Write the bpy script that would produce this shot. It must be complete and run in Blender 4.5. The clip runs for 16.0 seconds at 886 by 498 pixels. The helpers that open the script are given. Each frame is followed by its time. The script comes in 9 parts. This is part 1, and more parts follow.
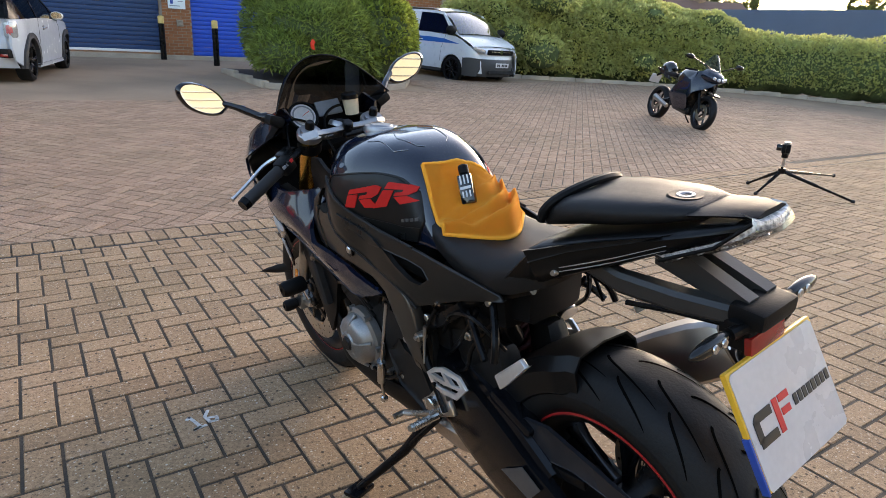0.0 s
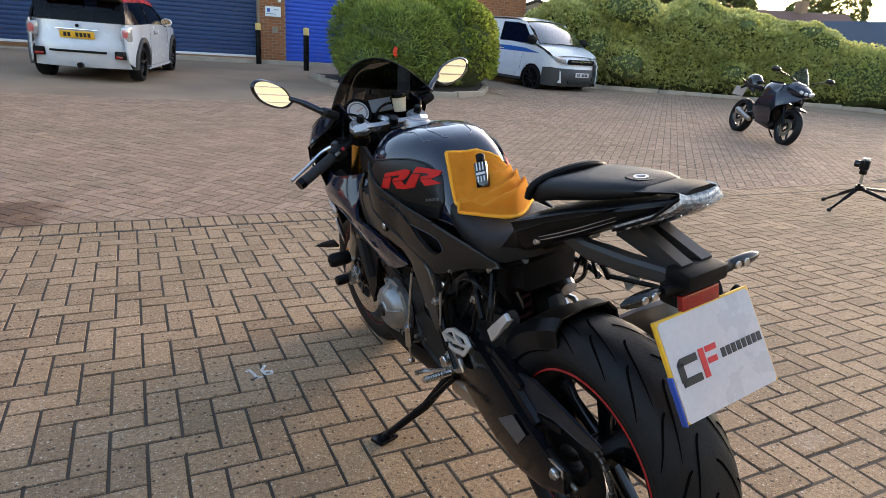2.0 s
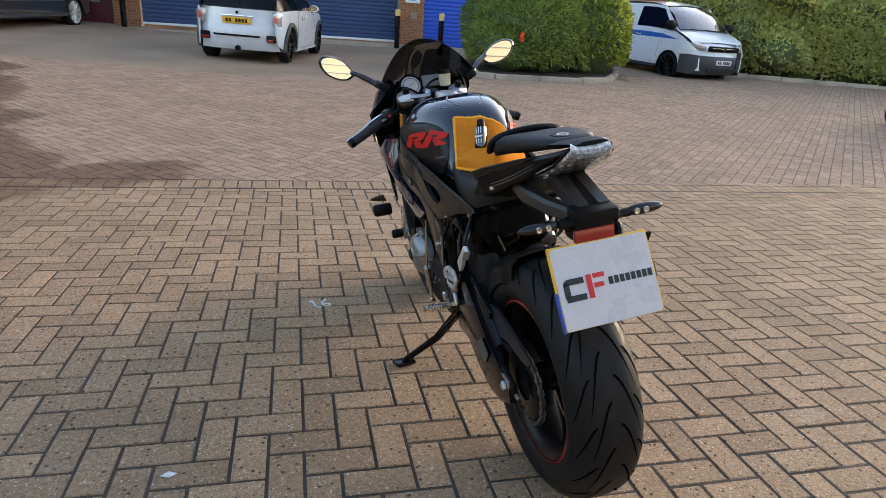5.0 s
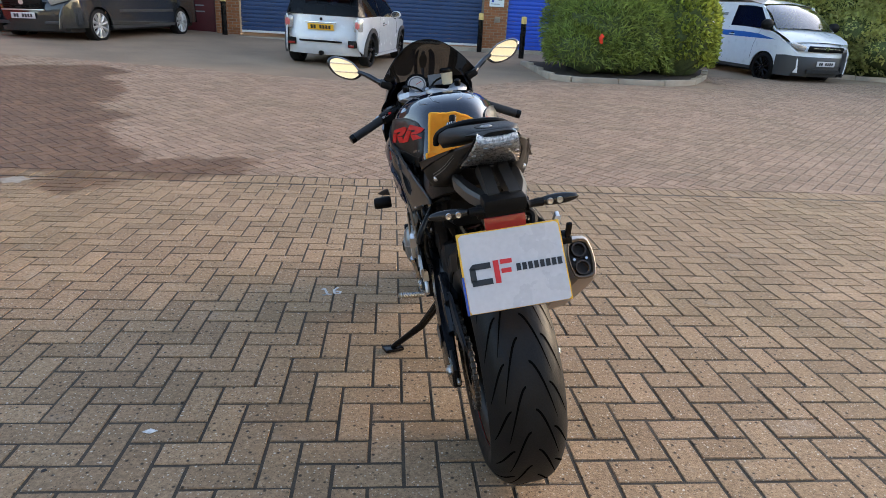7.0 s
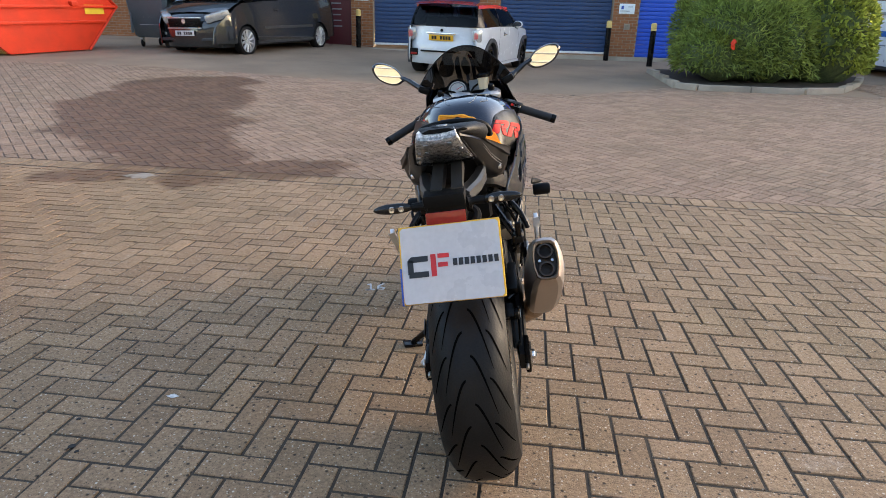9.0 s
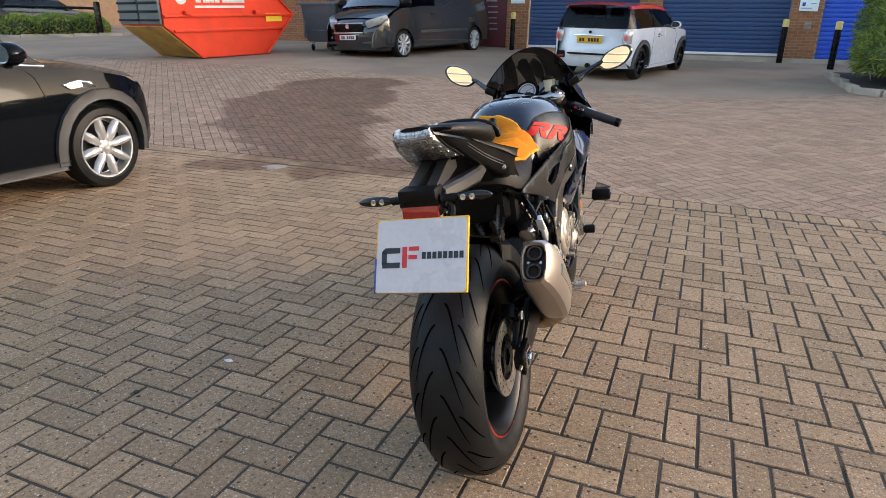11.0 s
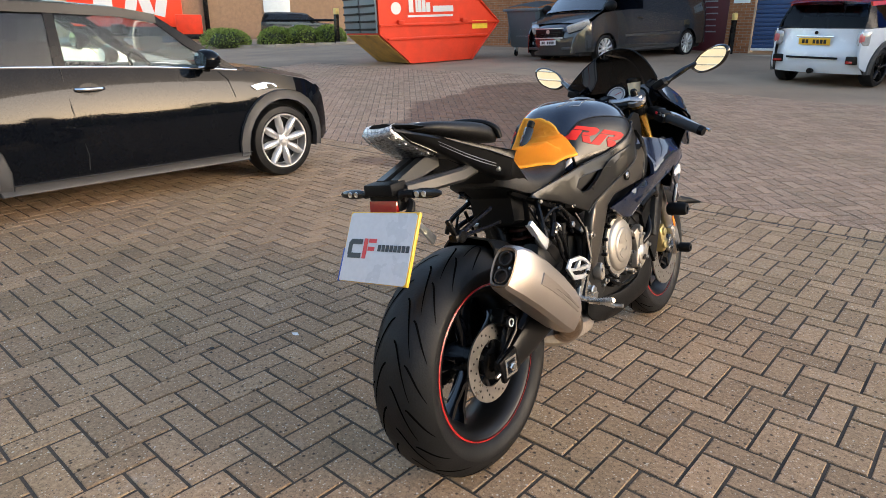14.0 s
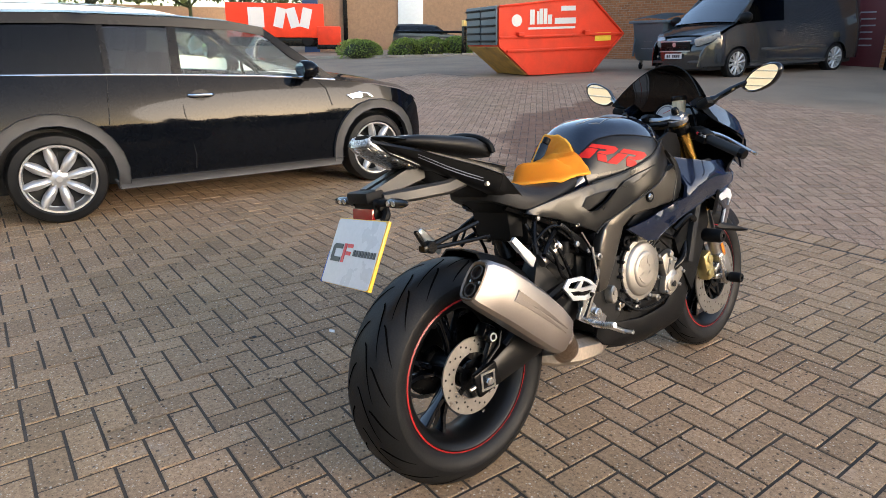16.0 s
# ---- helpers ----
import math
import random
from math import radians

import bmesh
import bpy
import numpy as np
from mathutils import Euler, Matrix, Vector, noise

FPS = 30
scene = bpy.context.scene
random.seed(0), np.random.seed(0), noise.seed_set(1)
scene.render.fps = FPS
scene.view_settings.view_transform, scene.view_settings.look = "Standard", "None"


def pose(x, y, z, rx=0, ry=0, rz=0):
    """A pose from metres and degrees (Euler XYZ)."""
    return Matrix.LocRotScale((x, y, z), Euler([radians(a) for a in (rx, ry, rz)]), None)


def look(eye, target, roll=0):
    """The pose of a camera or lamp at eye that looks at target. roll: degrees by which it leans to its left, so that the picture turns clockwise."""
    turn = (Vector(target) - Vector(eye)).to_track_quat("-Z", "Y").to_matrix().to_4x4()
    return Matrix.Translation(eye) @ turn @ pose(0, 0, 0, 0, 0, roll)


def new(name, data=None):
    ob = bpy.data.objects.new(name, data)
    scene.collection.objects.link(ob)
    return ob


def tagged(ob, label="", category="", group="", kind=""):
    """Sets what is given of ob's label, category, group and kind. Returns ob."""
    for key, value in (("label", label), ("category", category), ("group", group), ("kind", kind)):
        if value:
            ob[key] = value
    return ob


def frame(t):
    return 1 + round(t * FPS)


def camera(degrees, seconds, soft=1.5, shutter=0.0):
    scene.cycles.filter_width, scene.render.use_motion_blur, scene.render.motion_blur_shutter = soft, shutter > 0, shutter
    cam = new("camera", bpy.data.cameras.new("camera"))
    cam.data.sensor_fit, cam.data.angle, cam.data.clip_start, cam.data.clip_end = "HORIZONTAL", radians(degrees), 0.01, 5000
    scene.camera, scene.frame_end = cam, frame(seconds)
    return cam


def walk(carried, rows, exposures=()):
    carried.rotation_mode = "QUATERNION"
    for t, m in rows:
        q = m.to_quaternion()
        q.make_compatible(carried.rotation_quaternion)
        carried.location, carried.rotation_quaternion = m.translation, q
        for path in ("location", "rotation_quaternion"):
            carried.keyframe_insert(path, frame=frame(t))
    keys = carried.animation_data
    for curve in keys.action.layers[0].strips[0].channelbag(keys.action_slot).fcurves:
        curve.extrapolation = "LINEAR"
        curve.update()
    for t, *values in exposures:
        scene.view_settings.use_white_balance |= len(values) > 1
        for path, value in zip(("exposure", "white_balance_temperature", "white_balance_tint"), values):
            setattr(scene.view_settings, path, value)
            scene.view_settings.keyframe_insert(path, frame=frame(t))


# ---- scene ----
cam = camera(70.9, 16.0, soft=0.8)
METRES, EYE, TILT, LEAN, TURN = 2.974, 1.178, 0.0, 0.0, -35.0
STOPS, KELVIN, TINT = 2.10, 6700.0, 16.0
ROWS = [
    (0.0, 0.0, 0.0, 0.0, 0.85, -17.64, -2.66),
    (0.5, 0.0132, -0.0204, -0.0009, 2.54, -17.23, -2.82),
    (1.0, 0.0262, -0.04, -0.0017, 4.49, -17.05, -3.09),
    (1.5, 0.0394, -0.0581, -0.0017, 6.54, -17.09, -3.35),
    (2.0, 0.0549, -0.0766, -0.0007, 8.42, -17.31, -3.46),
    (2.5, 0.0736, -0.0956, -0.0004, 10.06, -17.59, -3.54),
    (3.0, 0.0953, -0.1126, -0.0004, 11.7, -17.9, -3.62),
    (3.5, 0.1169, -0.1275, 0.0006, 13.44, -18.25, -3.75),
    (4.0, 0.142, -0.1406, 0.0008, 15.77, -18.64, -3.88),
    (4.5, 0.1727, -0.1493, 0.0012, 18.6, -19.01, -3.82),
    (7.0, 0.3328, -0.1262, 0.0041, 29.56, -19.38, -2.86),
    (7.5, 0.361, -0.1133, 0.0038, 31.85, -19.26, -2.59),
    (8.0, 0.3927, -0.0976, 0.004, 34.78, -19.16, -2.26),
    (8.5, 0.4265, -0.0803, 0.0041, 38.13, -19.05, -1.96),
    (9.0, 0.4593, -0.0614, 0.0042, 41.71, -18.99, -1.71),
    (9.5, 0.4888, -0.0411, 0.0038, 45.38, -18.98, -1.5),
    (12.0, 0.604, 0.0874, 0.0098, 63.22, -19.21, -0.68),
    (12.5, 0.6208, 0.1161, 0.0095, 66.56, -19.18, -0.39),
    (13.0, 0.6333, 0.1445, 0.0078, 69.75, -19.1, -0.27),
    (13.5, 0.6424, 0.1751, 0.0057, 72.76, -19.01, -0.21),
    (14.0, 0.651, 0.2063, 0.0055, 75.66, -18.86, -0.19),
    (14.5, 0.6583, 0.2361, 0.0071, 78.51, -18.73, -0.25),
    (15.0, 0.6665, 0.2671, 0.0088, 81.45, -18.5, -0.25),
    (15.5, 0.6746, 0.2969, 0.0102, 84.46, -18.25, -0.35),
    (16.0, 0.6805, 0.3249, 0.0106, 87.34, -18.0, -0.55),
]
walk(cam, [(t, pose(0, 0, EYE, TILT, LEAN, TURN) @ pose(METRES * x, METRES * y, METRES * z, 90 + pitch, roll, yaw)) for t, x, y, z, yaw, pitch, roll in ROWS], ((0.0, STOPS + 0.15, KELVIN + 100, TINT + 2.0), (4.5, STOPS + 0.13, KELVIN + 100, TINT + 1.0), (7.0, STOPS + 0.18, KELVIN, TINT + 0.5), (9.5, STOPS + 0.17, KELVIN, TINT + 0.5), (12.0, STOPS + 0.13, KELVIN + 50, TINT + 0.2), (16.0, STOPS + 0.03, KELVIN - 300, TINT - 0.5)))

# ---- light: low sun behind thin haze, after-work evening sky ----
SUN_AZ, SUN_EL = 66.0, 11.0
world = bpy.data.worlds.new("evening_sky")
scene.world = world
world.use_nodes = True
wn, wl = world.node_tree.nodes, world.node_tree.links
wn.clear()
sky = wn.new("ShaderNodeTexSky")
sky.sky_type, sky.sun_disc = "NISHITA", False
sky.sun_elevation, sky.sun_rotation = radians(SUN_EL), radians(SUN_AZ)
sky.air_density, sky.dust_density, sky.ozone_density = 1.0, 1.3, 1.0
bg = wn.new("ShaderNodeBackground")
bg.inputs["Strength"].default_value = 0.14
wo = wn.new("ShaderNodeOutputWorld")
wl.new(sky.outputs[0], bg.inputs[0])
wl.new(bg.outputs[0], wo.inputs[0])
sun = new("sun", bpy.data.lights.new("sun", "SUN"))
sun.data.energy, sun.data.angle, sun.data.color = 0.45, radians(24), (1.0, 0.92, 0.80)
az, el = radians(SUN_AZ), radians(SUN_EL)
sun.matrix_world = look((30 * math.sin(az), 30 * math.cos(az), 30 * math.tan(el)), (0, 0, 0))

# ---- materials ----
def material(name, colour, rough=0.5, metal=0.0, var=0.12, scale=8.0, fine=90.0, bump=0.1, coat=0.0, spec=0.5, rough_var=0.12, each=None, alpha=None, trans=0.0, dirt=None):
    """A surface with colour variation at two scales, uneven gloss and fine relief; each: 'object' or 'island' tints every piece."""
    m = bpy.data.materials.new(name)
    m.use_nodes = True
    n, l = m.node_tree.nodes, m.node_tree.links
    b = n["Principled BSDF"]
    geo = n.new("ShaderNodeNewGeometry")
    big, small = n.new("ShaderNodeTexNoise"), n.new("ShaderNodeTexNoise")
    big.inputs["Scale"].default_value, big.inputs["Detail"].default_value = scale, 5.0
    small.inputs["Scale"].default_value, small.inputs["Detail"].default_value = fine, 3.0
    for t in (big, small):
        l.new(geo.outputs["Position"], t.inputs["Vector"])
    mix = n.new("ShaderNodeMath")
    mix.operation = "ADD"
    l.new(big.outputs["Fac"], mix.inputs[0])
    l.new(small.outputs["Fac"], mix.inputs[1])
    rng = n.new("ShaderNodeMapRange")
    rng.inputs["From Min"].default_value, rng.inputs["From Max"].default_value = 0.7, 1.3
    rng.inputs["To Min"].default_value, rng.inputs["To Max"].default_value = 1 - var, 1 + var
    l.new(mix.outputs[0], rng.inputs["Value"])
    value = rng.outputs[0]
    if each:
        src = n.new("ShaderNodeObjectInfo").outputs["Random"] if each == "object" else geo.outputs["Random Per Island"]
        r2 = n.new("ShaderNodeMapRange")
        r2.inputs["To Min"].default_value, r2.inputs["To Max"].default_value = 0.84, 1.14
        l.new(src, r2.inputs["Value"])
        mul = n.new("ShaderNodeMath")
        mul.operation = "MULTIPLY"
        l.new(value, mul.inputs[0])
        l.new(r2.outputs[0], mul.inputs[1])
        value = mul.outputs[0]
    tint = n.new("ShaderNodeMix")
    tint.data_type, tint.blend_type = "RGBA", "MULTIPLY"
    tint.inputs["Factor"].default_value = 1.0
    tint.inputs["A"].default_value = (*colour, 1)
    l.new(value, tint.inputs["B"])
    out = tint.outputs["Result"]
    if dirt:
        d = n.new("ShaderNodeTexNoise")
        d.inputs["Scale"].default_value, d.inputs["Detail"].default_value = dirt[1], 6.0
        l.new(geo.outputs["Position"], d.inputs["Vector"])
        dr = n.new("ShaderNodeMapRange")
        dr.inputs["From Min"].default_value, dr.inputs["From Max"].default_value = 0.5, 0.72
        dr.inputs["To Max"].default_value = dirt[2]
        l.new(d.outputs["Fac"], dr.inputs["Value"])
        dm = n.new("ShaderNodeMix")
        dm.data_type = "RGBA"
        l.new(dr.outputs[0], dm.inputs["Factor"])
        l.new(out, dm.inputs["A"])
        dm.inputs["B"].default_value = (*dirt[0], 1)
        out = dm.outputs["Result"]
    l.new(out, b.inputs["Base Color"])
    rr = n.new("ShaderNodeMapRange")
    rr.inputs["From Min"].default_value, rr.inputs["From Max"].default_value = 0.3, 0.7
    rr.inputs["To Min"].default_value, rr.inputs["To Max"].default_value = max(0.0, rough * (1 - rough_var)), min(1.0, rough * (1 + rough_var))
    l.new(big.outputs["Fac"], rr.inputs["Value"])
    l.new(rr.outputs[0], b.inputs["Roughness"])
    b.inputs["Metallic"].default_value = metal
    b.inputs["Specular IOR Level"].default_value = spec
    b.inputs["Coat Weight"].default_value = coat
    b.inputs["Coat Roughness"].default_value = 0.03
    b.inputs["Transmission Weight"].default_value = trans
    if alpha is not None:
        b.inputs["Alpha"].default_value = alpha
    if bump:
        bp = n.new("ShaderNodeBump")
        bp.inputs["Strength"].default_value, bp.inputs["Distance"].default_value = bump, 0.002
        l.new(small.outputs["Fac"], bp.inputs["Height"])
        l.new(bp.outputs[0], b.inputs["Normal"])
    return m


def paver_material(name, each, colour=(0.360, 0.236, 0.140)):
    """Buff-brown concrete blocks with pale and dark aggregate, grime patches and the damp left by washing."""
    m = material(name, colour, 0.8, var=0.13, scale=3.0, fine=60, bump=0.0, each=each)
    n, l = m.node_tree.nodes, m.node_tree.links
    b = n["Principled BSDF"]
    b.inputs["Specular IOR Level"].default_value = 0.2
    base = b.inputs["Base Color"].links[0].from_socket
    geo = n.new("ShaderNodeNewGeometry")

    def speck(scale, low, high, colour, prev, amount):
        v = n.new("ShaderNodeTexVoronoi")
        v.inputs["Scale"].default_value = scale
        l.new(geo.outputs["Position"], v.inputs["Vector"])
        r = n.new("ShaderNodeMapRange")
        r.inputs["From Min"].default_value, r.inputs["From Max"].default_value = high, low
        r.inputs["To Max"].default_value = amount
        l.new(v.outputs["Distance"], r.inputs["Value"])
        x = n.new("ShaderNodeMix")
        x.data_type = "RGBA"
        l.new(r.outputs[0], x.inputs["Factor"])
        l.new(prev, x.inputs["A"])
        x.inputs["B"].default_value = (*colour, 1)
        return x.outputs["Result"], v
    gr = n.new("ShaderNodeTexNoise")
    gr.inputs["Scale"].default_value, gr.inputs["Detail"].default_value, gr.inputs["Roughness"].default_value = 70, 8, 0.8
    l.new(geo.outputs["Position"], gr.inputs["Vector"])
    gm = n.new("ShaderNodeMapRange")
    gm.inputs["From Min"].default_value, gm.inputs["From Max"].default_value = 0.34, 0.66
    gm.inputs["To Min"].default_value, gm.inputs["To Max"].default_value = 0.58, 1.36
    l.new(gr.outputs["Fac"], gm.inputs["Value"])
    gx = n.new("ShaderNodeMix")
    gx.data_type, gx.blend_type = "RGBA", "MULTIPLY"
    gx.inputs["Factor"].default_value = 1.0
    l.new(base, gx.inputs["A"])
    l.new(gm.outputs[0], gx.inputs["B"])
    base = gx.outputs["Result"]
    out, _ = speck(75, 0.12, 0.22, (0.74, 0.66, 0.54), base, 0.6)
    out, v2 = speck(110, 0.12, 0.24, (0.07, 0.05, 0.038), out, 0.7)
    out, _ = speck(26, 0.05, 0.12, (0.76, 0.70, 0.60), out, 0.75)
    out, _ = speck(30, 0.10, 0.20, (0.05, 0.038, 0.03), out, 0.9)
    out, _ = speck(58, 0.08, 0.19, (0.06, 0.046, 0.036), out, 0.75)
    # chalky bloom in scattered patches
    cb = n.new("ShaderNodeTexNoise")
    cb.inputs["Scale"].default_value, cb.inputs["Detail"].default_value, cb.inputs["Roughness"].default_value = 4.2, 8, 0.7
    l.new(geo.outputs["Position"], cb.inputs["Vector"])
    cr = n.new("ShaderNodeMapRange")
    cr.inputs["From Min"].default_value, cr.inputs["From Max"].default_value, cr.inputs["To Max"].default_value = 0.60, 0.76, 0.42
    l.new(cb.outputs["Fac"], cr.inputs["Value"])
    cx = n.new("ShaderNodeMix")
    cx.data_type = "RGBA"
    l.new(cr.outputs[0], cx.inputs["Factor"])
    l.new(out, cx.inputs["A"])
    cx.inputs["B"].default_value = (0.50, 0.43, 0.36, 1)
    out = cx.outputs["Result"]
    # broad olive-grey grime over the warmer blocks
    gn = n.new("ShaderNodeTexNoise")
    gn.inputs["Scale"].default_value, gn.inputs["Detail"].default_value, gn.inputs["Roughness"].default_value = 0.9, 7, 0.62
    l.new(geo.outputs["Position"], gn.inputs["Vector"])
    gf = n.new("ShaderNodeMapRange")
    gf.inputs["From Min"].default_value, gf.inputs["From Max"].default_value = 0.44, 0.64
    l.new(gn.outputs["Fac"], gf.inputs["Value"])
    gd = n.new("ShaderNodeMix")
    gd.data_type, gd.blend_type = "RGBA", "MULTIPLY"
    l.new(gf.outputs[0], gd.inputs["Factor"])
    l.new(out, gd.inputs["A"])
    gd.inputs["B"].default_value = (0.89, 0.92, 0.89, 1)
    out = gd.outputs["Result"]
    # damp patch: soft-edged union of discs, with the outline broken up
    warp = n.new("ShaderNodeTexNoise")
    warp.inputs["Scale"].default_value, warp.inputs["Detail"].default_value = 1.1, 6.0
    l.new(geo.outputs["Position"], warp.inputs["Vector"])
    wv = n.new("ShaderNodeVectorMath")
    wv.operation = "MULTIPLY_ADD"
    wv.inputs[1].default_value = (1.5, 1.5, 0)
    l.new(warp.outputs["Color"], wv.inputs[0])
    l.new(geo.outputs["Position"], wv.inputs[2])
    flat = n.new("ShaderNodeVectorMath")
    flat.operation = "MULTIPLY"
    flat.inputs[1].default_value = (1, 1, 0)
    l.new(wv.outputs[0], flat.inputs[0])
    wet = None
    for cx, cy, rad in ((-3.85, 7.2, 1.25), (-4.2, 8.5, 0.95), (-3.9, 9.3, 0.62), (-3.15, 6.0, 1.1), (-2.6, 5.1, 0.85), (-2.0, 4.55, 0.5), (-1.2, 4.45, 0.4), (-0.7, 4.4, 0.3), (-2.5, 3.85, 0.42), (-1.6, 3.95, 0.3)):
        dst = n.new("ShaderNodeVectorMath")
        dst.operation = "DISTANCE"
        l.new(flat.outputs[0], dst.inputs[0])
        dst.inputs[1].default_value = (cx + 0.75, cy + 0.75, 0.0)
        r = n.new("ShaderNodeMapRange")
        r.inputs["From Min"].default_value, r.inputs["From Max"].default_value = rad + 0.04, rad - 0.08
        l.new(dst.outputs["Value"], r.inputs["Value"])
        if wet is None:
            wet = r.outputs[0]
        else:
            mx = n.new("ShaderNodeMath")
            mx.operation = "MAXIMUM"
            l.new(wet, mx.inputs[0])
            l.new(r.outputs[0], mx.inputs[1])
            wet = mx.outputs[0]
    dk = n.new("ShaderNodeMix")
    dk.data_type, dk.blend_type = "RGBA", "MULTIPLY"
    l.new(wet, dk.inputs["Factor"])
    l.new(out, dk.inputs["A"])
    dk.inputs["B"].default_value = (0.54, 0.455, 0.40, 1)
    l.new(dk.outputs["Result"], b.inputs["Base Color"])
    ro = n.new("ShaderNodeMapRange")
    ro.inputs["To Min"].default_value, ro.inputs["To Max"].default_value = 0.82, 0.62
    l.new(wet, ro.inputs["Value"])
    l.new(ro.outputs[0], b.inputs["Roughness"])
    no = n.new("ShaderNodeTexNoise")
    no.inputs["Scale"].default_value, no.inputs["Detail"].default_value = 190, 5
    l.new(geo.outputs["Position"], no.inputs["Vector"])
    bp = n.new("ShaderNodeBump")
    bp.inputs["Strength"].default_value, bp.inputs["Distance"].default_value = 0.85, 0.004
    l.new(no.outputs["Fac"], bp.inputs["Height"])
    l.new(bp.outputs[0], b.inputs["Normal"])
    return m


def glass_material(name, tint, rough=0.0, sheen=1.0):
    """Thin car glass: a tinted see-through sheet with a mirror sheen."""
    m = bpy.data.materials.new(name)
    m.use_nodes = True
    n, l = m.node_tree.nodes, m.node_tree.links
    n.clear()
    tr, gl, mx, fr, out = (n.new("ShaderNode" + k) for k in ("BsdfTransparent", "BsdfGlossy", "MixShader", "Fresnel", "OutputMaterial"))
    tr.inputs[0].default_value = (*tint, 1)
    gl.inputs["Roughness"].default_value = rough
    fr.inputs["IOR"].default_value = 1.5
    mu = n.new("ShaderNodeMath")
    mu.operation = "MULTIPLY"
    mu.inputs[1].default_value = sheen
    l.new(fr.outputs[0], mu.inputs[0])
    l.new(mu.outputs[0], mx.inputs[0])
    l.new(tr.outputs[0], mx.inputs[1])
    l.new(gl.outputs[0], mx.inputs[2])
    l.new(mx.outputs[0], out.inputs[0])
    return m


M = {}
M["paver_each"] = paver_material("paver_block_single", "object")
M["paver"] = paver_material("paver_block_laid", "island")
M["paver_lane"] = paver_material("paver_block_lane", "island", (0.362, 0.236, 0.158))
M["asphalt"] = material("worn_asphalt", (0.32, 0.228, 0.155), 0.9, spec=0.12, var=0.25, scale=0.8, fine=120, bump=0.4, dirt=((0.15, 0.118, 0.09), 0.35, 0.5))
M["concrete"] = material("grey_concrete", (0.40, 0.335, 0.26), 0.9, spec=0.2, var=0.2, scale=2.5, fine=70, bump=0.3, dirt=((0.16, 0.14, 0.12), 1.2, 0.5))
M["brick"] = material("orange_brown_brick", (0.31, 0.125, 0.055), 0.9, spec=0.2, var=0.22, scale=9, fine=120, bump=0.4, each="island")
M["mortar"] = material("brick_mortar", (0.30, 0.245, 0.19), 0.9, var=0.12, bump=0.3)
M["shutter_dark"] = material("dark_blue_shutter_paint", (0.014, 0.045, 0.125), 0.5, var=0.12, scale=1.5, bump=0.05)
M["shutter_bright"] = material("bright_blue_shutter_paint", (0.012, 0.075, 0.48), 0.45, var=0.1, scale=1.5, bump=0.05)
M["cream"] = material("cream_cladding", (0.74, 0.63, 0.42), 0.5, var=0.08, scale=1.0, bump=0.05)
M["white_paint"] = material("white_painted_metal", (0.75, 0.75, 0.74), 0.4, var=0.06, bump=0.03)
M["black_plastic"] = material("black_textured_plastic", (0.004, 0.004, 0.0042), 0.5, var=0.2, bump=0.15, fine=300, spec=0.15)
M["black_satin"] = material("satin_black_metal", (0.004, 0.004, 0.0042), 0.27, var=0.15, bump=0.04, spec=0.17)
M["black_gloss"] = material("gloss_black_paint", (0.003, 0.0035, 0.005), 0.08, spec=0.05, var=0.1, bump=0.0, coat=1.0, rough_var=0.3)
M["dark_void"] = material("dark_cavity", (0.01, 0.01, 0.01), 0.8, bump=0.0)
M["rubber"] = material("tyre_rubber", (0.0080, 0.0082, 0.0086), 0.50, spec=0.20, var=0.25, scale=14, fine=200, bump=0.25, dirt=((0.020, 0.019, 0.018), 9, 0.35))
M["groove_shade"] = material("groove_shade_rubber", (0.0035, 0.0034, 0.0034), 0.95, bump=0.0, spec=0.0)
M["silver"] = material("brushed_silver_alloy", (0.62, 0.62, 0.61), 0.28, metal=1.0, var=0.08, bump=0.05)
M["alloy_paint"] = material("silver_wheel_paint", (0.55, 0.55, 0.55), 0.32, metal=0.7, var=0.08, bump=0.03)
M["steel"] = material("brushed_steel", (0.50, 0.47, 0.43), 0.33, metal=1.0, var=0.14, scale=12, bump=0.06)
M["chrome"] = material("bright_chrome", (0.82, 0.82, 0.82), 0.08, metal=1.0, var=0.03, bump=0.0)
M["mirror"] = material("mirror_glass", (0.88, 0.89, 0.88), 0.015, metal=1.0, var=0.01, bump=0.0)
M["red_paint"] = material("red_painted_steel", (0.74, 0.048, 0.014), 0.5, spec=0.25, var=0.12, scale=3, bump=0.06, dirt=((0.42, 0.04, 0.02), 2.2, 0.35))
M["red_lens"] = material("red_lens_plastic", (0.28, 0.010, 0.008), 0.15, var=0.1, bump=0.0, coat=0.5)
M["amber"] = material("amber_lens_plastic", (0.75, 0.22, 0.02), 0.2, var=0.1, bump=0.0)
M["yellow"] = material("yellow_reflective_sheet", (0.80, 0.44, 0.03), 0.4, var=0.06, bump=0.0)
M["blue_band"] = material("blue_plate_band", (0.02, 0.07, 0.35), 0.35, bump=0.0)
M["plate_sheet"] = material("white_plate_film", (0.55, 0.525, 0.52), 0.28, var=0.06, scale=9, bump=0.0)
M["white_sheet"] = material("white_printed_sheet", (0.60, 0.60, 0.61), 0.22, var=0.05, scale=14, bump=0.0)
M["ink_black"] = material("black_print", (0.012, 0.012, 0.013), 0.4, bump=0.0)
M["ink_red"] = material("red_print", (0.60, 0.02, 0.02), 0.4, bump=0.0)
M["ink_dim"] = material("dim_grey_print", (0.07, 0.07, 0.07), 0.4, bump=0.0)
M["ink_grey"] = material("grey_print", (0.25, 0.27, 0.29), 0.5, bump=0.0)
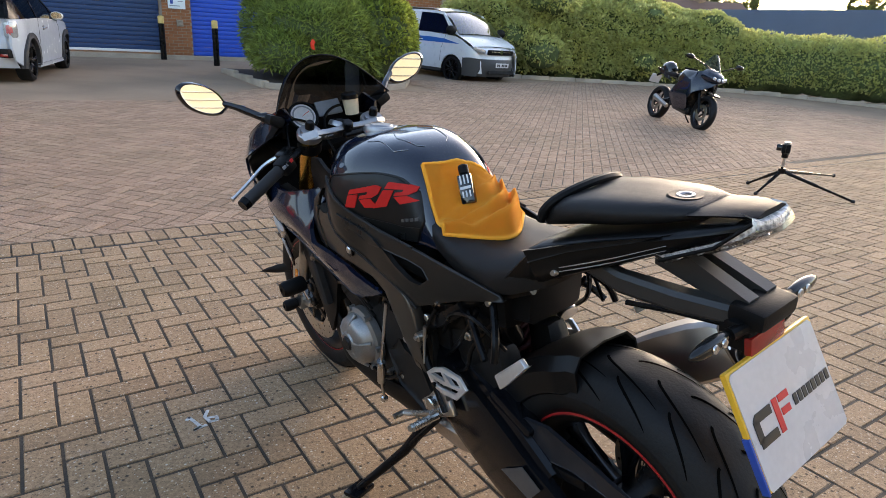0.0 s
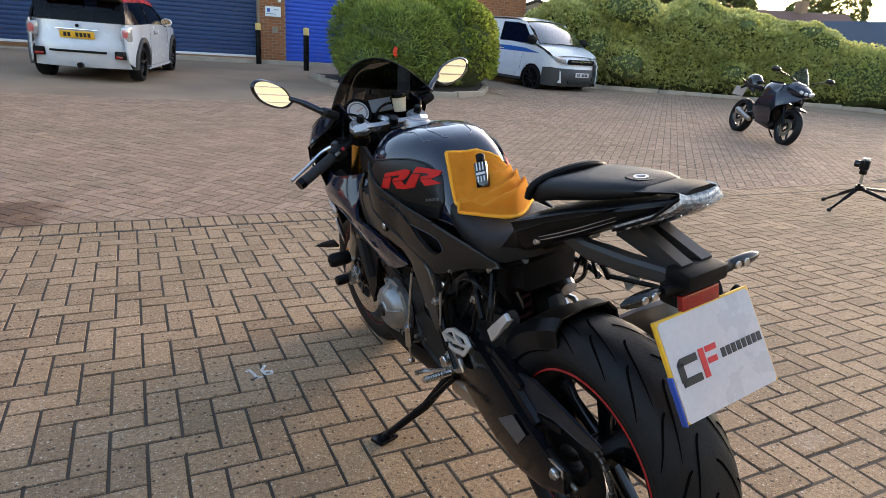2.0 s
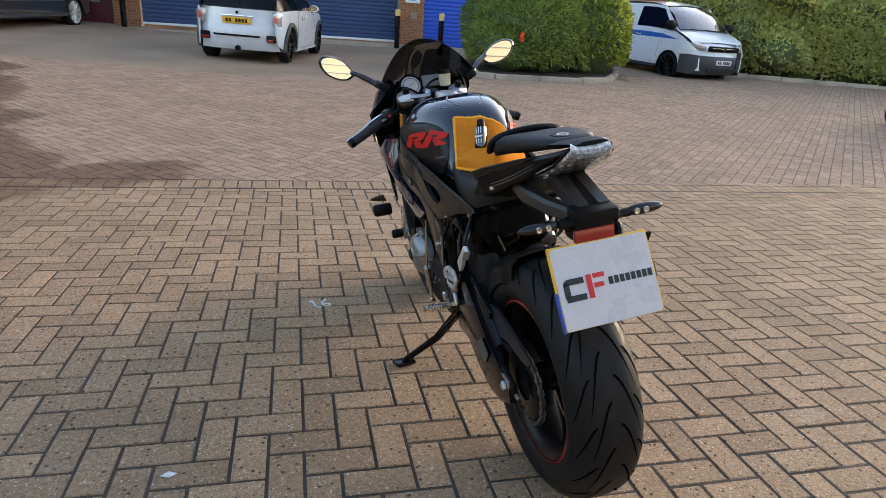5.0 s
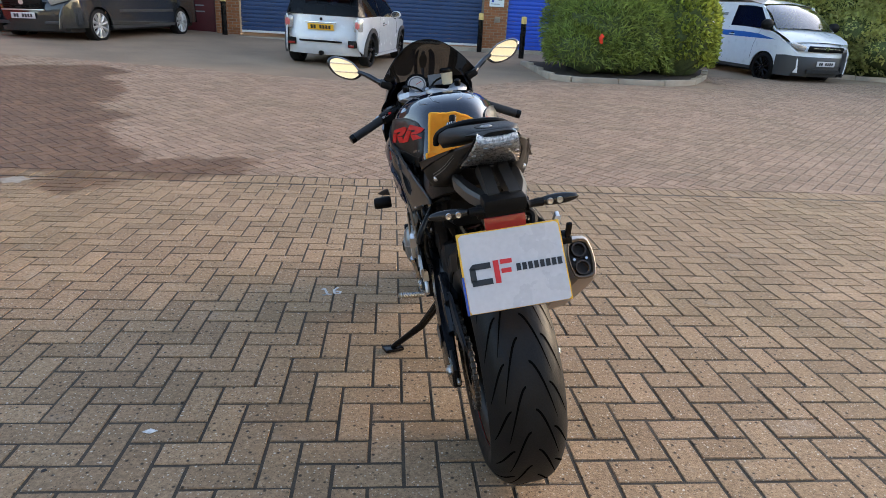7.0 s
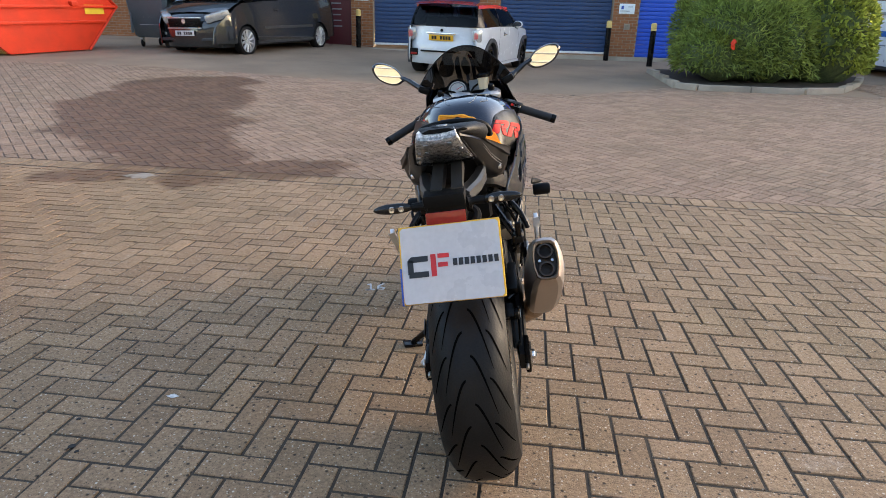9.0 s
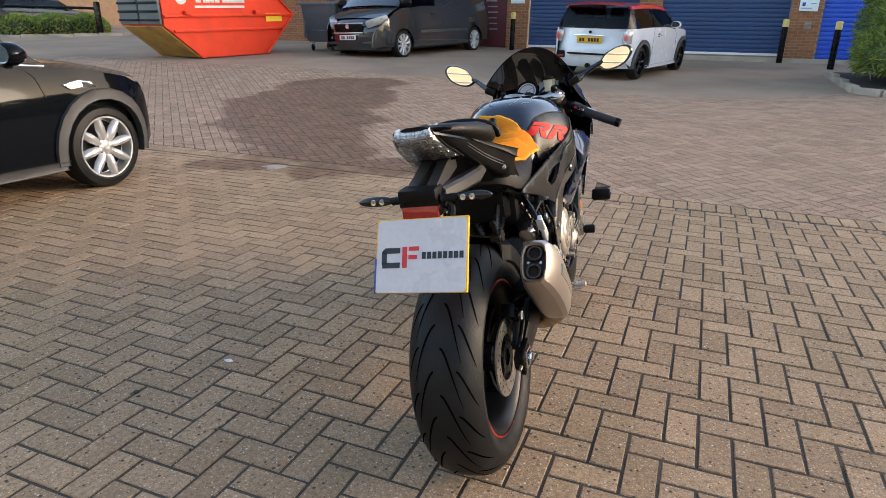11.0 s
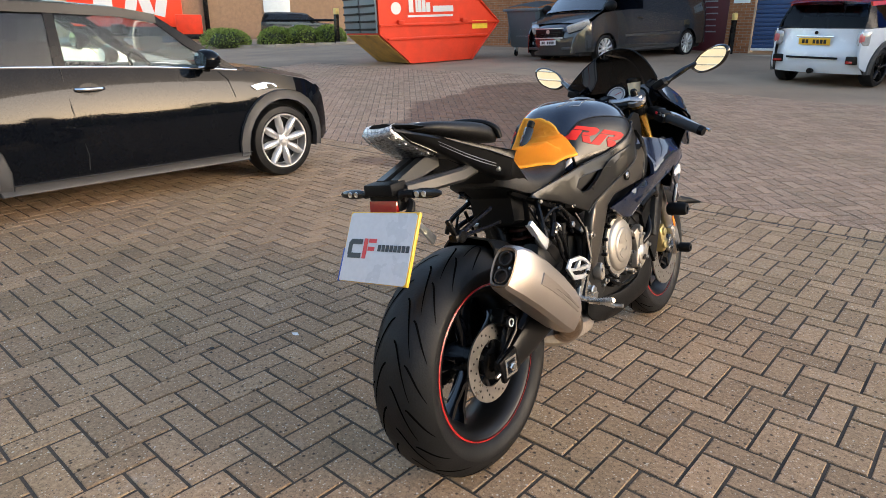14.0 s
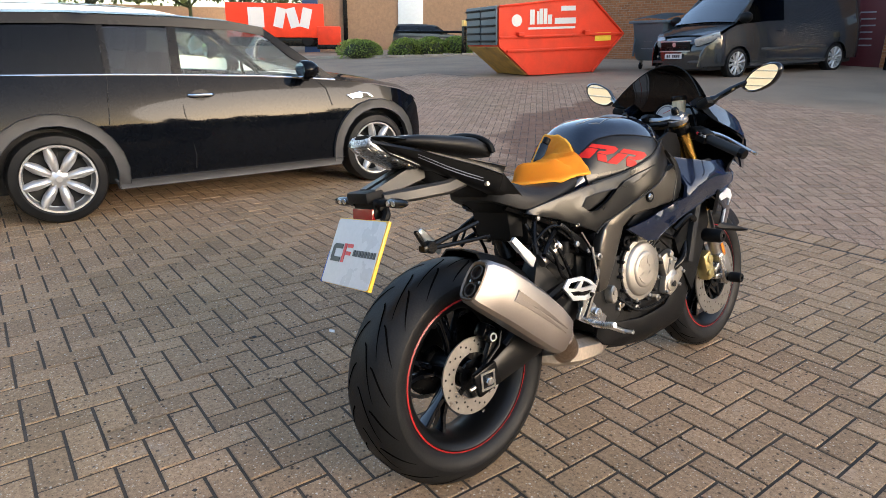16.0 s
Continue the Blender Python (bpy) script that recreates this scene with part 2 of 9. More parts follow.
M["glass_tint"] = glass_material("tinted_car_glass", (0.16, 0.17, 0.18), 0.0, 0.45)
M["glass_light"] = glass_material("pale_car_glass", (0.86, 0.92, 0.90), 0.0, 0.6)
M["glass_screen"] = glass_material("van_windscreen_glass", (0.30, 0.33, 0.34), 0.0, 3.0)
M["glass_smoke"] = glass_material("smoked_screen", (0.050, 0.046, 0.042), 0.02, 0.16)


# ---- mesh helpers ----
def lerp(table, x):
    if x <= table[0][0]:
        return table[0][1]
    for (a, p), (b, q) in zip(table, table[1:]):
        if x <= b:
            return p + (q - p) * (x - a) / (b - a)
    return table[-1][1]


def soft(table, x, h=0.07):
    """Like lerp, with long rounded knots."""
    return sum(lerp(table, x + h * k / 3) * w for k, w in ((-3, 1), (-2, 2), (-1, 3), (0, 4), (1, 3), (2, 2), (3, 1))) / 16


def smooth_lerp(table, x):
    """Like lerp, rounded at the knots."""
    h = 0.02
    return (lerp(table, x - h) + 2 * lerp(table, x) + lerp(table, x + h)) / 4


def finish(bm, name, mats, parent=None, label="", smooth=35, kind="", category="", group=""):
    me = bpy.data.meshes.new(name)
    bmesh.ops.recalc_face_normals(bm, faces=bm.faces)
    bm.to_mesh(me)
    bm.free()
    for m in (mats if isinstance(mats, (list, tuple)) else [mats]):
        me.materials.append(m)
    if smooth:
        me.shade_smooth()
        me.set_sharp_from_angle(angle=radians(smooth))
    ob = new(name, me)
    ob.parent = parent
    return tagged(ob, label, category, group, kind)


def part(name, bm, mat, parent, label="", smooth=35):
    return finish(bm, name, mat, parent, label, smooth)


def thing(name, label, category, m=None, group=""):
    ob = new(name)
    ob.empty_display_size = 0.1
    if m is not None:
        ob.matrix_world = m
    return tagged(ob, label, category, group)


def raw(name, verts, faces, mats, parent=None, label="", kind="", category="", smooth=0, group="", slots=None):
    me = bpy.data.meshes.new(name)
    me.from_pydata(verts, [], faces)
    for m in (mats if isinstance(mats, (list, tuple)) else [mats]):
        me.materials.append(m)
    if slots is not None:
        me.polygons.foreach_set("material_index", slots)
    if smooth:
        me.shade_smooth()
        me.set_sharp_from_angle(angle=radians(smooth))
    me.update()
    ob = new(name, me)
    ob.parent = parent
    return tagged(ob, label, category, group, kind)


def box(size, at=(0, 0, 0), rot=(0, 0, 0), bevel=0.004, bm=None, seg=2, slot=0):
    bm2 = bmesh.new()
    bmesh.ops.create_cube(bm2, size=1.0, matrix=Matrix.Diagonal((*size, 1)))
    if bevel:
        bmesh.ops.bevel(bm2, geom=list(bm2.edges), offset=min(bevel, min(size) * 0.45), segments=seg, affect="EDGES", profile=0.6)
    bmesh.ops.transform(bm2, matrix=pose(*at, *rot), verts=bm2.verts)
    return merge(bm, bm2, slot)


def merge(bm, bm2, slot=0):
    for f in bm2.faces:
        if slot:
            f.material_index = slot
    if bm is None:
        return bm2
    me = bpy.data.meshes.new("scratch")
    bm2.to_mesh(me)
    bm2.free()
    bm.from_mesh(me)
    bpy.data.meshes.remove(me)
    return bm


def loft(rings, bm=None, closed=True, caps=True, slot=0):
    """Skin over rings of equal point count."""
    b = bmesh.new()
    rows = [[b.verts.new(p) for p in r] for r in rings]
    n = len(rows[0])
    for a, c in zip(rows, rows[1:]):
        for i in range(n if closed else n - 1):
            j = (i + 1) % n
            b.faces.new((a[i], a[j], c[j], c[i]))
    if caps and closed:
        b.faces.new(rows[0])
        b.faces.new(rows[-1])
    return merge(bm, b, slot)


def tube(pts, r, bm=None, seg=10, slot=0, caps=True):
    """A round bar along pts; r: one radius, or one for each point."""
    pts = [Vector(p) for p in pts]
    rs = r if isinstance(r, (list, tuple)) else [r] * len(pts)
    rings, up = [], None
    for i, p in enumerate(pts):
        d = (pts[min(i + 1, len(pts) - 1)] - pts[max(i - 1, 0)]).normalized()
        if up is None:
            up = Vector((0, 0, 1)) if abs(d.z) < 0.9 else Vector((1, 0, 0))
        side = d.cross(up).normalized()
        up = side.cross(d).normalized()
        rings.append([p + rs[i] * (math.cos(a) * side + math.sin(a) * up) for a in (k * math.tau / seg for k in range(seg))])
    return loft(rings, bm, slot=slot, caps=caps)


def spline(pts, n=8):
    """Catmull-Rom through pts."""
    pts = [Vector(p) for p in pts]
    out = []
    for i in range(len(pts) - 1):
        a, b, c, d = pts[max(i - 1, 0)], pts[i], pts[i + 1], pts[min(i + 2, len(pts) - 1)]
        for k in range(n):
            t = k / n
            out.append(0.5 * (2 * b + (c - a) * t + (2 * a - 5 * b + 4 * c - d) * t * t + (3 * b - a - 3 * c + d) * t ** 3))
    return out + [pts[-1]]


def revolve(profile, seg=48, m=None, bm=None, slot=0, closed=False):
    """Turns (radius, along) pairs about the x axis; closed: the profile is a loop."""
    b = bmesh.new()
    rows = []
    for k in range(seg):
        a = k * math.tau / seg
        rows.append([b.verts.new((x, r * math.cos(a), r * math.sin(a))) for r, x in profile])
    n = len(profile)
    for k in range(seg):
        p, q = rows[k], rows[(k + 1) % seg]
        for i in range(n if closed else n - 1):
            j = (i + 1) % n
            if len({p[i], p[j], q[j], q[i]}) == 4:
                b.faces.new((p[i], p[j], q[j], q[i]))
    bmesh.ops.remove_doubles(b, verts=b.verts, dist=1e-5)
    if m is not None:
        bmesh.ops.transform(b, matrix=m, verts=b.verts)
    return merge(bm, b, slot)


def cyl(r, length, at, rot=(0, 0, 0), bm=None, seg=20, slot=0, bevel=0.0):
    """A disc or rod along its own x axis, centred at at."""
    h = length / 2
    e = min(bevel, r * 0.4, h * 0.8)
    prof = [(0, -h), (r - e, -h), (r, -h + e), (r, h - e), (r - e, h), (0, h)] if e else [(0, -h), (r, -h), (r, h), (0, h)]
    return revolve(prof, seg, pose(*at, *rot), bm, slot)


def inside(p, poly):
    hit, j = False, len(poly) - 1
    for i in range(len(poly)):
        (xi, yi), (xj, yj) = poly[i], poly[j]
        if (yi > p[1]) != (yj > p[1]) and p[0] < (xj - xi) * (p[1] - yi) / (yj - yi) + xi:
            hit = not hit
        j = i
    return hit


def panel(outline, depth, thick, step=0.04, bm=None, slot=0, holes=(), edge=0.0):
    """A curved sheet over an outline of (y, z): depth(y, z) gives x of its outer face, thick its thickness towards -x; edge rounds the rim."""
    from mathutils.geometry import delaunay_2d_cdt
    loops = [list(outline)] + [list(h) for h in holes]
    dense = []
    for lp in loops:
        o = []
        for a, c in zip(lp, lp[1:] + lp[:1]):
            k = max(1, int(math.dist(a, c) / step))
            o += [(a[0] + (c[0] - a[0]) * i / k, a[1] + (c[1] - a[1]) * i / k) for i in range(k)]
        dense.append(o)
    pts = [p for o in dense for p in o]
    edges, base = [], 0
    for o in dense:
        edges += [(base + i, base + (i + 1) % len(o)) for i in range(len(o))]
        base += len(o)
    ys, zs = [p[0] for p in outline], [p[1] for p in outline]
    y = min(ys) + step * 0.5
    row = 0
    while y < max(ys):
        z = min(zs) + step * (0.5 if row % 2 else 0.25)
        while z < max(zs):
            q = (y, z)
            if inside(q, dense[0]) and not any(inside(q, h) for h in dense[1:]) and min((q[0] - p[0]) ** 2 + (q[1] - p[1]) ** 2 for p in pts[:base]) > (0.4 * step) ** 2:
                pts.append(q)
            z += step
        y += step
        row += 1
    vs, _, fs, _, _, _ = delaunay_2d_cdt([Vector(p) for p in pts], edges, [], 0, 1e-5)
    b = bmesh.new()
    front = [b.verts.new((depth(v[0], v[1]), v[0], v[1])) for v in vs]
    back = [b.verts.new((depth(v[0], v[1]) - thick, v[0], v[1])) for v in vs]
    count = {}
    for f in fs:
        cx, cy = sum(vs[i][0] for i in f) / len(f), sum(vs[i][1] for i in f) / len(f)
        if not inside((cx, cy), dense[0]) or any(inside((cx, cy), h) for h in dense[1:]):
            continue
        b.faces.new([front[i] for i in f])
        b.faces.new([back[i] for i in reversed(f)])
        for i, j in zip(f, list(f[1:]) + [f[0]]):
            k = (min(i, j), max(i, j))
            count[k] = count.get(k, 0) + 1
    for (i, j), c in count.items():
        if c == 1:
            b.faces.new((front[i], front[j], back[j], back[i]))
    loose = [v for v in b.verts if not v.link_faces]
    bmesh.ops.delete(b, geom=loose, context="VERTS")
    if edge:
        rim = [e for e in b.edges if len(e.link_faces) == 2 and e.calc_face_angle(0) > 1.0]
        bmesh.ops.bevel(b, geom=rim, offset=edge, segments=2, affect="EDGES", profile=0.5)
    return merge(bm, b, slot)


def ellipse(cy, cz, ry, rz, n=24, a0=0.0, a1=math.tau):
    full = abs(a1 - a0 - math.tau) < 1e-6
    return [(cy + ry * math.cos(a0 + (a1 - a0) * i / (n if full else n - 1)), cz + rz * math.sin(a0 + (a1 - a0) * i / (n if full else n - 1))) for i in range(n)]


def flipped(bm):
    """The same shape mirrored in x, for the other side."""
    b = bm.copy()
    bmesh.ops.scale(b, vec=(-1, 1, 1), verts=b.verts)
    bmesh.ops.reverse_faces(b, faces=b.faces)
    return b

# ---- ground: the parking bay is level, the lane beyond the channel falls towards it ----
CHANNEL = 3.96


def ease(t):
    t = min(1.0, max(0.0, t))
    return t * t * (3 - 2 * t)


def ground_z(x, y):
    if y < 4.05:
        return 0.0
    yy = min(y, 26.0)
    return 0.049 * (yy - 4.05) + 0.03 * min(6.0, max(0.0, -x)) * ease((yy - 4.05) / 7)


def make_ground():
    xs = [-400, -200, -100, -60, -45] + [-36 + 1.5 * i for i in range(49)] + [45, 60, 100, 200, 400]
    ys = [-400, -200, -80, -40, -20, -10, -5, 0, 2, 3.9, 4.05] + [4.5 + 0.75 * i for i in range(30)] + [30, 40, 60, 120, 250, 400]
    verts = [(x, y, ground_z(x, y) - 0.012) for y in ys for x in xs]
    w = len(xs)
    faces = [(j * w + i, j * w + i + 1, (j + 1) * w + i + 1, (j + 1) * w + i) for j in range(len(ys) - 1) for i in range(w - 1)]
    raw("ground", verts, faces, M["asphalt"], None, "worn grey-brown asphalt yard surface", "structure", "ground", 30)


make_ground()

# ---- industrial units ----
def brick_wall(name, x0, x1, y, z0, z1, depth=0.25, parent=None, label="", face=-1, both_ends=True):
    """A wall along x with real stretcher courses on the face that looks to face * y; the bricks are one joined mesh over a mortar core."""
    rnd = random.Random(int(x0 * 100) + 7)
    ob = finish(box((x1 - x0, depth, z1 - z0), ((x0 + x1) / 2, y - face * depth / 2, (z0 + z1) / 2), bevel=0), name, M["mortar"], parent, label, 0, "structure" if parent is None else "")
    verts, faces = [], []
    rows = int((z1 - z0) / 0.075)
    for r in range(rows):
        z = z0 + r * 0.075 + 0.005
        x = x0 - (0.1125 if r % 2 else 0.0)
        while x < x1:
            a, b = max(x, x0) + 0.005, min(x + 0.215, x1) - 0.001
            x += 0.225
            if b - a < 0.03:
                continue
            d = 0.006 + rnd.uniform(-0.001, 0.0015)
            yf, o = y + face * d, len(verts)
            verts += [(a, y, z), (b, y, z), (b, y, z + 0.065), (a, y, z + 0.065), (a, yf, z), (b, yf, z), (b, yf, z + 0.065), (a, yf, z + 0.065)]
            faces += [(o + 4, o + 5, o + 6, o + 7), (o, o + 1, o + 5, o + 4), (o + 1, o + 2, o + 6, o + 5), (o + 2, o + 3, o + 7, o + 6), (o + 3, o, o + 4, o + 7)]
    raw("brickwork", verts, faces, M["brick"], ob, kind="stuff")
    return ob


def roller_shutter(name, x0, x1, y, z0, z1, mat, label):
    """A roller shutter of interlocked slats with a bottom bar."""
    ob = thing(name, label, "shutter")
    ob["kind"] = "structure"
    pitch = 0.11
    n = int((z1 - z0 - 0.06) / pitch) + 1
    me = None
    for i in range(n):
        z = z0 + 0.06 + i * pitch
        if me is None:
            prof = [(0.0, 0.0), (-0.012, 0.006), (-0.018, 0.035), (-0.018, 0.075), (-0.012, 0.100), (0.0, 0.108)]
            b = loft([[(x, y + d, h) for d, h in prof] for x in (x0, x1)], closed=False)
            s = part("slat", b, mat, ob)
            me = s.data
        else:
            s = new("slat", me)
            s.parent = ob
        s.location = (0, 0, z)
    part("bottom_bar", box((x1 - x0, 0.05, 0.06), ((x0 + x1) / 2, y - 0.012, z0 + 0.03)), M["white_paint"], ob, "pale weathered bottom bar")
    return ob


def bollard(x, y, group="bollards at the units"):
    ob = thing("bollard", "black steel bollard with a yellow top band", "bollard", pose(x, y, ground_z(x, y) - 0.01), group)
    part("post", cyl(0.07, 0.86, (0, 0, 0.43), (0, 90, 0), seg=24), M["black_satin"], ob)
    part("band", revolve([(0.0, -1.045), (0.05, -1.04), (0.071, -1.02), (0.071, -0.86), (0.0, -0.86)], 24, pose(0, 0, 0, 0, 90, 0)), M["yellow_paint"], ob, "faded yellow top band")
    return ob


M["yellow_paint"] = material("yellow_bollard_paint", (0.72, 0.50, 0.16), 0.55, var=0.15, bump=0.05)
M["maroon"] = material("maroon_painted_door", (0.10, 0.012, 0.018), 0.5, var=0.12)
M["grey_clad"] = material("grey_blue_cladding", (0.10, 0.14, 0.20), 0.55, var=0.1, scale=1.0)
M["roof_tile"] = material("brown_roof_tiles", (0.16, 0.085, 0.06), 0.8, var=0.2, scale=4)
M["sign_face"] = material("pale_sign_face", (0.72, 0.78, 0.80), 0.4, var=0.05)
WALL_Y = 18.0


def sign(x, z, w, h, y, bars):
    ob = thing("wall_sign", "small white wall sign with a blue mark", "sign")
    part("board", box((w, 0.02, h), (x, y - 0.01, z), bevel=0.004), M["sign_face"], ob)
    for bx, bz, bw, bh, m in bars:
        part("marking", box((bw, 0.004, bh), (x + bx, y - 0.022, z + bz), bevel=0.0), M[m], ob)
    return ob


def make_units():
    zg = 0.60
    top = 5.6
    brick_wall("wall_pier_east", 3.52, 4.22, WALL_Y - 0.1, zg, top, 0.5, label="orange-brown brick pier between the shutters")
    brick_wall("wall_pier_mid", -4.0, -3.35, WALL_Y + 0.3, zg, top, 0.5, label="orange-brown brick pier with a white sign")
    brick_wall("wall_pier_far", 6.9, 12.0, WALL_Y - 0.1, zg, top, 0.5, label="orange-brown brick wall beside the bright blue shutter")
    brick_wall("wall_west", -13.5, -6.4, WALL_Y + 0.3, zg, top, 0.5, label="orange-brown brick wall behind the bin")
    roller_shutter("shutter_1", 0.4, 3.5, WALL_Y + 0.22, 0.80, top, M["shutter_dark"], "dark blue closed roller shutter")
    brick_wall("wall_pier_inner", -0.2, 0.4, WALL_Y + 0.15, zg, top, 0.5, label="orange-brown brick pier behind the parked car")
    roller_shutter("shutter_2", -3.33, -0.22, WALL_Y + 0.45, 0.86, top, M["shutter_dark"], "dark blue closed roller shutter")
    roller_shutter("shutter_3", 4.24, 6.88, WALL_Y, 0.70, top, M["shutter_bright"], "bright blue closed roller shutter")
    finish(box((11.5, 0.6, 0.12), (1.4, WALL_Y - 0.05, 0.70), (0, 0, 0), 0.01), "threshold", M["concrete"], None, "pale concrete apron in front of the shutters", 0, "structure", "apron")
    # door, fascia and roof
    d = thing("door_1", "maroon service door with pale lettering bars", "door")
    d["kind"] = "structure"
    part("leaf", box((2.3, 0.08, 3.2), (-5.2, WALL_Y + 0.5, 2.3)), M["maroon"], d)
    for i in range(6):
        part("marking", box((0.45 - 0.04 * (i % 3), 0.004, 0.035), (-4.55, WALL_Y + 0.455, 1.35 + i * 0.16), bevel=0), M["ink_grey"], d)
    finish(box((26.0, 0.6, 1.2), (-0.5, WALL_Y + 0.35, top + 0.6)), "wall_fascia", M["grey_clad"], None, "grey-blue metal fascia over the shutters", 0, "structure", "fascia")
    finish(box((26.0, 14.0, 0.3), (-0.5, WALL_Y + 7.4, top + 1.35)), "roof", M["grey_clad"], None, "flat grey roof of the units", 0, "structure", "roof")
    finish(box((26.0, 0.3, 7.0), (-0.5, WALL_Y + 14.2, 3.5)), "wall_rear", M["mortar"], None, "plain rear wall of the units", 0, "structure", "wall")
    sign(3.88, 2.02, 0.42, 0.26, WALL_Y - 0.112, [(-0.12, 0.03, 0.07, 0.09, "blue_band"), (0.09, 0.05, 0.12, 0.02, "ink_grey"), (-0.05, -0.06, 0.25, 0.02, "ink_grey")])
    sign(-3.68, 2.2, 0.42, 0.26, WALL_Y + 0.288, [(-0.12, 0.03, 0.07, 0.09, "blue_band"), (0.09, 0.05, 0.12, 0.02, "ink_grey")])
    vent = thing("wall_vent", "small square cream air vent in the brick pier", "vent")
    part("frame", box((0.16, 0.03, 0.16), (3.93, WALL_Y - 0.118, 1.55)), M["concrete"], vent)
    for i in range(4):
        part("slat", box((0.12, 0.01, 0.014), (3.93, WALL_Y - 0.137, 1.505 + i * 0.03), (30, 0, 0), 0.002), M["mortar"], vent)
    lamp = thing("wall_lamp", "small white bulkhead lamp on the brick pier", "lamp")
    part("housing", box((0.08, 0.07, 0.11), (4.05, WALL_Y - 0.14, 2.32), bevel=0.02), M["white_paint"], lamp)
    for x, y in ((3.4, 17.5), (4.33, 16.15), (-3.65, 17.75)):
        bollard(x, y)
    # cream clad unit behind the camera, seen in the bike's mirrors
    verts, faces = [], []
    for i in range(19):
        z = -0.1 + i * 0.24
        o = len(verts)
        for x in (-26, 26):
            verts += [(x, -14.0, z), (x, -14.0, z + 0.20), (x, -14.05, z + 0.21), (x, -14.05, z + 0.24)]
        faces += [(o + k, o + k + 1, o + k + 5, o + k + 4) for k in range(3)]
    # joints get a darker cream that carries the shade of their recess
    M["cream_joint"] = material("shaded_cladding_joint", (0.22, 0.19, 0.14), 0.6, var=0.1)
    raw("wall_south", verts, faces, [M["cream"], M["cream_joint"]], None, "cream metal cladding of the unit opposite with dark horizontal joints", "structure", "wall", slots=[1 if i % 3 else 0 for i in range(57)])
    finish(box((52.0, 0.5, 2.6), (0, -14.2, 5.78)), "wall_south_fascia", M["grey_clad"], None, "grey-blue fascia above the cream cladding", 0, "structure", "fascia")


make_units()

# ---- planting, kerbs and the distance ----
def leaf_material(name, colour, glow=0.35, var=0.5):
    m = bpy.data.materials.new(name)
    m.use_nodes = True
    n, l = m.node_tree.nodes, m.node_tree.links
    n.clear()
    geo = n.new("ShaderNodeNewGeometry")
    r = n.new("ShaderNodeMapRange")
    r.inputs["To Min"].default_value, r.inputs["To Max"].default_value = 1 - var, 1 + var
    l.new(geo.outputs["Random Per Island"], r.inputs["Value"])
    big = n.new("ShaderNodeTexNoise")
    big.inputs["Scale"].default_value = 1.6
    l.new(geo.outputs["Position"], big.inputs["Vector"])
    hue = n.new("ShaderNodeMix")
    hue.data_type = "RGBA"
    hue.inputs["A"].default_value = (*colour, 1)
    hue.inputs["B"].default_value = (colour[0] * 1.6, colour[1] * 1.25, colour[2] * 0.8, 1)
    l.new(big.outputs["Fac"], hue.inputs["Factor"])
    mul = n.new("ShaderNodeMix")
    mul.data_type, mul.blend_type = "RGBA", "MULTIPLY"
    mul.inputs["Factor"].default_value = 1.0
    l.new(hue.outputs["Result"], mul.inputs["A"])
    l.new(r.outputs[0], mul.inputs["B"])
    b = n.new("ShaderNodeBsdfPrincipled")
    b.inputs["Roughness"].default_value = 0.5
    tr = n.new("ShaderNodeBsdfTranslucent")
    mx, out = n.new("ShaderNodeMixShader"), n.new("ShaderNodeOutputMaterial")
    mx.inputs[0].default_value = glow
    l.new(mul.outputs["Result"], b.inputs["Base Color"])
    l.new(mul.outputs["Result"], tr.inputs[0])
    l.new(b.outputs[0], mx.inputs[1])
    l.new(tr.outputs[0], mx.inputs[2])
    l.new(mx.outputs[0], out.inputs[0])
    return m


M["leaf_dark"] = leaf_material("narrow_dark_leaves", (0.20, 0.29, 0.085), 0.60)
M["leaf_light"] = leaf_material("broad_light_leaves", (0.25, 0.335, 0.075), 0.60)
# hedge leaf colour is paled to stand in for the low sun's glare
M["leaf_hedge"] = leaf_material("hedge_leaves", (0.42, 0.49, 0.23), 0.66, 0.22)
M["leaf_far"] = leaf_material("distant_leaves", (0.085, 0.115, 0.04), 0.35)
# core greens are kept dark: they carry the shade inside the foliage
M["trunk_core"] = material("trunk_wood_and_core_shade", (0.035, 0.045, 0.016), 0.9, var=0.3, bump=0.3)
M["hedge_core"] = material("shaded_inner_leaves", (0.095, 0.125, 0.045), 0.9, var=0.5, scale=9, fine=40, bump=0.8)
M["soil"] = material("dark_soil", (0.05, 0.035, 0.025), 0.95, var=0.3, scale=6, bump=0.5)
M["render_pale"] = material("pale_rendered_wall", (0.62, 0.56, 0.46), 0.8, var=0.1, scale=2)
M["roof_slate"] = material("dark_slate_roof", (0.08, 0.075, 0.07), 0.7, var=0.2)
M["clad_blue"] = material("blue_grey_sheet_roof", (0.075, 0.105, 0.165), 0.6, var=0.1, scale=1.2)
M["brick_far"] = material("distant_tan_brick", (0.30, 0.19, 0.115), 0.9, var=0.2, scale=5, fine=40, bump=0.2)


